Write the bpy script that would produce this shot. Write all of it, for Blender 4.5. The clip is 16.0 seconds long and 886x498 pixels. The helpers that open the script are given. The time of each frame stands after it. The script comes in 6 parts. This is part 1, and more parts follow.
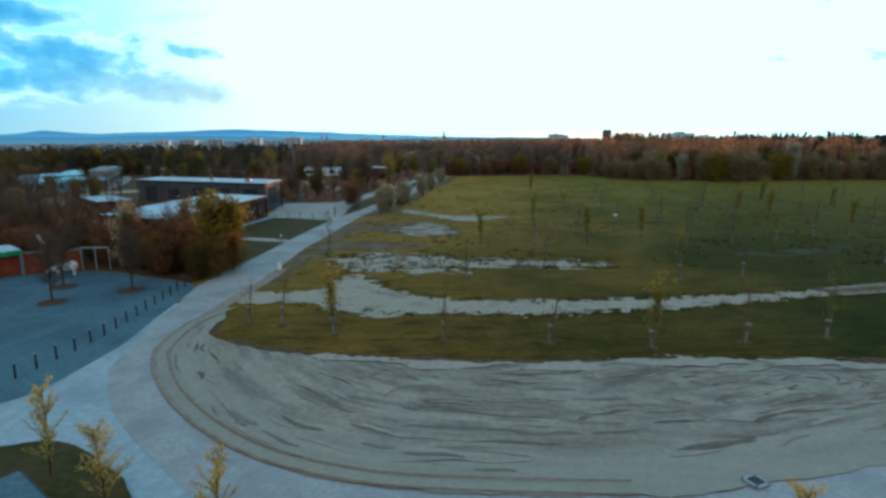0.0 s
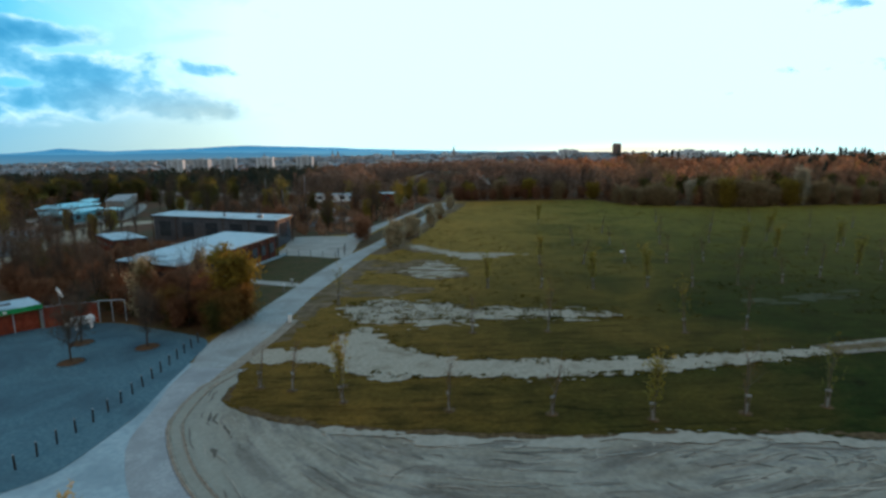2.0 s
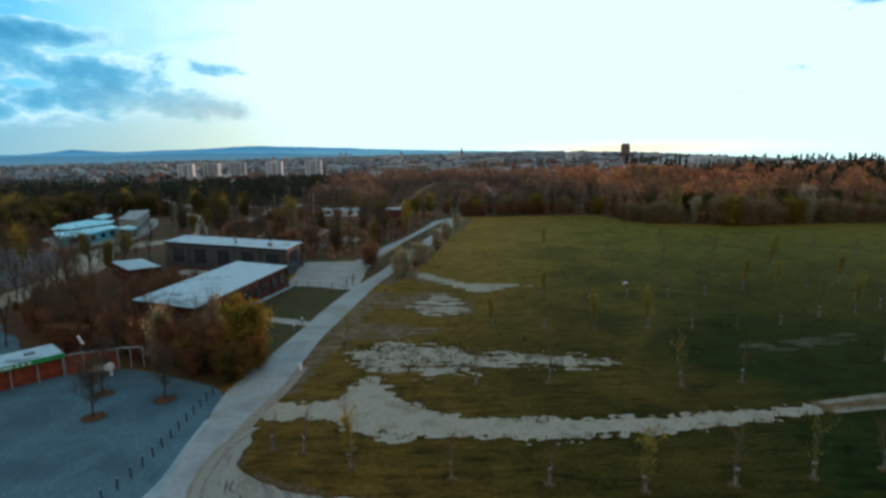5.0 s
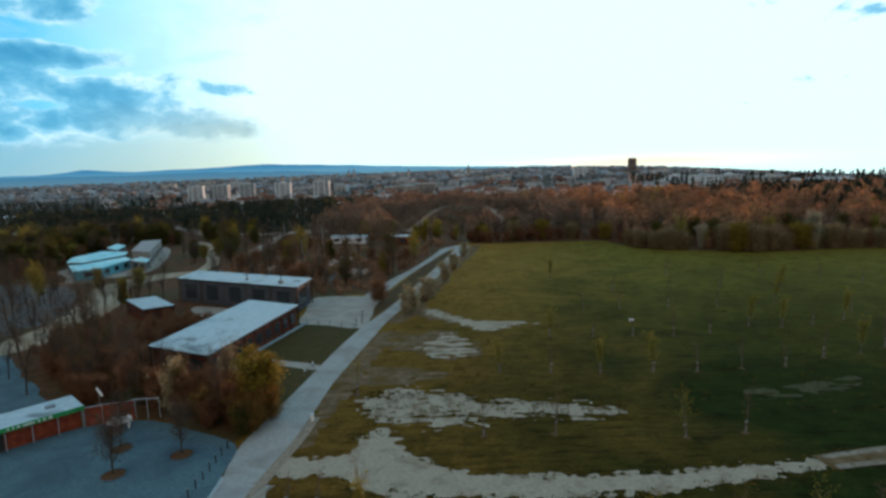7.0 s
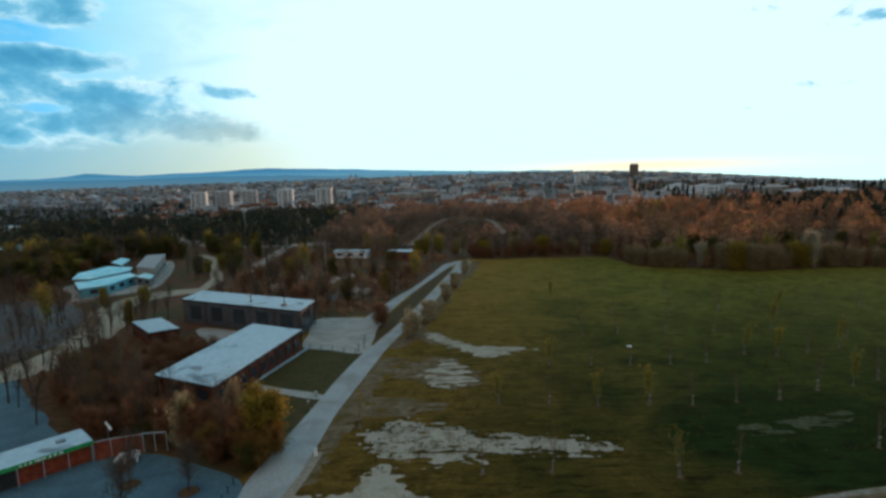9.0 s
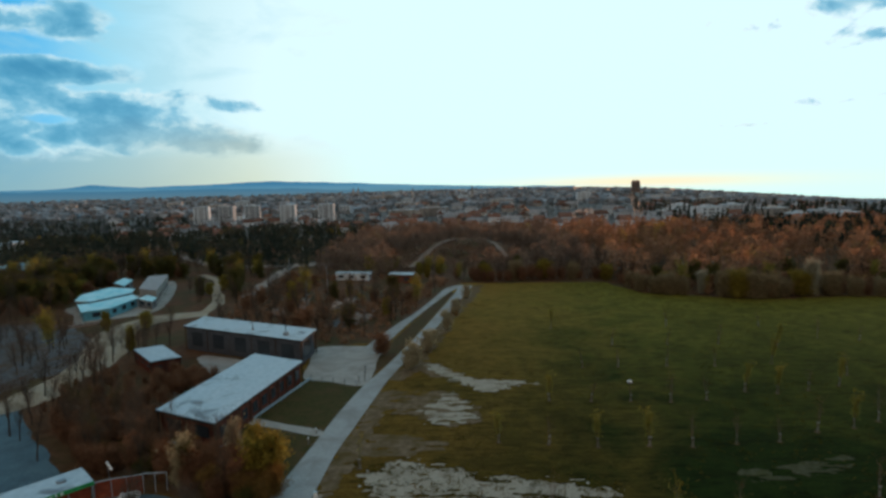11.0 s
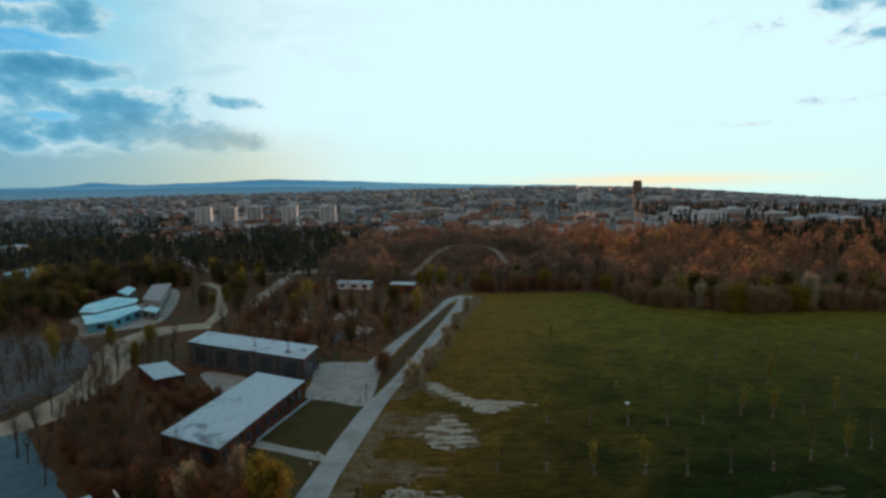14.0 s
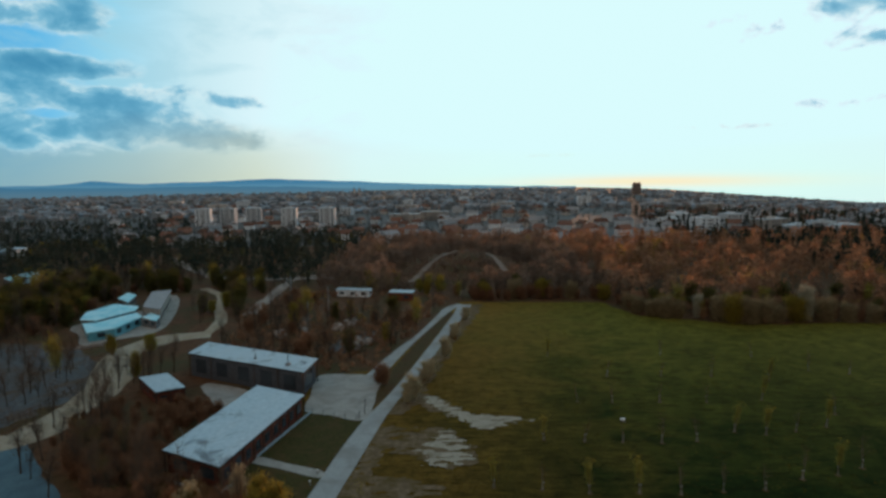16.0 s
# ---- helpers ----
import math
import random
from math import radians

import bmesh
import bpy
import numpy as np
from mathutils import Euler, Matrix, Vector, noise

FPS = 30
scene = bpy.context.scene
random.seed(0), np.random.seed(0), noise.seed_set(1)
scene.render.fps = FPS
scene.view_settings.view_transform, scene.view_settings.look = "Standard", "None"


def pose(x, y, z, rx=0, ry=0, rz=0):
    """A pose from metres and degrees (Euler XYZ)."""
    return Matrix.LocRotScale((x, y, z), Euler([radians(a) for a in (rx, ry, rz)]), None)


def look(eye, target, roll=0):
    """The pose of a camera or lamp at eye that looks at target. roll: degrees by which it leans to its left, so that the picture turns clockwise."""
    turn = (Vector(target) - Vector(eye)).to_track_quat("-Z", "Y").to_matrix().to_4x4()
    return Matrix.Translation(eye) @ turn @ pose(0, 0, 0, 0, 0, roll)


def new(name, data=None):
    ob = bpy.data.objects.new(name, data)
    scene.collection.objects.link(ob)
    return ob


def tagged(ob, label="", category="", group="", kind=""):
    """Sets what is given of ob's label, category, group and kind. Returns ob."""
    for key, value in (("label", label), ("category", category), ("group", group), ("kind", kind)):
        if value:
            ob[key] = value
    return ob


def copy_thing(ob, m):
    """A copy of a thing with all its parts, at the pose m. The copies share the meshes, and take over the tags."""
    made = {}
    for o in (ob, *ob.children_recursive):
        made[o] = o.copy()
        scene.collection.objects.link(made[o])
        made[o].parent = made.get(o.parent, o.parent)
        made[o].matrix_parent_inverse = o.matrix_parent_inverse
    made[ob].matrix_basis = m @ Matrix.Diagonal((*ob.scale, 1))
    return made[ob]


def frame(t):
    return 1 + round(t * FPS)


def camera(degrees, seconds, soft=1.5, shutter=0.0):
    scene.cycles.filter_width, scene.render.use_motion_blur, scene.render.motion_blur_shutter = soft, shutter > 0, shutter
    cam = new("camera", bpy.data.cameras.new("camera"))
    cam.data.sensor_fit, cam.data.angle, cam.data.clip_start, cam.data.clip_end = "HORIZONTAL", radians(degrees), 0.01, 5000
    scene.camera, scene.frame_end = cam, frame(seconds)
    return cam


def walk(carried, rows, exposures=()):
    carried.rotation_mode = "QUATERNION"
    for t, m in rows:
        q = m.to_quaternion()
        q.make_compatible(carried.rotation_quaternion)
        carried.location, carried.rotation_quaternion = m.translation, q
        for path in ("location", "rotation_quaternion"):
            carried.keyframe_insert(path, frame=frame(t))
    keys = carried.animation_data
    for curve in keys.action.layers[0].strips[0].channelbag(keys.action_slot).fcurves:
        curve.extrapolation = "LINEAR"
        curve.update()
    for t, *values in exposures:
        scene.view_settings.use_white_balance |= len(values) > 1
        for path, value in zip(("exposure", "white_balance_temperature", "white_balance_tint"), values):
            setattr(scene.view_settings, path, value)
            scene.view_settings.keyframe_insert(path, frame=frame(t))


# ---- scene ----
cam = camera(76.19, 16.0, 2.9)
PATH = [
    (0, (0.01, 0.01, 14.99), (3.85, 98.01, -4.52), -0.48),
    (0.5, (0.08, 0.00, 16.21), (3.24, 98.21, -2.37), -0.73),
    (1, (0.24, -0.13, 17.52), (2.77, 98.20, -0.53), -0.97),
    (1.5, (0.40, -0.29, 18.69), (2.57, 98.13, 1.07), -1.03),
    (2, (0.51, -0.43, 19.63), (2.52, 98.07, 2.47), -0.98),
    (2.5, (0.62, -0.58, 20.53), (2.43, 97.94, 3.49), -1.00),
    (3, (0.78, -0.76, 21.54), (2.30, 97.71, 4.19), -1.07),
    (3.5, (0.90, -0.97, 22.62), (2.22, 97.43, 4.88), -1.07),
    (4, (0.96, -1.22, 23.75), (2.20, 97.17, 5.93), -0.98),
    (6.5, (1.13, -2.41, 29.95), (0.46, 96.40, 14.61), -1.75),
    (7, (1.22, -2.76, 31.11), (0.48, 96.16, 16.45), -1.83),
    (7.5, (1.28, -3.04, 32.31), (0.55, 95.93, 18.01), -1.84),
    (8, (1.39, -3.35, 33.56), (0.57, 95.63, 19.35), -1.80),
    (8.5, (1.47, -3.72, 34.76), (0.53, 95.28, 20.64), -1.74),
    (9, (1.50, -3.98, 35.93), (0.48, 95.03, 21.95), -1.67),
    (11.5, (1.60, -4.27, 40.78), (0.30, 95.08, 29.44), -1.08),
    (12, (1.63, -4.39, 41.64), (0.27, 94.94, 30.11), -1.04),
    (12.5, (1.70, -4.48, 42.47), (0.25, 94.82, 30.78), -1.08),
    (13, (1.75, -4.69, 43.30), (0.24, 94.60, 31.49), -1.12),
    (13.5, (1.80, -4.93, 44.13), (0.27, 94.35, 32.25), -1.08),
    (14, (1.86, -5.16, 45.01), (0.37, 94.12, 33.10), -0.95),
    (14.5, (1.91, -5.41, 45.89), (0.47, 93.88, 34.03), -0.79),
    (15, (1.93, -5.65, 46.77), (0.53, 93.64, 34.95), -0.68),
    (15.5, (1.96, -5.86, 47.64), (0.59, 93.43, 35.80), -0.64),
    (16, (1.96, -6.09, 48.55), (0.64, 93.19, 36.66), -0.62),
]
walk(cam, [(t, look(eye, target, roll)) for t, eye, target, roll in PATH], [(0.0, 0.31, 5600, 4), (2.0, 0.13, 5850, 6), (4.0, 0.04, 6100, 8), (7.0, 0.10, 6250, 8), (9.0, -0.04, 6350, 8), (11.0, -0.18, 6600, 10), (16.0, -0.30, 6650, 11)])

# ---- world, sun ----
SUN_AZ, SUN_EL = radians(17.0), radians(2.2)
sun_dir = Vector((math.sin(SUN_AZ) * math.cos(SUN_EL), math.cos(SUN_AZ) * math.cos(SUN_EL), math.sin(SUN_EL)))


class Nodes:
    """Short hand for building a node tree."""

    def __init__(self, tree):
        self.tree = tree
        tree.nodes.clear()

    def add(self, kind, **inputs):
        n = self.tree.nodes.new(kind)
        for key, value in inputs.items():
            n.inputs[key].default_value = value
        return n

    def link(self, a, out, b, inp):
        self.tree.links.new(a.outputs[out], b.inputs[inp])

    def ramp(self, source, out, stops, smooth=False):
        n = self.tree.nodes.new("ShaderNodeValToRGB")
        e = n.color_ramp.elements
        if smooth:
            n.color_ramp.interpolation = "EASE"
        e[0].position, e[0].color = stops[0][0], (*stops[0][1], 1)
        e[1].position, e[1].color = stops[-1][0], (*stops[-1][1], 1)
        for p, c in stops[1:-1]:
            k = e.new(p)
            k.color = (*c, 1)
        self.link(source, out, n, 0)
        return n

    def mix(self, fac, fo, a, ao, b, bo, blend="MIX"):
        n = self.tree.nodes.new("ShaderNodeMix")
        n.data_type, n.blend_type = "RGBA", blend
        for src, o, i in ((fac, fo, 0), (a, ao, 6), (b, bo, 7)):
            if src is None:
                n.inputs[i].default_value = o if i == 0 else (*o, 1)
            else:
                self.link(src, o, n, i)
        return n

    def math(self, op, a, ao, b=None, bo=0.0):
        n = self.tree.nodes.new("ShaderNodeMath")
        n.operation = op
        for src, o, i in ((a, ao, 0), (b, bo, 1)):
            if src is None:
                n.inputs[i].default_value = o
            else:
                self.link(src, o, n, i)
        return n

    def noise(self, vec, out, scale, detail=4.0, rough=0.55, dist=0.0):
        n = self.add("ShaderNodeTexNoise", Scale=scale, Detail=detail, Roughness=rough, Distortion=dist)
        if vec is not None:
            self.link(vec, out, n, "Vector")
        return n


world = bpy.data.worlds.new("sky")
scene.world = world
world.use_nodes = True
w = Nodes(world.node_tree)
tc = w.add("ShaderNodeTexCoord")
dot = w.add("ShaderNodeVectorMath")
dot.operation = "DOT_PRODUCT"
w.link(tc, "Generated", dot, 0)
dot.inputs[1].default_value = sun_dir
glow = w.math("MULTIPLY_ADD", dot, "Value", None, 0.5)
glow.inputs[2].default_value = 0.5
base = w.ramp(glow, 0, [(0.0, (0.56, 0.50, 0.43)), (0.35, (0.53, 0.49, 0.44)), (0.55, (0.32, 0.36, 0.39)), (0.70, (0.09, 0.33, 0.51)), (0.79, (0.06, 0.50, 0.94)), (0.835, (0.36, 0.80, 1.02)),
                        (0.877, (0.68, 0.98, 1.06)), (0.915, (0.88, 1.14, 1.19)), (0.95, (0.98, 1.2, 1.26)), (1.0, (1.12, 1.26, 1.28))])
# thin uneven veil over the whole sky
squash = w.add("ShaderNodeMapping")
squash.inputs["Scale"].default_value = (1.0, 1.0, 2.6)
squash.inputs["Location"].default_value = (0.35, 0.1, 0.2)
w.link(tc, "Generated", squash, 0)
veil = w.noise(squash, 0, 7.0, 8.0, 0.60, 0.35)
cover = w.ramp(veil, 0, [(0.47, (0, 0, 0)), (0.62, (1, 1, 1))])
away = w.ramp(glow, 0, [(0.0, (0.1, 0.1, 0.1)), (0.5, (0.15, 0.15, 0.15)), (0.70, (0.5, 0.5, 0.5)), (0.85, (0.5, 0.5, 0.5)), (0.93, (0.22, 0.22, 0.22)), (0.985, (0.0, 0.0, 0.0))])
amount = w.math("MULTIPLY", cover, 0, away, 0)
sky1 = w.mix(amount, 0, base, 0, None, (0.42, 0.76, 0.88))
# pale band of haze on the horizon
sep = w.add("ShaderNodeSeparateXYZ")
w.link(tc, "Generated", sep, 0)
low = w.ramp(sep, 2, [(0.0, (0.9, 0.9, 0.9)), (0.045, (0.75, 0.75, 0.75)), (0.10, (0, 0, 0))])
haze = w.ramp(glow, 0, [(0.2, (0.56, 0.49, 0.42)), (0.55, (0.32, 0.35, 0.36)), (0.78, (0.26, 0.48, 0.56)), (0.85, (0.42, 0.57, 0.56)), (0.905, (0.68, 0.78, 0.64)), (0.95, (0.84, 1.06, 1.06)), (1.0, (0.90, 1.08, 1.08))])
sky2 = w.mix(low, 0, sky1, 2, haze, 0)
# evening clouds: soft banks by bearing and height above the horizon in degrees, torn by noise, pale at the rims and slate blue inside
bearing = w.math("MULTIPLY", w.math("ARCTAN2", sep, 0, sep, 1), 0, None, 57.2958)
rise = w.math("MULTIPLY", w.math("ARCSINE", sep, 2), 0, None, 57.2958)
spot = w.add("ShaderNodeCombineXYZ")
w.link(bearing, 0, spot, 0)
w.link(rise, 0, spot, 1)


def cloud_bank(density, az, el, width, depth, weight):
    """Adds a soft bank about a bearing to the clouds' density."""
    off = w.add("ShaderNodeVectorMath")
    off.operation = "SUBTRACT"
    w.link(spot, 0, off, 0)
    off.inputs[1].default_value = (az, el, 0)
    unit = w.add("ShaderNodeVectorMath")
    unit.operation = "MULTIPLY"
    w.link(off, 0, unit, 0)
    unit.inputs[1].default_value = (1 / width, 1 / depth, 0)
    square = w.add("ShaderNodeVectorMath")
    square.operation = "DOT_PRODUCT"
    w.link(unit, 0, square, 0)
    w.link(unit, 0, square, 1)
    fall_off = w.math("POWER", None, 0.3679, square, "Value")
    term = w.math("MULTIPLY", fall_off, 0, None, weight)
    return term if density is None else w.math("ADD", density, 0, term, 0)


density = None
for bank_row in ((-37.5, 13.4, 3.2, 1.0, 0.75), (-32.6, 13.6, 2.4, 1.5, 1.15), (-38.0, 4.6, 13.0, 1.5, 1.25), (-22.5, 4.3, 4.5, 1.3, 0.55), (-32.5, 7.3, 6.5, 1.5, 1.10), (-39.0, 9.0, 5.0, 1.2, 0.5),
                 (-34.9, 5.9, 2.4, 0.55, -0.95), (-37.5, 11.4, 3.0, 0.6, -0.5), (-33.8, 9.8, 3.8, 0.95, 1.35), (-30.5, 8.6, 5.0, 0.5, -0.75), (-26.8, 8.4, 4.0, 0.55, 0.75), (-20.0, 7.5, 2.6, 0.60, 0.62),
                 (28.0, 12.8, 7.0, 1.8, 0.30), (35.5, 10.8, 2.6, 0.9, 0.50), (36.5, 13.6, 5.0, 1.4, 0.50), (37.0, 6.1, 7.0, 0.70, 0.46), (27.0, 4.6, 7.0, 0.5, 0.28), (12.0, 2.4, 5.0, 0.3, 0.26)):
    density = cloud_bank(density, *bank_row)
puffs = w.add("ShaderNodeMapping")
puffs.inputs["Scale"].default_value = (1.0, 1.0, 1.7)
w.link(tc, "Generated", puffs, 0)
tear = w.noise(puffs, 0, 11.0, 9.0, 0.62, 0.35)
torn = w.math("MULTIPLY_ADD", tear, 0, None, 2.5)
torn.inputs[2].default_value = -1.22
gate = w.math("MULTIPLY", density, 0, None, 3.0)
gate.use_clamp = True
thick = w.math("ADD", density, 0, w.math("MULTIPLY", torn, 0, gate, 0), 0)
billow = w.noise(puffs, 0, 22.0, 6.0, 0.6, 0.3)
puff = w.math("MULTIPLY_ADD", billow, 0, None, 2.4)
puff.inputs[2].default_value = -1.2
core = w.math("ADD", thick, 0, puff, 0)
cover2 = w.ramp(thick, 0, [(0.15, (0, 0, 0)), (0.60, (0.95, 0.95, 0.95))], True)
core = w.math("MULTIPLY", core, 0, None, 0.5)
tint = w.ramp(core, 0, [(0.02, (0.84, 1.04, 1.08)), (0.20, (0.50, 0.80, 0.92)), (0.38, (0.22, 0.56, 0.76)), (0.60, (0.11, 0.41, 0.62)), (0.90, (0.06, 0.31, 0.52))])
warm_side = w.ramp(glow, 0, [(0.82, (0, 0, 0)), (0.90, (0.75, 0.75, 0.75)), (0.95, (0.3, 0.3, 0.3))])
low_side = w.ramp(sep, 2, [(0.07, (1, 1, 1)), (0.115, (0, 0, 0))])
warmth = w.math("MULTIPLY", warm_side, 0, low_side, 0)
tint2 = w.mix(warmth, 0, tint, 0, None, (0.50, 0.60, 0.53))
sky3 = w.mix(cover2, 0, sky2, 2, tint2, 2)
nish = w.add("ShaderNodeTexSky")
nish.sky_type, nish.sun_disc, nish.sun_elevation, nish.sun_rotation = "NISHITA", False, SUN_EL, SUN_AZ
nish.air_density, nish.dust_density, nish.ozone_density = 0.6, 0.1, 3.0
thin = w.mix(None, 1.0, nish, 0, None, (0.018, 0.018, 0.018), "MULTIPLY")
both = w.mix(None, 1.0, sky3, 2, thin, 2, "ADD")
full = w.mix(None, 1.0, both, 2, None, (0.84, 1.20, 1.24), "DARKEN")
# warm light along the horizon where the sun goes down
dusk = cloud_bank(None, 19.0, -0.2, 11.0, 0.55, 0.8)
full = w.mix(dusk, 0, full, 2, None, (1.25, 1.02, 0.62))
bg = w.add("ShaderNodeBackground", Strength=1.0)
w.link(full, 2, bg, 0)
wout = w.add("ShaderNodeOutputWorld")
w.link(bg, 0, wout, 0)

sun = new("sun", bpy.data.lights.new("sun", "SUN"))
sun.data.energy, sun.data.angle, sun.data.color = 4.0, radians(0.5), (1.0, 0.45, 0.18)
sun.matrix_world = look(sun_dir * 100, (0, 0, 0))


# ---- materials ----
def surface(name, a, b, scale, rough=0.85, bump=0.2, c=None, big=0.1, metal=0.0, where="position", per="", dist=0.0, through_light=0.0, spec=0.12, spread=(0.35, 0.65), bigspread=(0.45, 0.65)):
    """A worn surface: fine grain between a and b, large stains of c, and relief."""
    m = bpy.data.materials.new(name)
    m.use_nodes = True
    n = Nodes(m.node_tree)
    out = n.add("ShaderNodeOutputMaterial")
    p = n.add("ShaderNodeBsdfPrincipled", Roughness=rough, Metallic=metal)
    p.inputs["Specular IOR Level"].default_value = 0.5 if rough < 0.5 else spec
    n.link(p, 0, out, 0)
    if where == "position":
        src, so = n.add("ShaderNodeNewGeometry"), "Position"
    else:
        src, so = n.add("ShaderNodeTexCoord"), "Object"
    fine = n.noise(src, so, scale, 6.0, 0.6, dist)
    col = n.ramp(fine, 0, [(spread[0], a), (spread[1], b)])
    last, lo = col, 0
    if c:
        stain = n.noise(src, so, big, 5.0, 0.6, 0.6)
        fac = n.ramp(stain, 0, [(bigspread[0], (0, 0, 0)), (bigspread[1], (1, 1, 1))])
        last = n.mix(fac, 0, last, lo, None, c)
        lo = 2
    if per:
        if per == "island":
            r = n.add("ShaderNodeNewGeometry")
            ro = "Random Per Island"
        else:
            r = n.add("ShaderNodeObjectInfo")
            ro = "Random"
        v = n.math("MULTIPLY_ADD", r, ro, None, 0.7)
        v.inputs[2].default_value = 0.65
        hsv = n.add("ShaderNodeHueSaturation")
        n.link(v, 0, hsv, "Value")
        n.link(last, lo, hsv, "Color")
        last, lo = hsv, 0
    n.link(last, lo, p, "Base Color")
    if through_light:
        tr = n.add("ShaderNodeBsdfTranslucent")
        n.link(last, lo, tr, 0)
        ms = n.add("ShaderNodeMixShader", Fac=through_light)
        n.link(p, 0, ms, 1)
        n.link(tr, 0, ms, 2)
        n.link(ms, 0, out, 0)
    if bump:
        bp = n.add("ShaderNodeBump", Strength=bump, Distance=0.05)
        n.link(fine, 0, bp, "Height")
        n.link(bp, 0, p, "Normal")
    return m


M = {}
M["lawn"] = surface("lawn_grass", (0.0237, 0.0250, 0.0058), (0.0620, 0.0520, 0.0130), 2.0, 0.95, 0.5, (0.0680, 0.0430, 0.0150), 0.35)
M["sand"] = surface("bare_sand", (0.275, 0.237, 0.182), (0.372, 0.326, 0.260), 2.6, 0.95, 0.08, (0.190, 0.155, 0.108), 0.35, bigspread=(0.50, 0.72))
M["road"] = surface("gravel_road", (0.262, 0.275, 0.272), (0.352, 0.367, 0.36), 3.0, 0.9, 0.1, (0.235, 0.235, 0.222), 0.22)
M["asphalt"] = surface("worn_asphalt", (0.271, 0.283, 0.291), (0.361, 0.369, 0.373), 4.0, 0.85, 0.12, (0.246, 0.254, 0.258), 0.3)
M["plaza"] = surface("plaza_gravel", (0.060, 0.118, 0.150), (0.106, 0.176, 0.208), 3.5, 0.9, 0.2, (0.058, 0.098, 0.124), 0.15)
M["apron"] = surface("pale_concrete", (0.257, 0.332, 0.367), (0.355, 0.425, 0.456), 2.0, 0.85, 0.1, (0.226, 0.289, 0.32), 0.2)
M["yard"] = surface("concrete_yard", (0.279, 0.267, 0.242), (0.353, 0.34, 0.312), 2.0, 0.85, 0.1, (0.23, 0.217, 0.197), 0.25)
M["soil"] = surface("mulch_soil", (0.058, 0.032, 0.016), (0.125, 0.066, 0.032), 4.0, 0.95, 0.5)
M["roof"] = surface("pale_roof_membrane", (0.331, 0.442, 0.506), (0.442, 0.552, 0.607), 1.2, 0.6, 0.08, (0.156, 0.193, 0.216), 0.17, bigspread=(0.56, 0.67))
M["teal"] = surface("teal_roof_sheet", (0.17, 0.54, 0.65), (0.38, 0.74, 0.82), 0.9, 0.5, 0.05, (0.52, 0.78, 0.84), 0.2)
M["brick"] = surface("red_brick", (0.095, 0.026, 0.017), (0.16, 0.048, 0.030), 3.0, 0.9, 0.3, (0.065, 0.028, 0.022), 0.4)
M["panel"] = surface("rust_red_panel", (0.19, 0.038, 0.018), (0.28, 0.066, 0.032), 1.5, 0.7, 0.15, (0.13, 0.035, 0.022), 0.5)
M["dark"] = surface("dark_frame", (0.02, 0.022, 0.025), (0.045, 0.048, 0.05), 5.0, 0.5, 0.05)
M["white"] = surface("white_paint", (0.62, 0.64, 0.64), (0.8, 0.8, 0.8), 3.0, 0.5, 0.05)
M["green"] = surface("green_fascia", (0.02, 0.22, 0.06), (0.05, 0.34, 0.11), 2.0, 0.5, 0.05)
M["steel"] = surface("grey_steel", (0.18, 0.19, 0.2), (0.3, 0.31, 0.32), 5.0, 0.45, 0.05, metal=0.6)
M["bark"] = surface("bark", (0.035, 0.024, 0.018), (0.085, 0.062, 0.048), 6.0, 0.95, 0.4, where="object")
M["pale_bark"] = surface("pale_young_bark", (0.090, 0.075, 0.058), (0.165, 0.142, 0.112), 6.0, 0.9, 0.3, where="object")
M["twig"] = surface("bare_twigs", (0.118, 0.057, 0.031), (0.262, 0.133, 0.074), 1.2, 0.95, 0, per="island", where="object", through_light=0.3)
M["bud"] = surface("orange_brown_buds", (0.13, 0.070, 0.020), (0.27, 0.148, 0.042), 1.2, 0.9, 0, per="island", where="object", through_light=0.35)
M["spring"] = surface("spring_leaves", (0.17, 0.14, 0.024), (0.30, 0.245, 0.048), 1.2, 0.8, 0, per="island", where="object", through_light=0.4)
M["leaf"] = surface("green_leaves", (0.045, 0.045, 0.012), (0.10, 0.085, 0.020), 1.2, 0.8, 0, per="island", where="object", through_light=0.4)
M["blossom"] = surface("pale_blossom", (0.27, 0.215, 0.125), (0.45, 0.37, 0.225), 1.5, 0.85, 0, per="island", where="object", through_light=0.3)
# brown raised and reddened to carry the low sun's flare
M["wood_far"] = surface("far_woods", (0.18, 0.092, 0.054), (0.39, 0.21, 0.12), 0.07, 0.95, 0, (0.32, 0.21, 0.06), 0.05, per="island", bigspread=(0.58, 0.68), through_light=0.45)
M["stake"] = surface("weathered_stake", (0.12, 0.10, 0.078), (0.21, 0.18, 0.145), 6.0, 0.85, 0.2, where="object")
M["tie"] = surface("pale_webbing", (0.20, 0.21, 0.21), (0.30, 0.31, 0.31), 6.0, 0.8, 0.1, where="object")
M["glass"] = surface("window_glass", (0.02, 0.03, 0.04), (0.04, 0.05, 0.06), 2.0, 0.12, 0.0)
# far ground greyed and cooled: the haze over it is in the colour
M["plain"] = surface("hazed_plain", (0.092, 0.0976, 0.1), (0.16, 0.156, 0.148), 0.012, 1.0, 0, (0.08, 0.076, 0.072), 0.004)

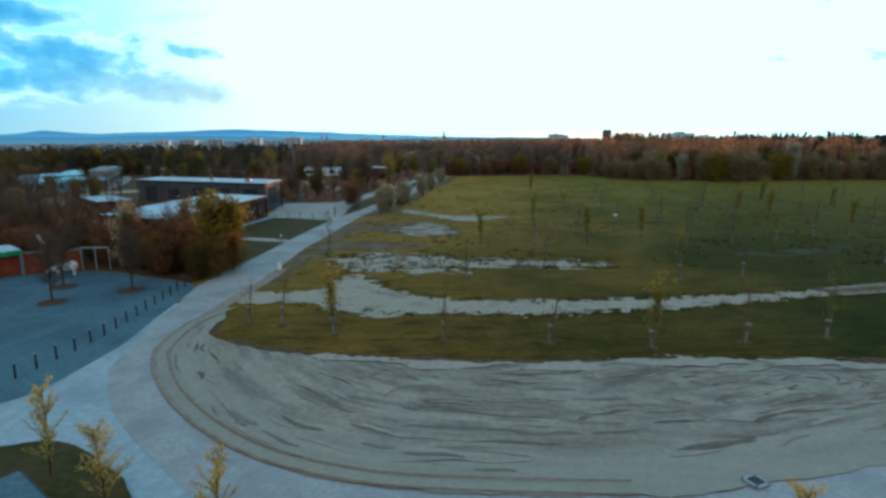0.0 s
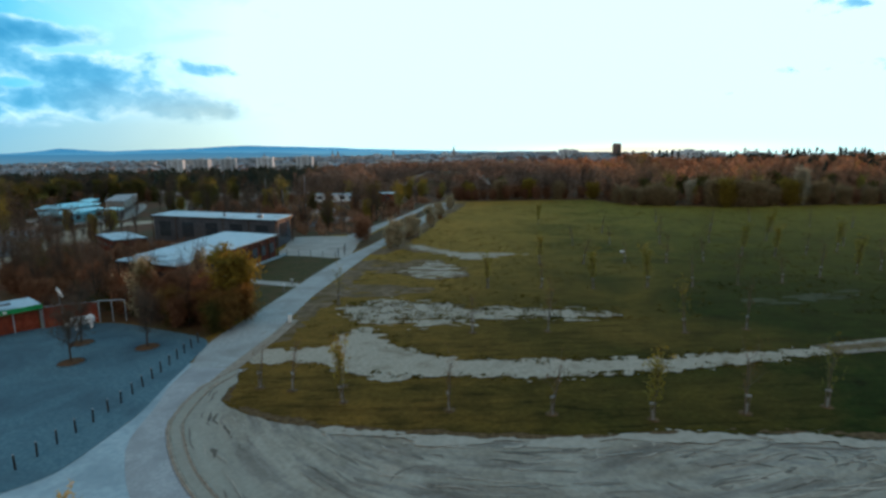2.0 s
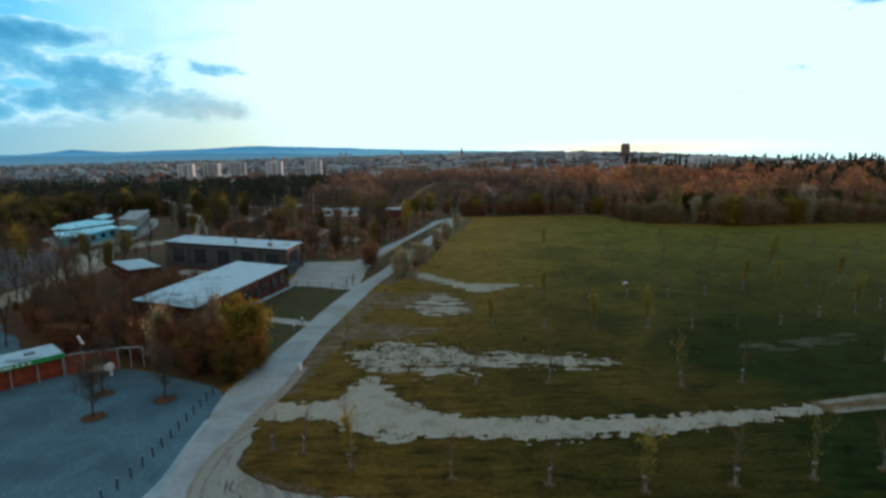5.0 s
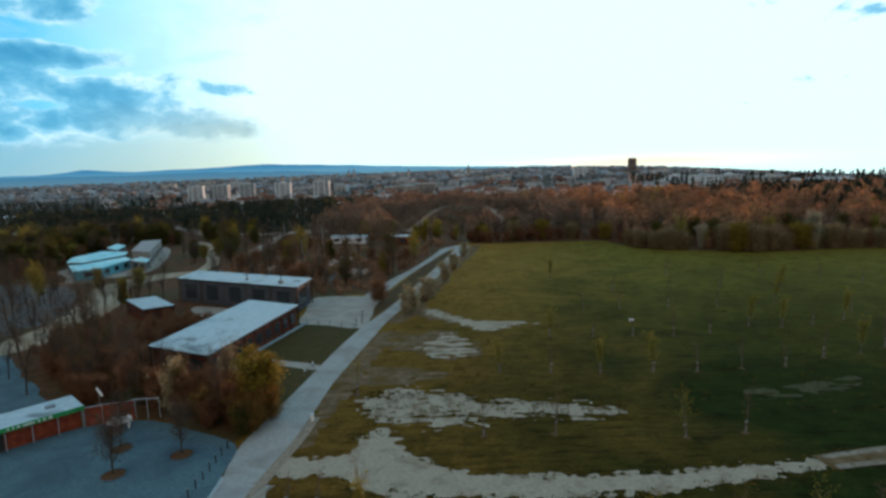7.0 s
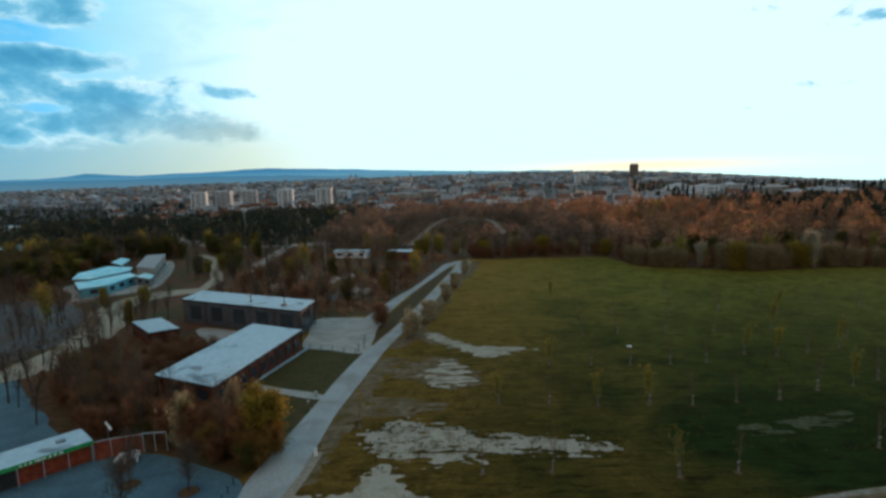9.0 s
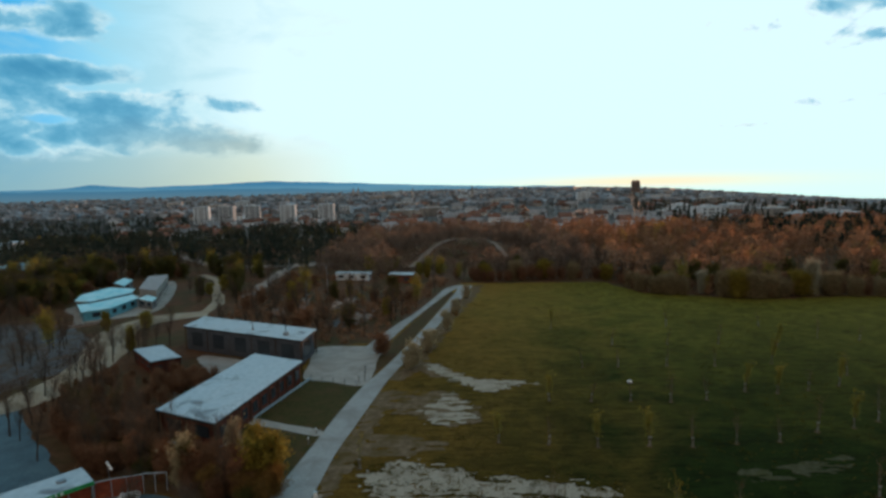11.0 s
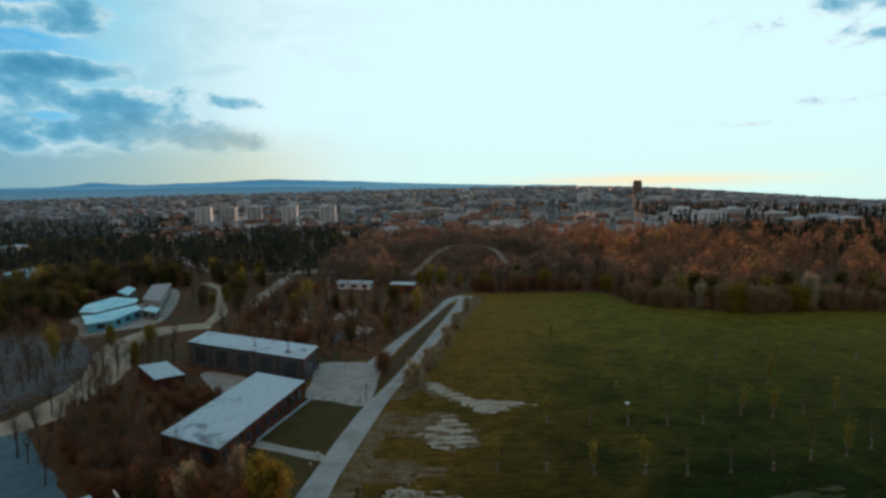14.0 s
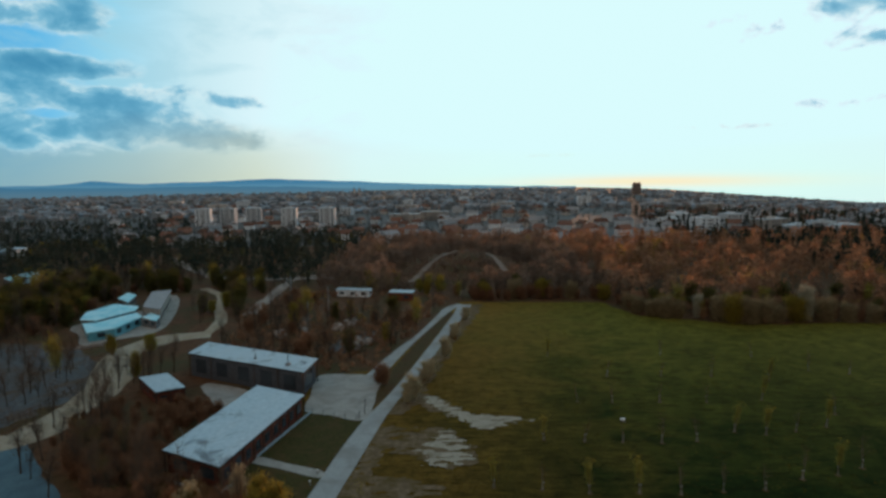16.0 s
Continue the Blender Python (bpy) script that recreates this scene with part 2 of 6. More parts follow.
M["woodfloor"] = surface("woodland_floor", (0.062, 0.030, 0.014), (0.120, 0.059, 0.029), 0.5, 0.95, 0.3, (0.055, 0.046, 0.018), 0.06)
M["soil_track"] = surface("brown_track", (0.197, 0.16, 0.122), (0.294, 0.248, 0.197), 2.0, 0.95, 0.3)
M["sand_grass"] = surface("sand_and_dry_grass", (0.102, 0.068, 0.036), (0.185, 0.130, 0.080), 0.8, 0.95, 0.2, (0.085, 0.0561, 0.0153), 0.3)
M["paddock"] = surface("bare_paddock", (0.062, 0.072, 0.078), (0.118, 0.126, 0.130), 0.8, 0.95, 0.2, (0.09, 0.062, 0.042), 0.12)
M["wood_dark"] = surface("dark_woods_leaf", (0.014, 0.029, 0.025), (0.046, 0.053, 0.039), 0.07, 0.95, 0, (0.13, 0.115, 0.028), 0.05, per="island", bigspread=(0.58, 0.68), through_light=0.3)
# leaf tones cooled to blue-grey to carry the haze over the town
M["wood_town"] = surface("hazed_town_leaf", (0.050, 0.064, 0.070), (0.115, 0.122, 0.120), 0.05, 0.95, 0, per="island", through_light=0.3)
M["tile_red"] = surface("red_roof_tiles", (0.128, 0.068, 0.051), (0.204, 0.115, 0.085), 0.8, 0.85, 0.1, per="object")
M["tile_brown"] = surface("brown_roof_tiles", (0.12, 0.06, 0.04), (0.2, 0.10, 0.07), 0.8, 0.85, 0.1, per="object")
M["tile_grey"] = surface("grey_roof_sheet", (0.16, 0.16, 0.165), (0.26, 0.26, 0.26), 0.8, 0.7, 0.1, per="object")
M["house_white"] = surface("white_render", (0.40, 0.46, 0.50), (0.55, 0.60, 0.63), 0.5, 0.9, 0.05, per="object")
M["house_cream"] = surface("cream_render", (0.32, 0.305, 0.28), (0.45, 0.425, 0.39), 0.5, 0.9, 0.05, per="object")
M["dark_wall"] = surface("shaded_concrete", (0.13, 0.13, 0.135), (0.22, 0.22, 0.22), 0.8, 0.9, 0.05)
M["bank"] = surface("pale_gravel_bank", (0.26, 0.225, 0.20), (0.38, 0.335, 0.30), 0.6, 0.95, 0.2, (0.18, 0.13, 0.10), 0.3)
M["zoo_path"] = surface("tan_gravel", (0.27, 0.232, 0.172), (0.37, 0.326, 0.252), 1.5, 0.95, 0.15, (0.28, 0.225, 0.155), 0.25)
M["olive"] = surface("olive_leaves", (0.15, 0.112, 0.018), (0.30, 0.215, 0.036), 1.2, 0.8, 0, per="island", where="object", through_light=0.35)
M["tuft"] = surface("grass_tuft", (0.045, 0.043, 0.007), (0.10, 0.078, 0.013), 0.3, 0.95, 0, (0.13, 0.085, 0.016), 0.05, per="island", through_light=0.3)
M["slate"] = surface("dark_slate_cladding", (0.048, 0.056, 0.068), (0.085, 0.095, 0.11), 1.5, 0.7, 0.15, (0.06, 0.062, 0.07), 0.15)
M["pale_steel"] = surface("pale_steel", (0.30, 0.36, 0.40), (0.42, 0.48, 0.52), 4.0, 0.6, 0.05)
M["sapling"] = surface("sapling_leaves", (0.34, 0.26, 0.07), (0.58, 0.46, 0.14), 1.2, 0.8, 0, per="island", where="object", through_light=0.4)
M["willow"] = surface("pale_willow", (0.24, 0.22, 0.16), (0.40, 0.37, 0.27), 1.2, 0.85, 0, per="island", where="object", through_light=0.3)
M["teal_glass"] = surface("teal_glazing", (0.06, 0.26, 0.33), (0.12, 0.38, 0.45), 1.5, 0.4, 0.0)
M["damp_sand"] = surface("damp_sand", (0.1476, 0.1325, 0.1094), (0.1951, 0.1742, 0.1447), 1.2, 0.95, 0.15, per="object")
M["dry_sand"] = surface("dry_sand", (0.2798, 0.2534, 0.2086), (0.3485, 0.3177, 0.2649), 1.6, 0.95, 0.1)
M["turf_soil"] = surface("turf_soil", (0.06, 0.036, 0.016), (0.125, 0.078, 0.036), 2.5, 0.95, 0.4)
M["field_track"] = surface("field_track", (0.187, 0.162, 0.132), (0.289, 0.259, 0.217), 1.8, 0.95, 0.3, (0.111, 0.085, 0.0425), 0.3)
M["wood_mid"] = surface("mid_woods", (0.115, 0.080, 0.060), (0.26, 0.175, 0.128), 0.07, 0.95, 0, (0.25, 0.18, 0.06), 0.04, per="island", bigspread=(0.60, 0.70), through_light=0.38)
M["bush"] = surface("bush_twigs", (0.17, 0.125, 0.070), (0.32, 0.24, 0.13), 1.2, 0.95, 0, per="island", where="object", through_light=0.35)
M["trodden"] = surface("trodden_earth", (0.155, 0.115, 0.092), (0.245, 0.19, 0.155), 0.5, 0.95, 0.2, (0.11, 0.075, 0.055), 0.2)
M["twig_grey"] = surface("grey_twigs", (0.050, 0.040, 0.030), (0.118, 0.092, 0.068), 1.2, 0.95, 0, per="island", where="object", through_light=0.3)
M["scar"] = surface("worn_turf", (0.036, 0.037, 0.014), (0.078, 0.072, 0.040), 1.2, 0.95, 0.2, (0.05, 0.05, 0.015), 0.4)
M["verge"] = surface("verge_grass", (0.036, 0.027, 0.009), (0.0855, 0.0594, 0.0234), 1.2, 0.95, 0.4, (0.0675, 0.0378, 0.0162), 0.2)
# orange of the sun's glare painted into the tower's wall colour
M["tower"] = surface("glare_tinted_render", (0.34, 0.19, 0.12), (0.46, 0.28, 0.18), 0.3, 0.9, 0.05, (0.28, 0.17, 0.12), 0.05)
# blue-grey of the distance haze is mixed into these walls
M["town"] = surface("far_town_hazed", (0.14, 0.185, 0.22), (0.26, 0.305, 0.335), 0.02, 0.95, 0, (0.22, 0.175, 0.155), 0.03, per="island")


def rut_material():
    """Sand with streaks that follow the sweep of the wheels."""
    m = bpy.data.materials.new("rutted_sand")
    m.use_nodes = True
    n = Nodes(m.node_tree)
    out = n.add("ShaderNodeOutputMaterial")
    p = n.add("ShaderNodeBsdfPrincipled", Roughness=0.93)
    p.inputs["Specular IOR Level"].default_value = 0.15
    n.link(p, 0, out, 0)
    uvn = n.add("ShaderNodeUVMap")
    uvn.uv_map = "sweep"
    geo = n.add("ShaderNodeNewGeometry")

    def streaks(source, scale, turn, dist):
        mp = n.add("ShaderNodeMapping")
        mp.inputs["Scale"].default_value = scale
        mp.inputs["Rotation"].default_value = (0, 0, turn)
        n.link(source, 0, mp, 0)
        return n.noise(mp, 0, 1.0, 5.0, 0.6, dist)

    s1 = streaks(uvn, (0.12, 0.85, 1.0), 0.02, 0.15)
    s2 = streaks(uvn, (0.10, 0.30, 1.0), 0.0, 0.25)
    # a second sweep: circles driven round a point out in the yard
    ring = n.add("ShaderNodeUVMap")
    ring.uv_map = "circle"
    s3 = streaks(ring, (0.16, 0.85, 1.0), 0.0, 0.25)
    fine = n.noise(geo, "Position", 3.0, 5.0, 0.6)
    lump = n.noise(geo, "Position", 0.9, 4.0, 0.6, 0.5)
    where = n.noise(geo, "Position", 0.13, 2.0, 0.5)
    pale = ((0.2688, 0.2453, 0.1999), (0.3276, 0.3007, 0.2478))
    col = n.ramp(s1, 0, [(0.36, (0.1638, 0.1445, 0.1218)), (0.44, (0.2201, 0.2016, 0.1722)), (0.51, pale[0]), (0.66, pale[1])])
    col3 = n.ramp(s3, 0, [(0.36, (0.1764, 0.1613, 0.1386)), (0.44, (0.2285, 0.21, 0.1806)), (0.50, pale[0]), (0.66, pale[1])])
    split = n.ramp(where, 0, [(0.44, (0, 0, 0)), (0.56, (1, 1, 1))])
    place = n.add("ShaderNodeSeparateXYZ")
    n.link(geo, "Position", place, 0)
    east = n.math("MULTIPLY_ADD", place, 0, None, 0.16)
    east.inputs[2].default_value = -0.9
    east.use_clamp = True
    share = n.math("MULTIPLY", split, 0, east, 0)
    both_ways = n.mix(share, 0, col, 0, col3, 0)
    big = n.ramp(s2, 0, [(0.36, (0.82, 0.79, 0.76)), (0.56, (1.05, 1.05, 1.05))])
    a = n.mix(None, 1.0, both_ways, 2, big, 0, "MULTIPLY")
    clod = n.ramp(lump, 0, [(0.36, (0.90, 0.89, 0.88)), (0.55, (1.03, 1.03, 1.03))])
    a2 = n.mix(None, 1.0, a, 2, clod, 0, "MULTIPLY")
    g = n.ramp(fine, 0, [(0.3, (0.82, 0.82, 0.82)), (0.7, (1.12, 1.12, 1.12))])
    b = n.mix(None, 1.0, a2, 2, g, 0, "MULTIPLY")
    # a smooth swept band beside the road
    lanes = n.add("ShaderNodeSeparateXYZ")
    n.link(uvn, 0, lanes, 0)
    swept = n.math("MULTIPLY_ADD", lanes, 1, None, -0.42)
    swept.inputs[2].default_value = 2.0
    swept.use_clamp = True
    soft_band = n.math("MULTIPLY", swept, 0, None, 0.8)
    plain_sand = n.ramp(fine, 0, [(0.3, (0.2562, 0.2419, 0.2016)), (0.7, (0.3066, 0.2898, 0.2419))])
    b = n.mix(soft_band, 0, b, 2, plain_sand, 0)
    n.link(b, 2, p, "Base Color")
    bp = n.add("ShaderNodeBump", Strength=0.4, Distance=0.1)
    n.link(s1, 0, bp, "Height")
    n.link(bp, 0, p, "Normal")
    return m


def grass_material():
    """Meadow: tufts and mowing streaks, dry and brown towards the road and the sandy ground, green further out, with
    sun glare painted into the brown and the far tone.
    """
    m = bpy.data.materials.new("meadow_grass")
    m.use_nodes = True
    n = Nodes(m.node_tree)
    out = n.add("ShaderNodeOutputMaterial")
    p = n.add("ShaderNodeBsdfPrincipled", Roughness=0.95)
    p.inputs["Specular IOR Level"].default_value = 0.03
    p.inputs["Sheen Roughness"].default_value = 0.28
    p.inputs["Sheen Tint"].default_value = (0.80, 0.56, 0.12, 1)
    n.link(p, 0, out, 0)
    geo = n.add("ShaderNodeNewGeometry")
    fine = n.noise(geo, "Position", 2.2, 6.0, 0.65)
    streak = n.add("ShaderNodeMapping")
    streak.inputs["Scale"].default_value = (0.12, 0.75, 1.0)
    n.link(geo, "Position", streak, 0)
    rows = n.noise(streak, 0, 1.0, 5.0, 0.6, 0.5)
    blotch = n.noise(geo, "Position", 0.055, 5.0, 0.6, 0.8)
    green = n.ramp(fine, 0, [(0.32, (0.006, 0.0145, 0.003)), (0.50, (0.011, 0.023, 0.004)), (0.68, (0.020, 0.031, 0.006))])
    dry = n.ramp(fine, 0, [(0.32, (0.072, 0.041, 0.009)), (0.68, (0.145, 0.083, 0.019))])
    sx = n.add("ShaderNodeSeparateXYZ")
    n.link(geo, "Position", sx, 0)
    # browner towards the road: dry grass, and sun glare painted in as warmth
    a = n.math("MULTIPLY_ADD", sx, 0, None, -0.0195)
    a.inputs[2].default_value = 0.78
    b = n.math("MULTIPLY_ADD", blotch, 0, None, 1.5)
    b.inputs[2].default_value = -0.75
    far_warmth = n.math("MULTIPLY_ADD", sx, 1, None, 0.0026)
    far_warmth.inputs[2].default_value = -0.17
    a = n.math("ADD", a, 0, far_warmth, 0)
    c = n.math("ADD", a, 0, b, 0)
    c.use_clamp = True
    # dry stalks catch the low light, lush grass much less
    stalks = n.math("MULTIPLY_ADD", c, 0, None, 0.42)
    stalks.inputs[2].default_value = 0.16
    n.link(stalks, 0, p, "Sheen Weight")
    # brighter far tone: glare over the distant meadow put into its colour
    far = n.ramp(fine, 0, [(0.32, (0.066, 0.068, 0.010)), (0.68, (0.135, 0.126, 0.023))])
    d = n.math("MULTIPLY_ADD", sx, 1, None, 0.0105)
    d.inputs[2].default_value = -0.80
    e = n.math("ADD", d, 0, b, 0)
    e.use_clamp = True
    verdant = n.mix(e, 0, green, 0, far, 0)
    mixed = n.mix(c, 0, verdant, 2, dry, 0)
    shade = n.ramp(rows, 0, [(0.34, (0.68, 0.68, 0.68)), (0.5, (0.97, 0.97, 0.97)), (0.7, (1.2, 1.18, 1.1))])
    patch = n.noise(geo, "Position", 0.30, 6.0, 0.65, 0.4)
    tone = n.ramp(patch, 0, [(0.36, (0.62, 0.64, 0.62)), (0.52, (1.0, 1.0, 1.0)), (0.68, (1.16, 1.12, 1.0))])
    worn = n.mix(None, 1.0, mixed, 2, tone, 0, "MULTIPLY")
    streaky = n.mix(None, 1.0, worn, 2, shade, 0, "MULTIPLY")
    dash = n.add("ShaderNodeMapping")
    dash.inputs["Scale"].default_value = (0.30, 1.25, 1.0)
    dash.inputs["Rotation"].default_value = (0, 0, 0.06)
    n.link(geo, "Position", dash, 0)
    tuss = n.noise(dash, 0, 1.0, 4.0, 0.55, 0.4)
    clump = n.ramp(tuss, 0, [(0.34, (0.42, 0.46, 0.44)), (0.44, (0.92, 0.93, 0.92)), (0.62, (1.06, 1.06, 1.0))])
    last = n.mix(None, 1.0, streaky, 2, clump, 0, "MULTIPLY")
    n.link(last, 2, p, "Base Color")
    bp = n.add("ShaderNodeBump", Strength=0.5, Distance=0.08)
    n.link(fine, 0, bp, "Height")
    n.link(bp, 0, p, "Normal")
    return m


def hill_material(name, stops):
    """Distant hills with the blue haze painted in as a glow: lighter towards their feet."""
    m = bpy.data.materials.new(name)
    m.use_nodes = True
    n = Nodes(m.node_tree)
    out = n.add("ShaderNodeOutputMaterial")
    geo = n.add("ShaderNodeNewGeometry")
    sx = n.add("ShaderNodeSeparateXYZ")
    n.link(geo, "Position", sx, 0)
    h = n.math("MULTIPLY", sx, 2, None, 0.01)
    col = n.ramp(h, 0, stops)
    # emission in place of lit ground: the haze's brightness comes from the ramp
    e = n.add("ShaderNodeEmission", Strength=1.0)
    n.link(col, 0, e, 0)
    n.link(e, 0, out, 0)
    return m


M["ruts"] = rut_material()
M["grass"] = grass_material()
M["hill"] = hill_material("haze_glow_hills", [(0.0, (0.12, 0.29, 0.40)), (0.25, (0.12, 0.31, 0.45)), (0.5, (0.07, 0.25, 0.42)), (0.8, (0.045, 0.20, 0.37))])
M["foothill"] = hill_material("haze_glow_foothills", [(0.0, (0.10, 0.22, 0.31)), (0.3, (0.06, 0.20, 0.33)), (1.0, (0.06, 0.21, 0.34))])


# ---- mesh helpers ----
def mesh_object(name, verts, faces, material, parent=None, label="", smooth=False):
    me = bpy.data.meshes.new(name)
    me.from_pydata([tuple(v) for v in verts], [], [tuple(f) for f in faces])
    me.materials.append(material)
    if smooth:
        me.polygons.foreach_set("use_smooth", [True] * len(me.polygons))
    me.update()
    ob = new(name, me)
    if parent:
        ob.parent = parent
    if label:
        tagged(ob, label)
    return ob


def part(name, bm, material, parent, label=""):
    me = bpy.data.meshes.new(name)
    bm.to_mesh(me)
    bm.free()
    me.materials.append(material)
    ob = new(name, me)
    ob.parent = parent
    if label:
        tagged(ob, label)
    return ob


def thing(name, m, label, category, group="", kind=""):
    ob = new(name)
    ob.empty_display_size = 0.2
    ob.matrix_basis = m
    return tagged(ob, label, category, group, kind)


def box(x0, y0, z0, x1, y1, z1, bevel=0.0, turn=0.0, bm=None):
    own = bm or bmesh.new()
    r = bmesh.ops.create_cube(own, size=1.0)
    vs = r["verts"]
    bmesh.ops.scale(own, vec=(x1 - x0, y1 - y0, z1 - z0), verts=vs)
    bmesh.ops.translate(own, vec=((x0 + x1) / 2, (y0 + y1) / 2, (z0 + z1) / 2), verts=vs)
    if bevel:
        bmesh.ops.bevel(own, geom=[e for e in own.edges if e.verts[0] in vs], offset=bevel, segments=1, affect="EDGES")
    if turn:
        bmesh.ops.rotate(own, cent=(0, 0, 0), matrix=Matrix.Rotation(turn, 3, "Z"), verts=own.verts)
    return own


def prism(corners, z0, z1):
    """A closed prism over a plan polygon, counter-clockwise."""
    bm = bmesh.new()
    lo = [bm.verts.new((x, y, z0)) for x, y in corners]
    hi = [bm.verts.new((x, y, z1)) for x, y in corners]
    n = len(corners)
    bm.faces.new(hi)
    bm.faces.new(lo[::-1])
    for i in range(n):
        bm.faces.new((lo[i], lo[(i + 1) % n], hi[(i + 1) % n], hi[i]))
    bmesh.ops.recalc_face_normals(bm, faces=bm.faces)
    return bm


def spline(pts, closed=False, step=1.0):
    """Points along a Catmull-Rom curve."""
    p = [np.array(q, float) for q in pts]
    n = len(p)
    out = []
    for i in range(n if closed else n - 1):
        a, b, c, d = (p[(i + k) % n] if closed else p[min(max(i + k, 0), n - 1)] for k in (-1, 0, 1, 2))
        count = max(2, int(np.linalg.norm(c - b) / step))
        for k in range(count):
            t = k / count
            out.append(0.5 * (2 * b + (c - a) * t + (2 * a - 5 * b + 4 * c - d) * t * t + (3 * b - a - 3 * c + d) * t**3))
    if not closed:
        out.append(p[-1])
    return np.array(out)


def inside_distance(poly, x, y):
    """Signed distance to a closed outline, positive inside."""
    px, py = poly[:, 0], poly[:, 1]
    best = np.full(x.shape, 1e9)
    odd = np.zeros(x.shape, bool)
    for i in range(len(poly)):
        ax, ay, bx, by = px[i - 1], py[i - 1], px[i], py[i]
        dx, dy = bx - ax, by - ay
        t = np.clip(((x - ax) * dx + (y - ay) * dy) / (dx * dx + dy * dy + 1e-9), 0, 1)
        best = np.minimum(best, np.hypot(x - ax - t * dx, y - ay - t * dy))
        cross = (ay > y) != (by > y)
        odd ^= cross & (x < (bx - ax) * (y - ay) / (by - ay + 1e-12) + ax)
    return np.where(odd, best, -best)


def wobble(x, y, size, seed=0.0):
    """Fractal noise, about -1 to 1."""
    return np.array([noise.fractal((a / size + seed, b / size - seed, seed), 0.9, 2.1, 4) for a, b in zip(x.ravel(), y.ravel())]).reshape(x.shape)


def ragged(name, outline, material, z, rough=0.6, size=2.5, cell=0.35, holes=0.0, relief=None, label="", category="ground", kind="structure", closed_curve=True, seed=0.0, deep=3.0):
    """A sheet of ground with an uneven edge: the contour of the outline's distance and fractal noise."""
    poly = spline(outline, True, 0.8) if closed_curve else np.array(outline, float)
    x0, y0 = poly.min(0) - 2 * rough - cell
    x1, y1 = poly.max(0) + 2 * rough + cell
    xs, ys = np.arange(x0, x1, cell), np.arange(y0, y1, cell)
    gx, gy = np.meshgrid(xs, ys)
    d = inside_distance(poly, gx, gy)
    if rough:
        near = np.abs(d) < 3 * rough + 2 * holes
        nz = np.zeros(gx.shape)
        nz[near] = wobble(gx[near], gy[near], size, seed)
        d = d + rough * nz
        if holes:
            d = np.minimum(d, deep * holes) + holes * 2 * np.where(near, wobble(gx * 0.38, gy * 1.5, 1.4, seed + 9), 1)
    verts, index, faces = [], {}, []

    def corner(i, j):
        key = (i, j)
        if key not in index:
            index[key] = len(verts)
            verts.append((gx[j, i], gy[j, i], z))
        return index[key]

    def cut(i, j, k, l):
        key = (i, j, k, l) if (i, j) < (k, l) else (k, l, i, j)
        if key not in index:
            a, b = d[j, i], d[l, k]
            t = a / (a - b)
            index[key] = len(verts)
            verts.append((gx[j, i] + t * (gx[l, k] - gx[j, i]), gy[j, i] + t * (gy[l, k] - gy[j, i]), z))
        return index[key]

    for j in range(len(ys) - 1):
        for i in range(len(xs) - 1):
            ring = ((i, j), (i + 1, j), (i + 1, j + 1), (i, j + 1))
            on = [d[b, a] > 0 for a, b in ring]
            if not any(on):
                continue
            face = []
            for k in range(4):
                p, q = ring[k], ring[(k + 1) % 4]
                if on[k]:
                    face.append(corner(*p))
                if on[k] != on[(k + 1) % 4]:
                    face.append(cut(*p, *q))
            if len(face) > 2:
                faces.append(face)
    if relief is not None:
        v = np.array(verts)
        v[:, 2] += relief(v[:, 0], v[:, 1])
        verts = v.tolist()
    ob = mesh_object(name, verts, faces, material, smooth=relief is not None)
    return tagged(ob, label, category, "", kind)


def strip(name, left, right, material, z, label, category="road", cells=4, step=1.5):
    """A road between two edge lines."""
    a, b = spline(left, False, 0.5), spline(right, False, 0.5)

    def even(p, n):
        s = np.r_[0, np.cumsum(np.linalg.norm(np.diff(p, axis=0), axis=1))]
        t = np.linspace(0, s[-1], n)
        return np.stack([np.interp(t, s, p[:, 0]), np.interp(t, s, p[:, 1])], 1)

    n = max(8, int(np.linalg.norm(np.diff(a, axis=0), axis=1).sum() / step))
    a, b = even(a, n), even(b, n)
    verts, faces = [], []
    for i in range(n):
        for k in range(cells + 1):
            t = k / cells
            q = a[i] * (1 - t) + b[i] * t
            verts.append((q[0], q[1], z + 0.05 * 4 * t * (1 - t)))
    for i in range(n - 1):
        for k in range(cells):
            o = i * (cells + 1) + k
            faces.append((o, o + 1, o + cells + 2, o + cells + 1))
    return tagged(mesh_object(name, verts, faces, material), label, category, "", "structure")


# ---- ground ----
def lane(name, centre, width, material, z, label):
    """A winding path of uneven width about a centre line."""
    c = spline(centre, False, 1.5)
    t = np.gradient(c, axis=0)
    nrm = np.stack([-t[:, 1], t[:, 0]], 1) / (np.linalg.norm(t, axis=1)[:, None] + 1e-9)
    half = np.array([0.5 * width * (1 + 0.35 * noise.noise((p[0] * 0.12, p[1] * 0.12, 1.0))) for p in c])[:, None]
    return strip(name, (c + nrm * half)[::2].tolist(), (c - nrm * half)[::2].tolist(), material, z, label, "path", 3, 2.0)


def far_height(x, y):
    """The land: level near by, falling slowly to the right far out, rising into hills far to the left."""
    r = np.hypot(x, y)
    az = np.degrees(np.arctan2(x, y))
    fall = np.clip((r - 650) / 4000, 0, 1) * np.interp(az, [-180, 8, 20, 36, 60, 180], [0, 0, -25, -125, -140, 0])
    valley = np.clip((r - 430) / 260, 0, 1) * np.interp(az, [-180, -70, -40, -24, -10, 4, 12, 180], [0, 0, -15, -12, -9, -5, 0, 0])
    return fall + valley


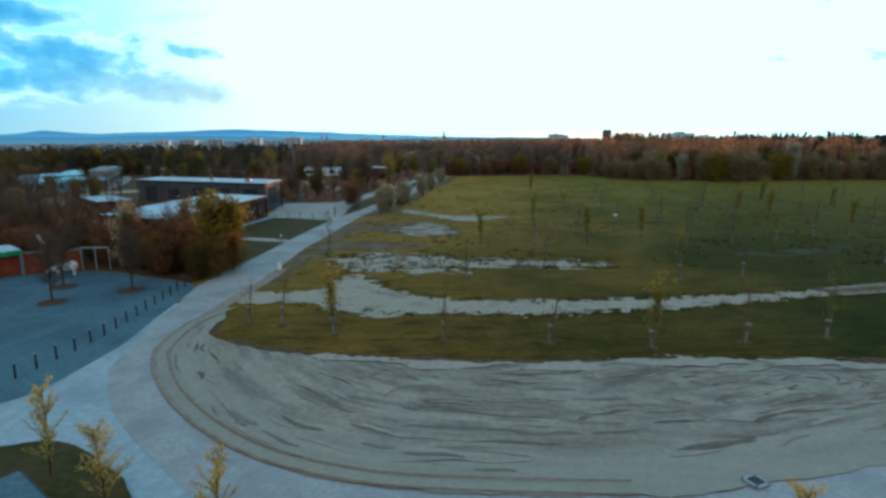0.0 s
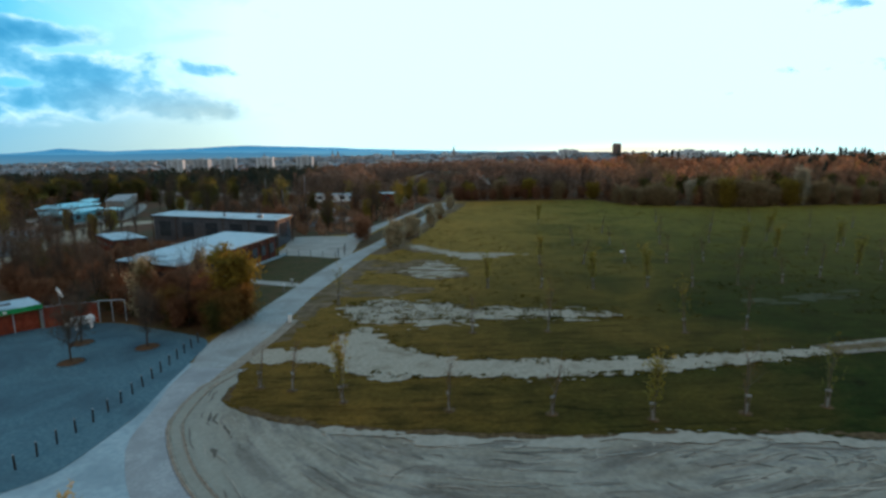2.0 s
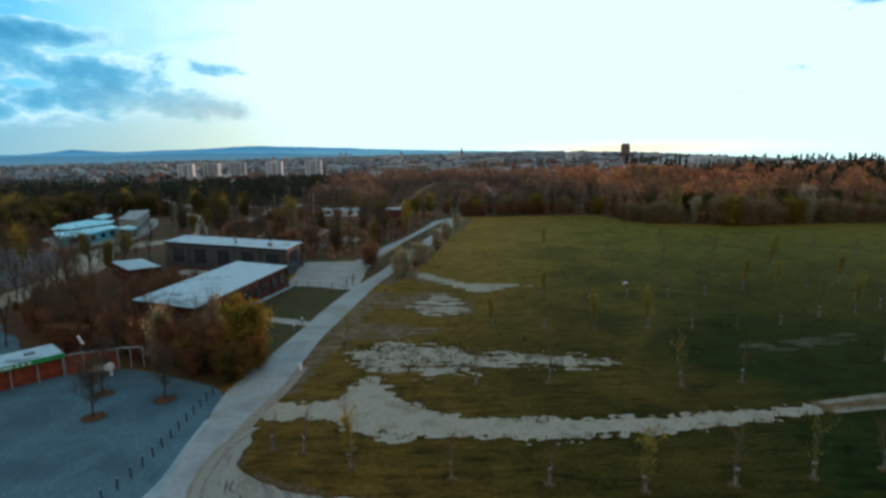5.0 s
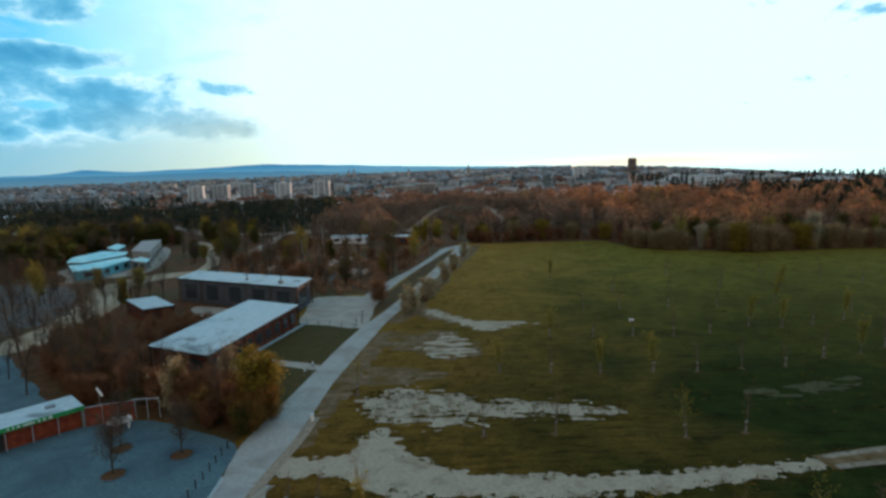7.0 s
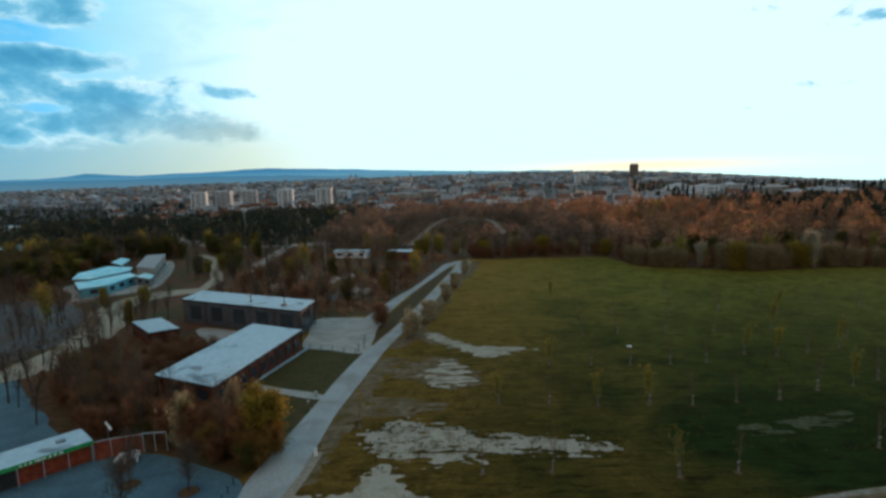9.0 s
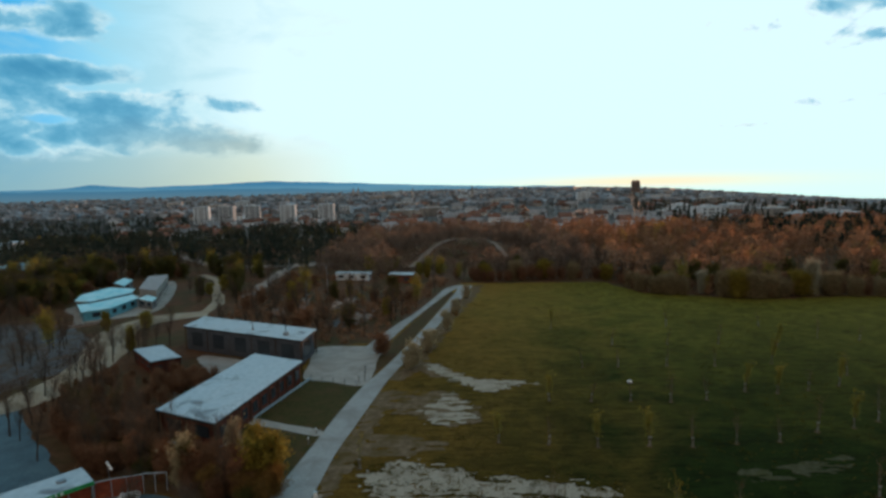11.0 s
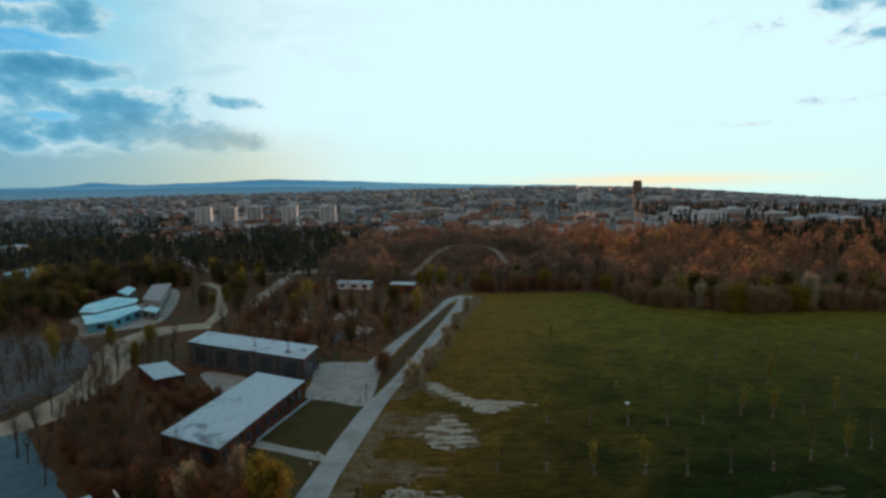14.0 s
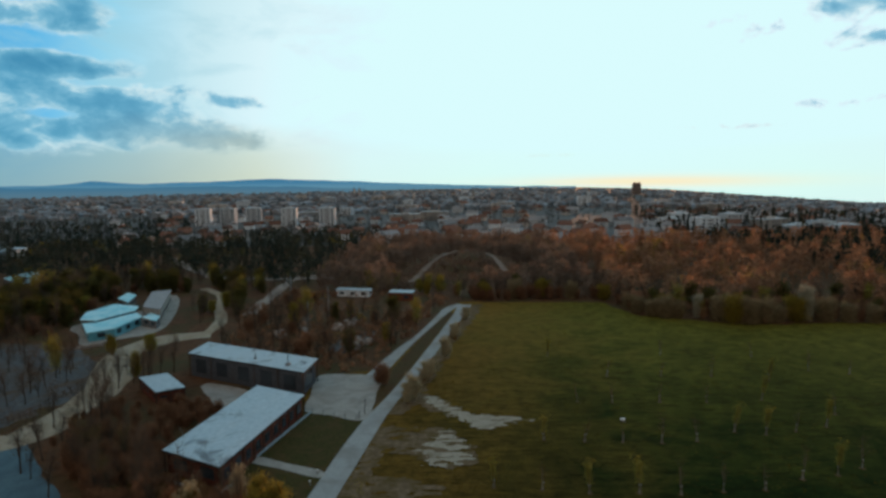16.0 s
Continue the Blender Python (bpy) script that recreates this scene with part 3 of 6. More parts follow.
rings = [0, 15, 30, 45, 60, 80, 100, 125, 150, 180, 220, 270, 330, 400, 500, 650, 850, 1100, 1500, 2000, 2600, 3300, 4000, 4700]
spokes = 120
gv, gf = [(0.0, 0.0, 0.0)], []
for r in rings[1:]:
    for k in range(spokes):
        a = 2 * math.pi * k / spokes
        x, y = r * math.sin(a), r * math.cos(a)
        gv.append((x, y, float(far_height(np.array(x), np.array(y)))))
for k in range(spokes):
    gf.append((0, 1 + (k + 1) % spokes, 1 + k))
    for q in range(len(rings) - 2):
        o, u = 1 + q * spokes, 1 + (q + 1) * spokes
        gf.append((o + k, o + (k + 1) % spokes, u + (k + 1) % spokes, u + k))
ground = tagged(mesh_object("ground", gv, gf, M["grass"]), "olive green spring meadow running out to the horizon", "ground", "", "structure")
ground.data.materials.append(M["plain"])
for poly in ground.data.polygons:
    # beyond 400 m the ground takes the haze-tinted colour
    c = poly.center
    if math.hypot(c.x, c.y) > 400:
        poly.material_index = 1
ragged("woodland_floor", [(-26, 134), (-14.5, 135), (-12, 150), (-4, 178), (-1, 205), (6, 219), (62, 216), (65, 205), (69, 193), (86, 186), (97, 180), (110, 179), (130, 181), (170, 178), (420, 170), (420, 425), (-420, 425), (-420, 60), (-70, 60), (-60, 70), (-47, 67), (-37, 66), (-30, 61.5), (-24, 59), (-22.8, 66), (-21.2, 75), (-27, 78), (-34, 77), (-46, 83), (-41, 113), (-32, 116), (-30, 128)],
       M["woodfloor"], 0.012, 1.2, 5.0, 2.0, label="brown woodland floor with dry leaves under the trees", category="forest floor", closed_curve=False)

# the gravel yard with curved tyre ruts
INNER = [(-17.7, 49.8), (-19.4, 45.2), (-19.3, 39.5), (-18.1, 36.4), (-15.5, 32.0), (-11.9, 27.8), (-8.1, 24.7), (-3.8, 22.7), (0.2, 21.8), (9, 20.9), (13.2, 21.2), (17.3, 21.7), (21.2, 22.7), (30, 25), (44, 29), (60, 33)]
OUTER = [(-22.4, 50.5), (-22.3, 46.0), (-21.6, 42), (-21, 37), (-19.7, 33.8), (-17.4, 30), (-14.5, 26.6), (-11.6, 23.7), (-9.9, 22), (-4, 18.5), (4, 16.9), (14, 16.6), (24, 18), (36, 21.5), (48, 25.0), (62, 29)]
EDGE = [(62, 33.0), (46, 33.0), (38, 33.6), (30.6, 33.9), (26.6, 34.6), (20.9, 35), (16.1, 35.3), (9.5, 35.2), (3.8, 35.5), (-1.9, 36.4), (-7.4, 37.5), (-11.7, 39.1), (-14.8, 41), (-16.7, 43), (-16.6, 46.5)]
yard_outline = list(map(tuple, spline(INNER, False, 0.8))) + list(map(tuple, spline(EDGE, False, 0.8)))
edge_line = spline(INNER, False, 0.6)


def rut_coords(x, y):
    """Along and across the sweep of the ruts: distance from the yard's outer curve."""
    along, across = np.zeros(x.shape), np.full(x.shape, 1e9)
    length = np.r_[0, np.cumsum(np.linalg.norm(np.diff(edge_line, axis=0), axis=1))]
    for i in range(len(edge_line)):
        dd = np.hypot(x - edge_line[i, 0], y - edge_line[i, 1])
        closer = dd < across
        along = np.where(closer, length[i], along)
        across = np.where(closer, dd, across)
    return along, across


def ruts(x, y):
    along, across = rut_coords(x, y)
    z = np.zeros(x.shape)
    for k in range(len(x)):
        u, v = along[k], across[k]
        n1 = noise.noise((u * 0.05, v * 1.6, 3.0))
        n2 = noise.noise((u * 0.11 + 7, v * 0.9 + u * 0.03, 8.0))
        n3 = noise.noise((x[k] * 0.9, y[k] * 0.9, 1.0))
        z[k] = 0.05 * n1 + 0.045 * n2 + 0.02 * n3
    return z


yard = ragged("gravel_yard", yard_outline, M["ruts"], 0.09, 0.35, 1.6, 0.3, relief=ruts, label="pale sandy yard churned by curved tyre ruts", closed_curve=False)
co = np.array([v.co[:] for v in yard.data.vertices])
u_all, v_all = rut_coords(co[:, 0], co[:, 1])
uv = yard.data.uv_layers.new(name="sweep")
loop_v = np.zeros(len(yard.data.loops), int)
yard.data.loops.foreach_get("vertex_index", loop_v)
uv.data.foreach_set("uv", np.stack([u_all[loop_v], v_all[loop_v]], 1).ravel())

ring_uv = yard.data.uv_layers.new(name="circle")
ring_u, ring_v = np.arctan2(co[:, 1] - 30.5, (co[:, 0] - 19) * 0.55) * 6.0, np.hypot((co[:, 0] - 19) * 0.42, (co[:, 1] - 30.5)) * 1.2
ring_uv.data.foreach_set("uv", np.stack([ring_u[loop_v], ring_v[loop_v]], 1).ravel())
rim = [(x, y - 0.1) for x, y in EDGE[:-4]] + [(x, y - 0.95) for x, y in EDGE[-5::-1]]
ragged("sand_rim", rim, M["dry_sand"], 0.15, 0.4, 0.45, 0.16, 0.6, label="pale ridge of loose sand along the grass edge", category="soil", closed_curve=False, seed=8.2, deep=0.5)

road_in = spline(INNER, False, 1.0)
road_t = np.gradient(road_in, axis=0)
road_in = (road_in + 0.7 * np.stack([-road_t[:, 1], road_t[:, 0]], 1) / np.linalg.norm(road_t, axis=1)[:, None])[::4].tolist()
strip("loop_road", OUTER, road_in, M["asphalt"], 0.03, "grey worn asphalt road curving round the sandy yard", cells=6)
inner_line = spline(INNER, False, 1.0)
shift = np.gradient(inner_line, axis=0)
shift = np.stack([-shift[:, 1], shift[:, 0]], 1) / np.linalg.norm(shift, axis=1)[:, None]
fade = np.clip((np.argmax(inner_line[:, 0] > 12) - np.arange(len(inner_line))) / 30.0, 0, 1)[:, None]
keep = int(np.argmax(fade[:, 0] <= 0)) - 1
for lo, hi, z in ((-0.05, 0.26, 0.145), (0.95, 1.15, 0.14)):
    mid = inner_line + 0.5 * (lo + hi) * shift
    half = 0.5 * (hi - lo) * fade * shift
    strip("rut_edge_track", (mid - half)[:keep:2].tolist(), (mid + half)[:keep:2].tolist(), M["soil_track"], z, "brown wheel track along the curved edge of the yard", cells=2)


# single wheel marks pressed into the sand
def wheel_marks(name, count, seed, widths, material, z_up):
    """Single marks that follow the sweep of the wheels, each a part of the yard."""
    r = random.Random(seed)
    outline = np.array(yard_outline, float)
    line = spline(INNER, False, 0.5)
    tang = np.gradient(line, axis=0)
    nrm = np.stack([-tang[:, 1], tang[:, 0]], 1) / np.linalg.norm(tang, axis=1)[:, None]
    made = 0
    for _ in range(count * 60):
        if made >= count:
            break
        length, width = r.uniform(1.0, 4.5), r.uniform(*widths)
        n = max(5, int(length / 0.35))
        if r.random() < 0.88:
            start, v, slope = r.uniform(0, len(line) - 2 - 2 * length), r.uniform(1.4, 13.5), r.gauss(0, 0.05)
            at = start + np.linspace(0, 2 * length, n)
            k = np.clip(at.astype(int), 0, len(line) - 2)
            f = (at - k)[:, None]
            off = v + slope * np.linspace(-length / 2, length / 2, n) + 0.10 * np.sin(np.linspace(0, 5, n) + r.uniform(0, 6))
            p = line[k] * (1 - f) + line[k + 1] * f + nrm[k] * off[:, None]
            if np.abs(rut_coords(p[:, 0], p[:, 1])[1] - off).max() > 0.9:
                continue
        else:
            cx, cy, rad, a0 = r.uniform(8, 26), r.uniform(29, 33), r.uniform(4.0, 9.0), r.uniform(0, 6.283)
            t = a0 + np.linspace(0, length / rad, n)
            p = np.stack([cx + 1.9 * rad * np.cos(t), cy + 0.62 * rad * np.sin(t)], 1)
        if inside_distance(outline, p[:, 0], p[:, 1]).min() < 0.5:
            continue
        if r.random() < 0.45 and p[:, 1].mean() < 25.5:
            continue
        d = np.gradient(p, axis=0)
        d = np.stack([-d[:, 1], d[:, 0]], 1) / (np.linalg.norm(d, axis=1)[:, None] + 1e-9)
        ends = np.sin(np.linspace(0.06, math.pi - 0.06, n)) ** 0.5
        ragg = np.array([0.75 + 0.5 * noise.noise((q[0] * 1.7, q[1] * 1.7, seed)) for q in p])
        w_ = (width * 0.5 * ends * ragg)[:, None]
        a_, b_ = p + d * w_, p - d * w_
        za, zb = ruts(a_[:, 0], a_[:, 1]), ruts(b_[:, 0], b_[:, 1])
        verts = []
        for i in range(n):
            verts += [(a_[i, 0], a_[i, 1], 0.09 + za[i] + z_up), (b_[i, 0], b_[i, 1], 0.09 + zb[i] + z_up)]
        mesh_object(name, verts, [(2 * i, 2 * i + 1, 2 * i + 3, 2 * i + 2) for i in range(n - 1)], material, yard)
        made += 1


wheel_marks("wheel_mark", 150, 5, (0.16, 0.42), M["damp_sand"], 0.022)
wheel_marks("sand_ridge", 80, 6, (0.10, 0.26), M["dry_sand"], 0.034)
lane("shoulder_track", [(-18.6, 44.5), (-18.4, 48.5), (-17.6, 53.5), (-16.6, 59.5), (-16.0, 66)], 1.3, M["soil_track"], 0.06, "tan wheel-worn shoulder where the yard meets the road")
ragged("turf_edge", [(x, y + 0.75) for x, y in EDGE[1:]] + [(x, y + 0.05) for x, y in EDGE[:0:-1]], M["turf_soil"], 0.02, 0.35, 0.8, 0.25, 0.3, label="dark brown torn edge of the turf", category="soil", closed_curve=False, seed=9.1, deep=0.4)

strip("main_road", [(-22.4, 50.4), (-23.2, 56.7), (-22.2, 65.2), (-20.6, 76), (-18.6, 91.3), (-16.4, 104.0)],
      [(-17.8, 49.8), (-17.3, 57.6), (-16.7, 66.4), (-16.1, 76.3), (-15.0, 84), (-13.7, 93.4), (-11.7, 107.5)], M["road"], 0.035, "pale gravel road running straight past the pavilions", cells=4)
strip("road_track", [(-16.4, 104.0), (-11.8, 121.8), (-6.4, 147.7), (3.0, 198.7), (4.2, 213.5)], [(-11.7, 107.5), (-8.6, 121.8), (-4.0, 142.7), (5.6, 190), (10.2, 213)], M["road"], 0.035, "pale gravel track between shrubs and the meadow", cells=3)
strip("service_road", [(-19.8, 131.7), (-14.3, 153.2), (-8.7, 171.5), (-0.9, 206.2)], [(-15.3, 131.7), (-11.0, 153.2), (-5.3, 176.5), (2.3, 205.1)], M["road"], 0.045, "pale service road leading away from the concrete yard", cells=3)

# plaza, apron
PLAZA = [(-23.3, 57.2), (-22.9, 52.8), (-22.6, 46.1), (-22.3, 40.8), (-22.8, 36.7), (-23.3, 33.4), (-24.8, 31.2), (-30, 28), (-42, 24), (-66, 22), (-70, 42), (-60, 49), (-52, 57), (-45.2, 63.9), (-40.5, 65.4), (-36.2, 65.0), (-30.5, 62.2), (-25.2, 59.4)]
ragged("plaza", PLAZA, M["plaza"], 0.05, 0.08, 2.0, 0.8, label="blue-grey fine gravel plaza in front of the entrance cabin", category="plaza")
ragged("apron", [(-20.8, 50.5), (-20.8, 44), (-20.0, 38), (-18.2, 33), (-14.8, 28), (-10.5, 24), (-6, 21), (0, 19), (14, 18.5), (36, 23), (60, 30), (60, 8), (0, 6), (-40, 8), (-64, 20), (-34, 30), (-27, 33), (-24.5, 36), (-24.2, 41), (-24.4, 50.5)], M["apron"], 0.02, 0.06, 2.0, 0.8,
       label="pale concrete apron outside the loop road", category="pavement")
ragged("concrete_yard", [(-31.6, 131.5), (-24, 132.8), (-17.5, 132.0), (-14.6, 133.5), (-15.4, 122), (-15.2, 112), (-16.4, 104.6), (-24, 107.4), (-29.5, 109.5), (-30.5, 118)], M["yard"], 0.05, 0.15, 2.0, 0.6, label="pale concrete yard beside the long pavilion", category="yard")
ragged("footpath", [(-33.2, 89.6), (-27, 87.0), (-20.0, 84.2), (-20.2, 82.0), (-27, 84.8), (-33.4, 87.4)], M["yard"], 0.05, 0.05, 2.0, 0.35, label="pale concrete footpath from the road to the pavilion", category="path")
ragged("lawn", [(-29.0, 109.4), (-15.8, 105.2), (-18.4, 83.6), (-32.9, 89.4)], M["lawn"], 0.03, 0.2, 2.0, 0.6, label="short dark green lawn beside the pavilion", category="lawn", closed_curve=False)
PATHS = [[(-96, 91), (-87, 93.5), (-81.5, 96.5), (-80.4, 101), (-80.3, 108), (-80.6, 117), (-82.6, 127), (-88.1, 139.6), (-92.5, 151), (-91.5, 161), (-86, 168), (-76, 172)],
         [(-78, 170), (-79.1, 186), (-84.6, 201), (-92.3, 216), (-94.4, 228), (-101.9, 240), (-114, 253)],
         [(-73, 198), (-74.7, 215), (-75.5, 232), (-77.6, 262), (-77.0, 281), (-66, 286), (-56, 276)],
         [(-183, 360), (-147, 315), (-122, 286), (-104, 278), (-85, 277), (-60, 279)]]
lane("road_bend", [(-0.5, 201), (1.6, 207.5), (4.4, 212.5), (7.5, 214.2)], 3.6, M["road"], 0.05, "pale gravel bend joining the two roads")
lane("visitors_path", PATHS[0], 9.5, M["zoo_path"], 0.06, "tan gravel visitors' path winding through the park")
lane("visitors_path", PATHS[1], 4.2, M["zoo_path"], 0.07, "pale path winding between trees behind the long pavilion")
lane("park_lane", PATHS[2], 5.0, M["bank"], 0.05, "narrow grey lane through the scrub")
lane("park_lane", PATHS[3], 7.0, M["bank"], 0.05, "grey lane at the edge of the dark woods")
ragged("paddock", [(-84, 128), (-88, 112), (-90, 101), (-112, 96), (-150, 118), (-150, 160), (-122, 160), (-101, 148)], M["paddock"], 0.03, 3.0, 8.0, 1.0, label="pale bare ground of an animal paddock", category="paddock")
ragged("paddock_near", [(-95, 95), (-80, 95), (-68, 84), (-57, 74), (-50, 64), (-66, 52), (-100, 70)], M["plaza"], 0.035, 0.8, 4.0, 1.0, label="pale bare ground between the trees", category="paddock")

ragged("road_verge", [(-15.8, 108.5), (-15.0, 130), (-10.8, 150), (-5.0, 176), (1.6, 203), (2.8, 198), (-6.6, 147.5), (-12.0, 121.5)], M["verge"], 0.03, 0.25, 2.0, 0.5, label="dark brown verge between the two roads", category="verge", closed_curve=False)
ragged("dry_verge", [(-11.6, 108), (-8.4, 122), (-3.8, 143), (5.8, 190), (10.4, 213), (14, 213), (10, 190), (3, 160), (-0.5, 140), (-4.5, 120), (-7.5, 108)], M["sand_grass"], 0.022, 1.2, 3.0, 0.6, 0.6, label="strip of dry brown grass and sand beside the track", category="verge", closed_curve=False, deep=0.8)
ragged("stony_clearing", [(-34, 155), (-28, 151.5), (-22, 163), (-23, 174), (-28, 172), (-32, 163)], M["paddock"], 0.04, 1.4, 3.0, 0.6, 0.5, label="pale stony clearing in the scrub", category="clearing", deep=0.9)

ragged("lawn", [(-33.4, 88.6), (-26.8, 85.8), (-19.0, 83.0), (-21.4, 68.5), (-25.5, 75.8), (-34.0, 79.0)], M["lawn"], 0.03, 0.2, 2.0, 0.6, label="short dark lawn in front of the pavilion", category="lawn", closed_curve=False)

lane("field_track", [(38.6, 50.9), (42, 51.5), (47, 52.3), (62, 54.8), (80, 58.7), (100, 64)], 3.0, M["sand_grass"], 0.034, "worn strip of sand and grass under the wheel tracks")
# twin wheel track running on from the sand path
for off, z in ((-0.95, 0.045), (0.95, 0.055)):
    lane("field_track", [(39.4, 51.05 + off), (43, 51.65 + off), (47, 52.3 + off), (62, 54.8 + off), (80, 58.7 + off), (100, 64 + off)], 1.0, M["field_track"], z, "grey-brown wheel track through the meadow")

# bare sandy patches in the meadow
sandy = dict(category="soil")
ragged("sand_path", [(-18.2, 54.4), (-13.6, 54.6), (-10.2, 56.0), (-8.6, 60.5), (-6.6, 60.8), (-5.2, 57.6), (-3.4, 55.0), (1, 51.6), (6.7, 50.4), (12, 49.9), (17.9, 49.9), (24, 50.2), (29.7, 50.7), (36, 51.3), (41.5, 51.6), (37.6, 50.0), (28.2, 47.8), (22, 46.9), (16.8, 46.4), (11, 45.6), (6.3, 46.4), (0, 47.0), (-4, 46.2), (-8, 48.6), (-12, 50.6), (-17.5, 51.3)],
       M["sand"], 0.03, 0.9, 0.8, 0.22, 0.42, label="ragged band of bare pale sand crossing the meadow", seed=1.3, deep=2.2, **sandy)
ragged("sand_patch", [(-10.4, 71.8), (-5.1, 73.1), (1.3, 70.8), (7.2, 68.3), (13.1, 67.6), (19.3, 66.1), (22.8, 63.9), (17.8, 63.0), (12.4, 64.0), (6.8, 63.5), (2.6, 62.0), (-1.6, 61.6), (-7.2, 63.8), (-10.0, 67.0)],
       M["sand"], 0.03, 1.3, 1.0, 0.22, 1.0, label="broken patch of bare pale sand in the grass", seed=4.1, deep=0.9, **sandy)
ragged("sand_patch", [(-11.6, 101.0), (-6, 100.8), (0.8, 100.3), (5.0, 93.4), (6.5, 88.5), (1.0, 85.4), (-3.5, 88.5), (-9.0, 91.0), (-11.5, 95.0)], M["sand_grass"], 0.03, 1.2, 2.2, 0.35, 0.5, label="thin worn patch of sand among dry grass", seed=7.7, deep=0.7, **sandy)
ragged("sand_patch", [(-10.6, 121.8), (-6.5, 121.5), (-1.8, 117.0), (1.5, 112.5), (-1.0, 108.5), (-4, 111.4), (-9, 115.5)], M["sand_grass"], 0.028, 1.2, 1.8, 0.35, 0.5, label="worn dry ground between the shrubs and the meadow", seed=12.4, deep=0.7, **sandy)
ragged("sand_patch", [(-3.6, 117.2), (-0.6, 115.8), (3.0, 110.6), (8, 107.2), (13.6, 106.2), (17.8, 105.0), (13, 103.2), (9.0, 100.2), (5.2, 103.4), (1.8, 107.4), (-2.6, 112.8)], M["sand"], 0.035, 1.1, 1.0, 0.22, 0.75, label="narrow tongue of bare sand reaching into the meadow", seed=2.7, deep=0.9, **sandy)
ragged("sand_patch", [(-15.6, 79.5), (-9.0, 82.5), (-3.0, 81.0), (0.5, 78.0), (-4.5, 75.6), (-11, 75.4), (-15.0, 75.8)], M["sand_grass"], 0.03, 1.0, 1.8, 0.35, 0.45, label="worn sandy ground beside the road", seed=5.5, deep=0.7, **sandy)
ragged("sand_patch", [(17.6, 104.5), (18.6, 104.8), (19.0, 104.1), (18.0, 103.8)], M["sand"], 0.035, 0.15, 1.0, 0.2, 0, label="small bare spot of sand in the meadow", seed=5.9, **sandy)
ragged("sand_verge", [(-17.0, 58), (-15.6, 57.5), (-14.2, 66), (-12.2, 78), (-10.8, 90), (-10.8, 101), (-12.9, 100), (-14.0, 90), (-15.6, 78), (-16.4, 66.4)], M["sand_grass"], 0.025, 0.9, 1.8, 0.35, 0.4, label="worn sandy verge of the gravel road", seed=3.3, deep=0.9, **sandy)
ragged("field_scar", [(40, 68.6), (46, 70.3), (54, 72.2), (57.6, 73.0), (56, 69.8), (50, 68.4), (44, 67.2)], M["scar"], 0.025, 0.8, 1.5, 0.3, 0.6, label="faint bare scar in the grass", seed=6.3, deep=0.3, **sandy)
ragged("sand_flecks", [(-3.3, 90.2), (-1.0, 85.8), (1.5, 86.7), (5.3, 88.3), (4.1, 92.5), (2.4, 99.7), (0.8, 98.9), (-1.8, 95.3)], M["sand"], 0.05, 2.2, 1.3, 0.22, 0.8, label="broken flecks of bare pale sand", seed=11.7, deep=0.3, **sandy)
ragged("green_mound", [(-24, 25.5), (-20.8, 26.6), (-19.5, 27.0), (-17.3, 26.4), (-14, 23.6), (-12.4, 22.0), (-12.0, 18.5), (-17, 15.5), (-24, 17)], M["lawn"], 0.06, 0.15, 1.5, 0.4, label="rounded grassy bed with saplings", category="grass bed",
       relief=lambda x, y: 0.5 * np.clip(1 - ((x + 18) / 6.5) ** 2 - ((y - 21) / 5.5) ** 2, 0, 1))

# hills on the far left
hv, hf = [], []
az_list = np.arange(-62, 13, 0.5)
for k, a in enumerate(az_list):
    top = np.interp(a, [-62, -45, -39, -36, -33.8, -32.4, -30.8, -28.5, -26, -23, -19.5, -17.5, -15, -11, -6, -1, 5, 13], [46, 44, 46, 46, 58, 76, 62, 52, 60, 62, 76, 80, 72, 62, 42, 26, 10, 0])
    top += 4.0 * noise.fractal((a * 0.5, 1.0, 2.0), 1.0, 2.0, 5)
    for rr, f in ((3900, 0.0), (4100, 0.28), (4300, 0.62), (4500, 1.0), (4690, 0.9)):
        hv.append((rr * math.sin(radians(a)), rr * math.cos(radians(a)), top * f - 18 * (1 - f)))
for k in range(len(az_list) - 1):
    for q in range(4):
        o = k * 5 + q
        hf.append((o, o + 5, o + 6, o + 1))
tagged(mesh_object("hills_backdrop", hv, hf, M["hill"], smooth=True), "low hills, their blue evening haze painted in as a glow", "hills", "", "structure")

# a lower, nearer ridge before them
hv, hf = [], []
az_list = np.arange(-62, -8, 0.5)
for a in az_list:
    top = np.interp(a, [-62, -40, -30, -22, -14, -8], [34, 36, 30, 34, 22, 4]) + 7.0 * noise.fractal((a * 0.3, 5.0, 2.0), 1.0, 2.0, 4)
    for rr, f in ((3300, 0.0), (3500, 0.6), (3700, 1.0), (3850, 0.4)):
        hv.append((rr * math.sin(radians(a)), rr * math.cos(radians(a)), max(0.0, top) * f - 18 * (1 - f)))
for k in range(len(az_list) - 1):
    for q in range(3):
        o = k * 4 + q
        hf.append((o, o + 4, o + 5, o + 1))
tagged(mesh_object("foothills_backdrop", hv, hf, M["foothill"], smooth=True), "dark blue foothills, the evening haze painted in as a glow", "hills", "", "structure")


# ---- buildings ----
def lerp(a, b, t):
    return (a[0] + (b[0] - a[0]) * t, a[1] + (b[1] - a[1]) * t)


def shrink(c, d):
    """A plan quadrilateral drawn in by d metres."""
    cx, cy = sum(p[0] for p in c) / 4, sum(p[1] for p in c) / 4
    out = []
    for x, y in c:
        n = math.hypot(x - cx, y - cy)
        out.append((x + (cx - x) / n * d, y + (cy - y) / n * d))
    return out


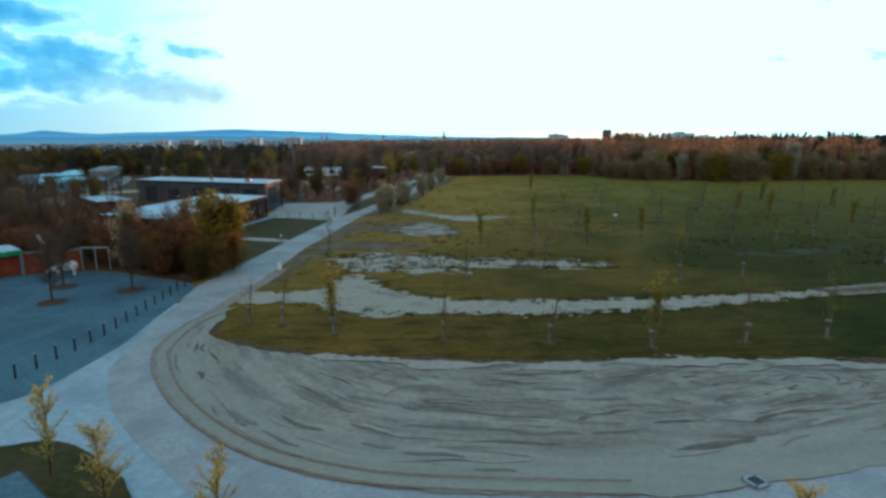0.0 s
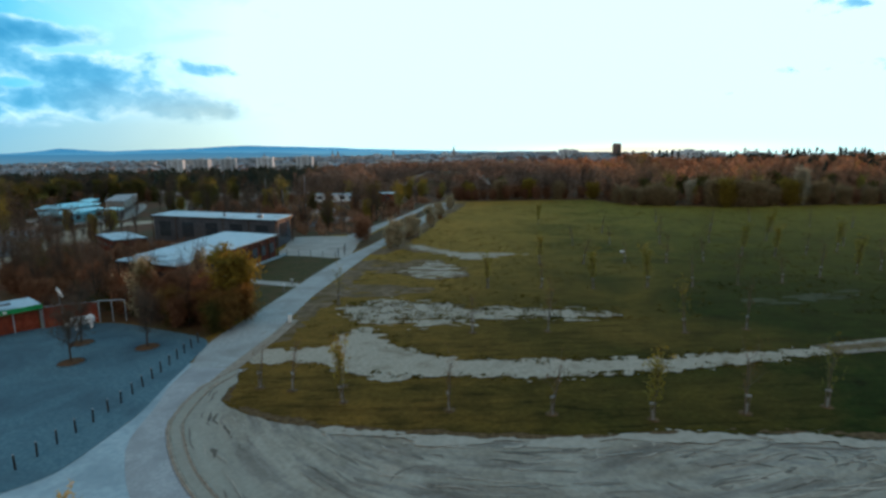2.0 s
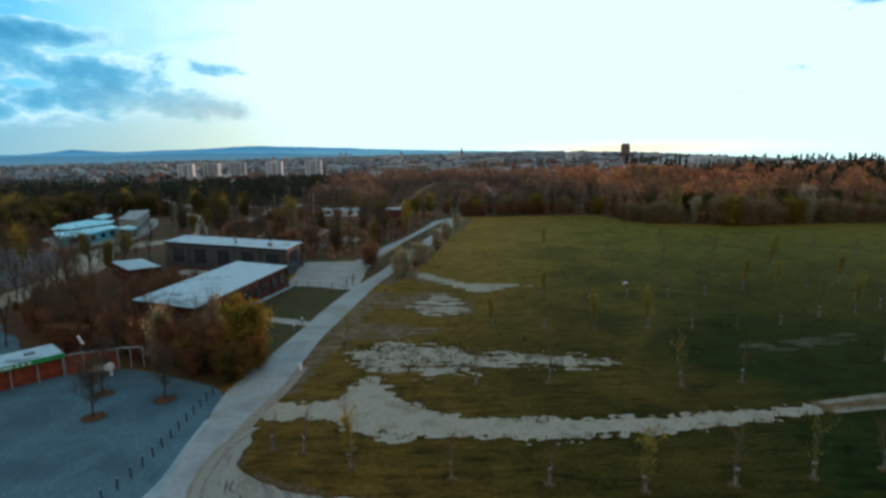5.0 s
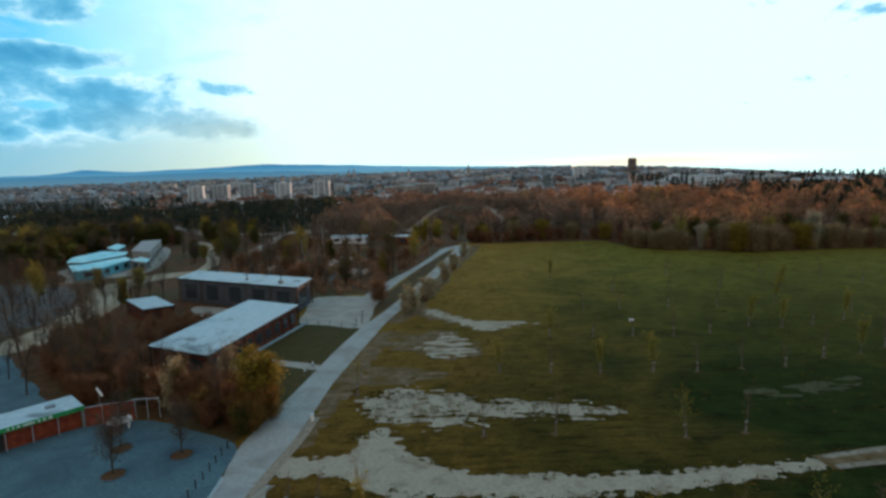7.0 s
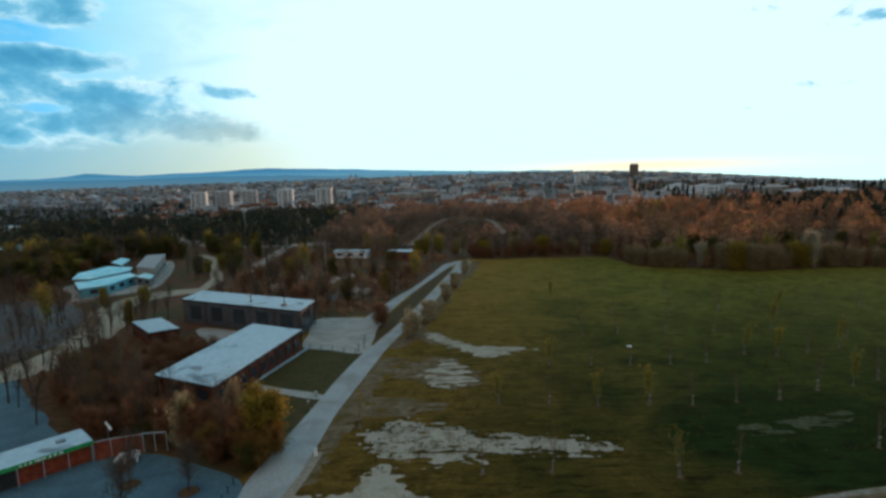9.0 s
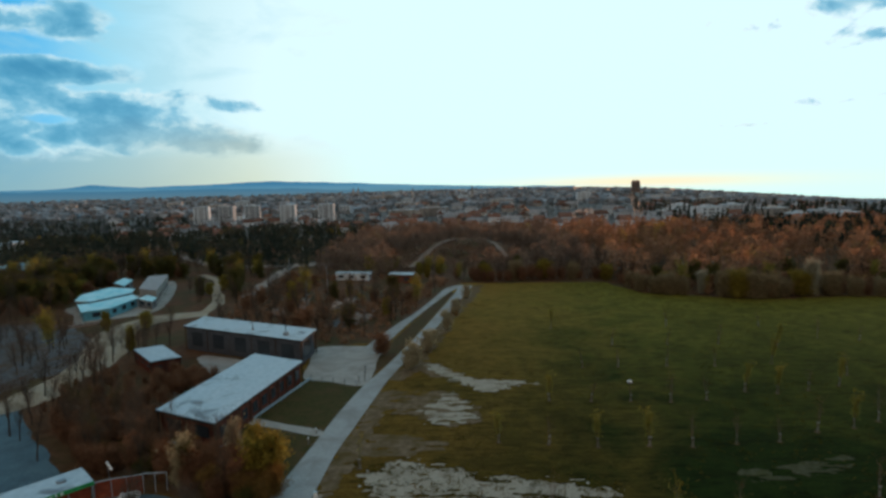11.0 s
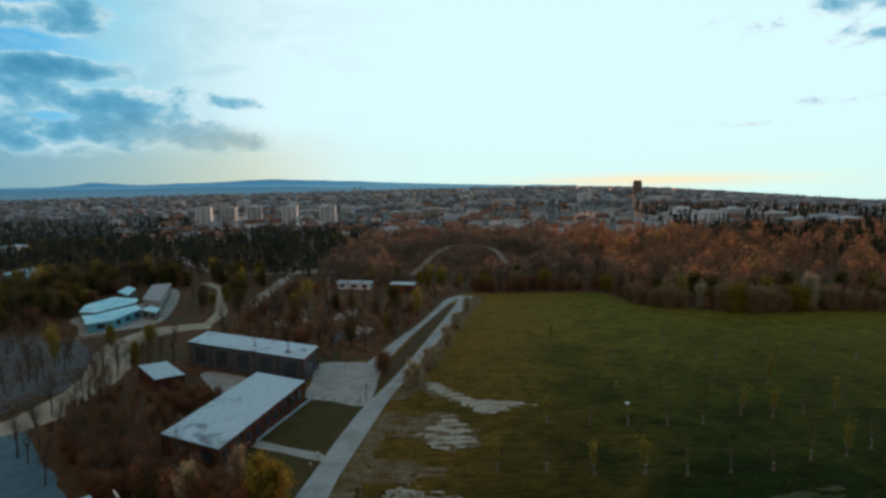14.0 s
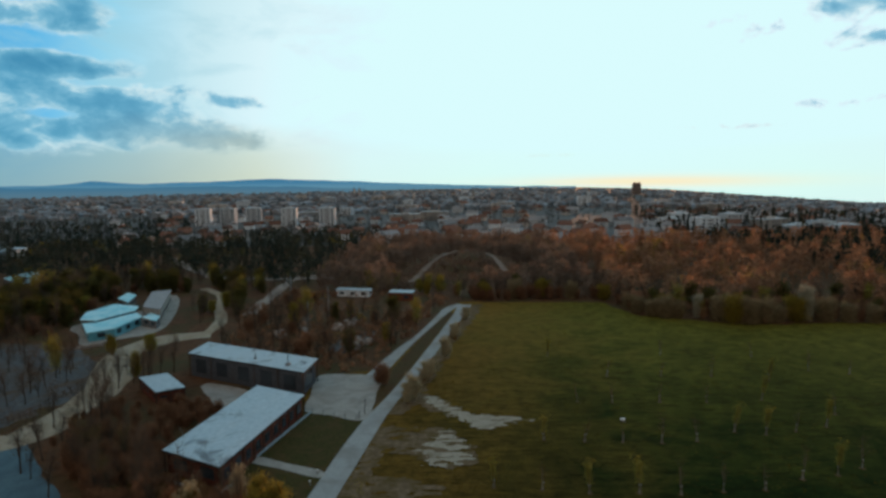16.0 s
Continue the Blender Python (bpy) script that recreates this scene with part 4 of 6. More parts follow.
def pavilion(name, corners, top, label, wall, bays, overhang=0.9, fascia=0.35, group=""):
    """A flat-roofed pavilion: walls with columns and dark bays between, thin projecting roof. corners run counter-clockwise."""
    ob = thing(name, pose(0, 0, 0), label, "building", group)
    inner = shrink(corners, overhang)
    part("wall", prism(inner, 0, top - fascia), wall, ob)
    roof = part("roof", prism(corners, top - fascia, top - 0.06), M["dark"], ob, "flat roof with a dark edge")
    part("roof_membrane", prism(shrink(corners, 0.15), top - 0.06, top + 0.02), M["roof"], roof, "pale roof membrane with damp stains")
    for s in range(4):
        a, b = inner[s], inner[(s + 1) % 4]
        n = bays[s]
        length = math.hypot(b[0] - a[0], b[1] - a[1])
        ang = math.atan2(b[1] - a[1], b[0] - a[0])
        for k in range(n):
            t = (k + 0.5) / n
            x, y = lerp(a, b, t)
            wdt = length / n * 0.5
            bm = box(-wdt / 2, -0.06, 1.3, wdt / 2, 0.05, top - fascia - 0.9, 0.01)
            win = part("window", bm, M["glass"], ob)
            win.matrix_basis = pose(x, y, 0, 0, 0, math.degrees(ang))
            frame_bm = box(-wdt / 2 - 0.1, -0.09, 1.18, wdt / 2 + 0.1, 0.04, 1.3, 0.01)
            part("sill", frame_bm, M["dark"], win)
        for k in range(n + 1):
            x, y = lerp(corners[s], corners[(s + 1) % 4], (k + 0.03) / (n + 0.06))
            cx, cy = sum(p[0] for p in corners) / 4, sum(p[1] for p in corners) / 4
            dn = math.hypot(cx - x, cy - y)
            x, y = x + (cx - x) / dn * 0.35, y + (cy - y) / dn * 0.35
            col = part("column", box(-0.09, -0.09, 0, 0.09, 0.09, top - fascia, 0.015), M["bark"], ob)
            col.matrix_basis = pose(x, y, 0)
    return ob


A_C = [(-34.7, 77.6), (-28.9, 108.0), (-41.0, 113.8), (-46.8, 83.4)]
pav_a = pavilion("pavilion", A_C, 4.3, "single-storey red brick pavilion with a flat pale roof", M["brick"], (9, 2, 9, 2))
pav_b = pavilion("long_pavilion", [(-31.5, 117.3), (-30.5, 127.4), (-64.3, 142.8), (-65.2, 132.7)], 5.9, "long pavilion clad in dark slate with a flat white roof", M["slate"], (1, 5, 1, 5))
kiosk = pavilion("kiosk_building", [(-63.4, 113.1), (-58.1, 116.4), (-67.3, 126.3), (-72.6, 123.0)], 3.0, "small red kiosk building with a pale flat roof", M["brick"], (2, 3, 2, 3), 0.5, 0.3)


def roof_gear(x, y, z, label, size=1.0):
    ob = thing("roof_vent", pose(x, y, z), label, "vent")
    part("housing", box(-0.4 * size, -0.3 * size, 0, 0.4 * size, 0.3 * size, 0.5 * size, 0.04), M["steel"], ob)
    bm = bmesh.new()
    bmesh.ops.create_cone(bm, cap_ends=True, segments=10, radius1=0.09, radius2=0.09, depth=1.4 * size)
    bmesh.ops.translate(bm, vec=(0, 0, 1.1 * size), verts=bm.verts)
    part("pipe", bm, M["dark"], ob)
    return ob


roof_gear(-36.5, 122.2, 5.92, "grey roof vent with a dark pipe on the long pavilion", 1.4)
roof_gear(-46, 127.5, 5.92, "small dark roof vent on the long pavilion", 0.8)


# ---- trees ----
rng = random.Random(7)


def tube(verts, faces, a, b, ra, rb, sides=5):
    d = (b - a)
    if d.length < 1e-5:
        return
    q = d.to_track_quat("Z", "Y").to_matrix()
    o = len(verts)
    for c, r in ((a, ra), (b, rb)):
        for k in range(sides):
            t = 2 * math.pi * k / sides
            verts.append(c + q @ Vector((r * math.cos(t), r * math.sin(t), 0)))
    for k in range(sides):
        faces.append((o + k, o + (k + 1) % sides, o + sides + (k + 1) % sides, o + sides + k))


def grow(seed, height, spread, levels=3, upright=0.5, forks=4, trunk_r=0.12, bare=0.35, taper=0.0, dense=1):
    """A tapering trunk with limbs; returns wood and the points where twigs sit."""
    r = random.Random(seed)
    verts, faces, tips = [], [], []

    def limb(p, d, length, rad, level):
        n = 4 if level == 0 else 3
        for k in range(n):
            bend = Vector((r.gauss(0, 1), r.gauss(0, 1), r.gauss(0.2, 0.6))) * (0.05 if level == 0 else 0.18)
            d2 = (d + bend).normalized()
            e = p + d2 * (length / n)
            r2 = rad * (1 - 0.62 * (k + 1) / n)
            tube(verts, faces, p, e, rad * (1 - 0.62 * k / n), r2, 5 if level < 2 else 3)
            if level >= 1 or k >= 2:
                for q in range(dense):
                    tips.append((p + (e - p) * ((q + 1) / dense), level))
            if level < levels and (level > 0 or (k + 1) / n > bare):
                for _ in range(forks if level == 0 else 2):
                    t = r.uniform(0, 2 * math.pi)
                    side = Vector((math.cos(t), math.sin(t), 0))
                    dd = (side * spread + Vector((0, 0, upright)) + d2 * 0.25).normalized()
                    limb(p + (e - p) * r.random(), dd, length * r.uniform(0.33, 0.52) * (1 - (taper * k / n if level == 0 else 0)), r2 * 0.55, level + 1)
            p, d = e, d2

    limb(Vector((0, 0, 0)), Vector((0, 0, 1)), height * 0.86, trunk_r, 0)
    return verts, faces, tips


def leaf_cloud(seed, tips, per, size, jitter, thin=0.5):
    """Small blades scattered round the twig points."""
    r = random.Random(seed)
    v, f = [], []
    for p, level in tips:
        for _ in range(per):
            c = p + Vector((r.gauss(0, jitter), r.gauss(0, jitter), r.gauss(0, jitter * 0.8)))
            c.z = max(c.z, 0.05)
            a = Vector((r.gauss(0, 1), r.gauss(0, 1), r.gauss(0.3, 1))).normalized()
            b = a.cross(Vector((r.gauss(0, 1), r.gauss(0, 1), r.gauss(0, 1)))).normalized()
            s = size * r.uniform(0.6, 1.3)
            o = len(v)
            v += [c - a * s, c + b * s * thin * 0.5, c + a * s, c - b * s * thin * 0.5]
            f.append((o, o + 1, o + 2, o + 3))
    return v, f


def make_tree(name, label, seed, height, spread, material, per, size, jitter, levels=2, upright=0.5, forks=4, trunk_r=0.12, bare=0.35, thin=0.5, category="tree", group="", extra=None, taper=0.0, dense=1, wood="bark"):
    ob = thing(name, pose(0, 0, 0), label, category, group)
    v, f, tips = grow(seed, height, spread, levels, upright, forks, trunk_r, bare, taper, dense)
    mesh_object("trunk", v, f, M[wood], ob)
    v, f = leaf_cloud(seed + 1, tips, per, size, jitter, thin)
    mesh_object("crown", v, f, material, ob)
    if extra:
        extra(ob)
    return ob


def stakes(ob):
    """Three planting stakes with crossbars and a pale trunk guard."""
    for side in (-1, 1):
        st = part("stake", box(-0.03, -0.03, 0, 0.03, 0.03, 1.6, 0.006), M["stake"], ob, "weathered wooden planting stake")
        st.matrix_basis = pose(side * 0.14, 0, 0)
    part("crossbar", box(-0.22, -0.06, 1.36, 0.22, 0.06, 1.54, 0.01), M["tie"], ob, "pale tie between the stakes")
    bm = bmesh.new()
    bmesh.ops.create_cone(bm, cap_ends=True, segments=8, radius1=0.07, radius2=0.06, depth=0.8)
    bmesh.ops.translate(bm, vec=(0, 0, 0.42), verts=bm.verts)
    part("trunk_guard", bm, M["tie"], ob, "pale trunk guard")
    bm = bmesh.new()
    bmesh.ops.create_cone(bm, cap_ends=True, segments=12, radius1=0.5, radius2=0.3, depth=0.05)
    bmesh.ops.translate(bm, vec=(0, 0, 0.028), verts=bm.verts)
    part("mulch_ring", bm, M["turf_soil"], ob, "dark mulch ring")


def place_all(protos, spots, smin=0.85, smax=1.15, seed=1, lean=2.0):
    """The prototypes go to the first places; copies to the rest."""
    r = random.Random(seed)
    used = {}
    for k, spot in enumerate(spots):
        x, y = spot[0], spot[1]
        p = protos[spot[2] if len(spot) > 2 else r.randrange(len(protos))]
        s = r.uniform(smin, smax)
        m = pose(x, y, 0, r.uniform(-lean, lean), r.uniform(-lean, lean), r.uniform(0, 360))
        if p.name not in used:
            used[p.name] = True
            p.matrix_basis = m
            p.scale = (s, s, s)
        else:
            q = copy_thing(p, m)
            q.scale = (s, s, s)
    for p in protos:
        if p.name not in used:
            for c in list(p.children_recursive):
                bpy.data.objects.remove(c)
            bpy.data.objects.remove(p)


# young trees of the meadow: 0 bare, 1 in yellow leaf, 2 bare and small, 3 with few leaves
young = [
    make_tree("young_tree", "bare young tree tied to wooden stakes in the meadow", 11, 5.0, 0.5, M["twig"], 6, 0.10, 0.22, 1, 1.0, 4, 0.06, 0.35, 0.3, group="young meadow trees", extra=stakes, wood="pale_bark"),
    make_tree("young_tree", "young tree in yellow-green spring leaf, tied to stakes", 12, 5.2, 0.30, M["spring"], 14, 0.12, 0.20, 1, 1.6, 6, 0.06, 0.3, 0.9, group="young meadow trees", extra=stakes, wood="pale_bark"),
    make_tree("young_tree", "slim bare young tree with wooden stakes", 13, 4.2, 0.4, M["twig"], 6, 0.09, 0.18, 1, 1.2, 4, 0.05, 0.4, 0.3, group="young meadow trees", extra=stakes, wood="pale_bark"),
    make_tree("young_tree", "thin leaning young tree with a few yellow leaves, tied to stakes", 14, 5.0, 0.36, M["spring"], 4, 0.11, 0.18, 1, 1.4, 5, 0.05, 0.35, 0.8, group="young meadow trees", extra=stakes, wood="pale_bark"),
]
rows_near = [(-14.3, 45.3, 2), (-11.4, 44.6, 2), (-6.8, 42.0, 1), (-7.3, 45.2, 2), (1.6, 40.1, 2), (9.3, 39.0, 2), (16.4, 37.7, 1), (23.6, 38.3, 0), (30.2, 39.0, 3), (36.6, 40.0, 2), (44.8, 40.6, 0)]
rows_mid = [(-11.8, 71.5, 3), (4.8, 58.6, 2), (13.0, 58.6, 0), (27.4, 57.0, 3), (34.4, 57.6, 0), (54.4, 62.6, 0), (8.5, 78.9, 1), (16.1, 78.0, 2), (23.3, 77.0, 1), (31.0, 77.0, 1), (37.3, 76.6, 0), (44.2, 77.4, 0), (50.9, 77.8, 2), (58.6, 81.0, 0), (65.1, 82.2, 1), (70.7, 84.5, 0)]
rows_far = [(19.2, 95.4, 1), (26.7, 94.7, 2), (33.7, 94.4, 2), (40.8, 94.0, 0), (47.5, 94.6, 2), (56.3, 98.4, 1), (61.7, 97.2, 1), (68.2, 98.6, 2), (75.2, 100.5, 1), (29.5, 113.5, 2), (37.1, 113.5, 2), (57.6, 113.2, 2), (70.1, 114.2, 1), (80.8, 106.4, 2), (40.5, 130.0, 2), (53.9, 130.0, 2), (66.0, 129.5, 0), (78.4, 126.5, 1), (92.0, 133.0, 0), (100.5, 130.5, 2), (28.5, 146.0, 1), (47.5, 113.4, 2), (84, 145, 2), (60, 147, 2)]
place_all(young, rows_near + rows_mid + rows_far, 0.88, 1.08, 3, 5.0)

# saplings on the mound, in fresh leaf
sap = [make_tree("sapling", "slender sapling in orange-yellow spring leaf on the grassy bed", 21, 5.0, 1.0, M["sapling"], 6, 0.06, 0.06, 1, 1.1, 11, 0.05, 0.3, 0.6, group="saplings by the apron", taper=0.8, dense=4),
       make_tree("sapling", "slender sapling in yellow spring leaf beside the road", 22, 4.7, 1.1, M["sapling"], 6, 0.06, 0.06, 1, 1.05, 11, 0.05, 0.3, 0.6, group="saplings by the apron", taper=0.8, dense=4)]
place_all(sap, [(-16.6, 23.3, 0), (-12.6, 20.4, 1), (-7.4, 17.8, 1), (11.4, 15.1, 0)], 0.98, 1.02, 5)

# trees on the plaza in round soil islands
for n, (x, y) in enumerate(((-34.5, 52.3), (-36.9, 58.0), (-29.1, 56.2))):
    bm = bmesh.new()
    bmesh.ops.create_cone(bm, cap_ends=True, segments=28, radius1=1.2, radius2=1.0, depth=0.16)
    bmesh.ops.translate(bm, vec=(0, 0, 0.12), verts=bm.verts)
    isl = thing("tree_island", pose(x, y, 0), "round island of brown mulch set in the plaza", "planting bed", "plaza tree islands")
    part("mulch", bm, M["soil"], isl)
    bm = bmesh.new()
    for k in range(28):
        t0, t1 = 2 * math.pi * k / 28, 2 * math.pi * (k + 1) / 28
        q = [bm.verts.new((rr * math.cos(t), rr * math.sin(t), zz)) for rr, zz in ((1.2, 0.14), (1.3, 0.14), (1.3, 0.04)) for t in (t0, t1)]
        bm.faces.new((q[0], q[2], q[3], q[1]))
        bm.faces.new((q[2], q[4], q[5], q[3]))
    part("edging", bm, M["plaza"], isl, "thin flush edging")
plaza_tree = [make_tree("plaza_tree", "bare plaza tree with a slim trunk in a mulch island", 31, 6.0, 0.95, M["twig_grey"], 13, 0.14, 0.34, 2, 0.85, 5, 0.10, 0.4, 0.25, group="plaza trees"),
              make_tree("plaza_tree", "bare spreading plaza tree in a mulch island", 32, 5.6, 1.0, M["twig_grey"], 13, 0.14, 0.34, 2, 0.8, 5, 0.09, 0.35, 0.25, group="plaza trees")]
place_all(plaza_tree, [(-34.5, 52.3, 0), (-36.9, 58.0, 1), (-29.1, 56.2, 0)], 0.95, 1.05, 2)


# shrubs and trees of the park
def scatter(outline, count, gap, seed, avoid=()):
    r = random.Random(seed)
    poly = np.array(outline, float)
    x0, y0 = poly.min(0)
    x1, y1 = poly.max(0)
    out = []
    for _ in range(count * 30):
        if len(out) >= count:
            break
        x, y = r.uniform(x0, x1), r.uniform(y0, y1)
        if inside_distance(poly, np.array([x]), np.array([y]))[0] < 0:
            continue
        if any(inside_distance(np.array(a, float), np.array([x]), np.array([y]))[0] > -0.6 for a in avoid):
            continue
        if any((x - q[0]) ** 2 + (y - q[1]) ** 2 < gap * gap for q in out):
            continue
        out.append((x, y))
    return out


B_C = [(-30.5, 116.3), (-29.5, 128.4), (-64.3, 143.8), (-66.2, 132.0)]
K_C = [(-63.4, 112.1), (-57.1, 116.4), (-67.3, 127.3), (-73.6, 123.0)]
ROADS = [[(x + dx, y + dy) for (x, y), (dx, dy) in zip(q + q[::-1], [(-5, 0)] * len(q) + [(5, 0)] * len(q))] for q in PATHS[1:3]]
ROADS += [[(-89, 92), (-79, 95), (-80, 122), (-88, 143), (-80, 157), (-68, 159), (-67, 168), (-96, 168), (-100, 157), (-88, 130)]]
BUILT = [A_C, B_C, K_C]
SIGHT = [[(-75, 122), (-56, 117), (-46, 96), (-50, 92), (-66, 100)]]
shrub = [make_tree("shrub", "dense brown leafless shrub", 41, 4.6, 1.0, M["twig"], 9, 0.26, 0.42, 2, 0.7, 5, 0.07, 0.0, 0.3, "shrub", "shrubs by the pavilion"),
         make_tree("shrub", "tall reddish-brown leafless shrub", 42, 6.0, 0.8, M["twig"], 9, 0.26, 0.45, 2, 0.9, 5, 0.08, 0.05, 0.3, "shrub", "shrubs by the pavilion"),
         make_tree("shrub", "leafless brown shrub with a few green leaves", 43, 3.8, 1.1, M["leaf"], 6, 0.2, 0.4, 2, 0.7, 5, 0.06, 0.0, 0.4, "shrub", "shrubs by the pavilion")]
spots = scatter([(-37, 67.5), (-30, 62.5), (-23.8, 60.5), (-23.4, 66), (-26.5, 77), (-33.5, 76.5), (-46.5, 82.0), (-48, 88), (-56, 96), (-66, 90), (-54, 74), (-47, 69.0)], 105, 1.6, 8, BUILT)
place_all(shrub, [q for q in spots if q[1] < 68 + 0.45 * (-24 - q[0])], 0.55, 0.85, 9)
low_shrub = [make_tree("low_shrub", "low reddish-brown leafless shrub by the pavilion wall", 47, 2.3, 1.1, M["twig"], 9, 0.2, 0.3, 2, 0.7, 5, 0.05, 0.0, 0.3, "shrub", "low shrubs"),
             make_tree("low_shrub", "low brown shrub with dry leaves", 48, 1.9, 1.2, M["twig"], 9, 0.2, 0.3, 2, 0.6, 5, 0.05, 0.0, 0.3, "shrub", "low shrubs")]
place_all(low_shrub, [q for q in spots if q[1] >= 68 + 0.45 * (-24 - q[0])], 0.6, 0.95, 19)
spots = scatter([(-47, 85), (-50, 95), (-55, 105), (-62, 111), (-72, 113), (-77, 104), (-76, 97), (-68, 88), (-57, 78)], 62, 1.8, 28, BUILT) + scatter([(-47, 100), (-46, 107), (-56, 112), (-62, 112), (-54, 102)], 22, 1.4, 29, BUILT)
place_all([make_tree("scrub_bush", "thin reddish-brown leafless scrub bush", 64, 2.6, 0.9, M["twig"], 10, 0.16, 0.34, 2, 0.9, 5, 0.05, 0.0, 0.25, "shrub", "scrub bushes"),
           make_tree("scrub_bush", "low brown scrub bush with bare stems", 65, 2.0, 1.0, M["twig"], 10, 0.16, 0.3, 2, 0.8, 5, 0.05, 0.0, 0.25, "shrub", "scrub bushes")], spots, 0.6, 1.2, 18)
cone = make_tree("yellow_tree", "broad conical tree in dense olive-yellow leaf beside the road", 45, 8.0, 0.9, M["olive"], 16, 0.24, 0.42, 2, 0.75, 7, 0.12, 0.0, 0.7)
cone.matrix_basis = pose(-23.1, 65.2, 0)
cone.scale = (1.14, 1.14, 0.94)
place_all([make_tree("thicket_bush", "tall rounded reddish-brown bush in bud at the plaza's edge", 72, 6.2, 0.95, M["twig"], 12, 0.2, 0.42, 2, 0.8, 6, 0.08, 0.0, 0.3, "bush", "bushes behind the plaza"),
           make_tree("thicket_bush", "rounded bush in orange-brown bud beside the road", 73, 5.0, 1.0, M["bud"], 12, 0.2, 0.42, 2, 0.8, 6, 0.08, 0.0, 0.35, "bush", "bushes behind the plaza")],
          [(-31.2, 66.6, 0), (-28.4, 66.4, 0), (-26.2, 64.2, 0), (-29.3, 63.9, 1), (-24.4, 62.0, 1), (-22.4, 61.6, 1), (-21.6, 64.4, 1), (-33.4, 66.0, 0)], 0.78, 0.95, 44)
tall_blossom = [make_tree("blossom_tree", "slim small tree in pale cream blossom", 74, 6.0, 0.5, M["blossom"], 14, 0.2, 0.36, 2, 1.0, 5, 0.07, 0.12, 0.7, "tree", "blossoming trees")]
place_all(tall_blossom, [(-34.8, 66.9), (-29.2, 71.4)], 0.95, 1.02, 45)
white_shrub = [make_tree("blossom_shrub", "shrub covered in pale cream blossom", 46, 4.4, 0.9, M["blossom"], 9, 0.2, 0.34, 2, 0.8, 5, 0.06, 0.0, 0.8, "shrub", "blossoming shrubs")]
place_all(white_shrub, [(-8.0, 113.5), (-6.6, 116.0), (-4.4, 126.0), (-3.0, 131.5), (0.2, 146.5), (2.6, 165.0), (3.4, 168.5), (6.8, 188)], 0.7, 1.1, 6)
bare = [make_tree("bare_tree", "tall leafless tree with a thin brown crown", 51, 8.5, 0.6, M["twig_grey"], 3, 0.22, 0.5, 2, 0.9, 4, 0.13, 0.3, 0.25, group="park trees"),
        make_tree("bare_tree", "leafless grey-brown park tree", 52, 7.0, 0.7, M["twig_grey"], 3, 0.22, 0.5, 2, 0.8, 4, 0.12, 0.3, 0.25, group="park trees"),
        make_tree("leafing_tree", "park tree in first yellow-green leaf", 53, 7.2, 0.7, M["spring"], 6, 0.24, 0.5, 2, 0.8, 4, 0.12, 0.25, 0.5, group="park trees"),
        make_tree("green_tree", "park tree in dark green leaf", 54, 6.5, 0.8, M["leaf"], 10, 0.3, 0.5, 2, 0.7, 4, 0.12, 0.15, 0.6, group="park trees"),
        make_tree("shrub", "broad dark brown shrub", 55, 4.0, 1.1, M["twig"], 9, 0.28, 0.5, 2, 0.6, 5, 0.07, 0.0, 0.3, "shrub", "park trees")]


grove = [make_tree("grove_tree", "slim leafless tree with a grey-brown crown before the pavilion", 61, 8.6, 0.55, M["twig_grey"], 6, 0.16, 0.36, 2, 1.0, 5, 0.10, 0.28, 0.22, group="grove by the pavilion"),
         make_tree("grove_tree", "slim leafless tree in tight brown bud before the pavilion", 62, 7.6, 0.6, M["twig_grey"], 6, 0.16, 0.36, 2, 1.0, 5, 0.10, 0.25, 0.22, group="grove by the pavilion"),
         make_tree("grove_tree", "slim grove tree with first dull green leaves", 63, 7.2, 0.6, M["leaf"], 8, 0.15, 0.38, 2, 1.0, 5, 0.10, 0.25, 0.4, group="grove by the pavilion")]


def weighted(spots, weights, seed):
    r = random.Random(seed)
    return [(x, y, r.choices(range(len(weights)), weights)[0]) for x, y in spots]


park = []
park += weighted(scatter([(-50, 66), (-60, 72), (-74, 84), (-80, 95), (-80, 122), (-86, 138), (-70, 135), (-66, 118), (-56, 110), (-47, 98), (-60, 98), (-72, 86)], 26, 3.0, 21, BUILT + ROADS + SIGHT), (6, 5, 0, 0, 0), 1)
park += weighted(scatter([(-90, 95), (-92, 130), (-100, 146), (-150, 165), (-170, 140), (-120, 90)], 78, 2.8, 22, ROADS), (8, 7, 1, 0, 0), 2)
park += weighted(scatter([(-68, 146), (-28, 134), (-20, 136), (-14, 156), (-3, 205), (-10, 235), (-60, 235), (-72, 190), (-66, 168)], 62, 4.0, 23, BUILT + ROADS + [[(-52, 196), (-6, 190), (-4, 236), (-52, 238)]]), (7, 7, 1, 1, 3), 3)
park += weighted(scatter([(-100, 172), (-74, 176), (-70, 230), (-90, 260), (-180, 270), (-200, 190), (-140, 160), (-130, 215), (-98, 215)], 210, 3.2, 24, ROADS + [[(-135, 165), (-98, 165), (-98, 240), (-138, 240)], [(-100, 150), (-86, 150), (-88, 200), (-100, 205)]]), (4, 4, 2, 9, 2), 4)
park += weighted(scatter([(-124, 160), (-131, 200), (-139, 236), (-178, 228), (-166, 172)], 60, 3.0, 58), (2, 2, 2, 9, 3), 9)
park += weighted(scatter([(68, 204), (73, 193), (88, 188), (100, 181), (122, 182), (160, 180), (170, 210), (66, 222)], 80, 3.2, 25), (2, 2, 1, 3, 5), 5)
park += weighted(scatter([(4, 220), (66, 222), (66, 232), (-12, 240)], 36, 3.2, 26), (3, 3, 1, 1, 6), 6)
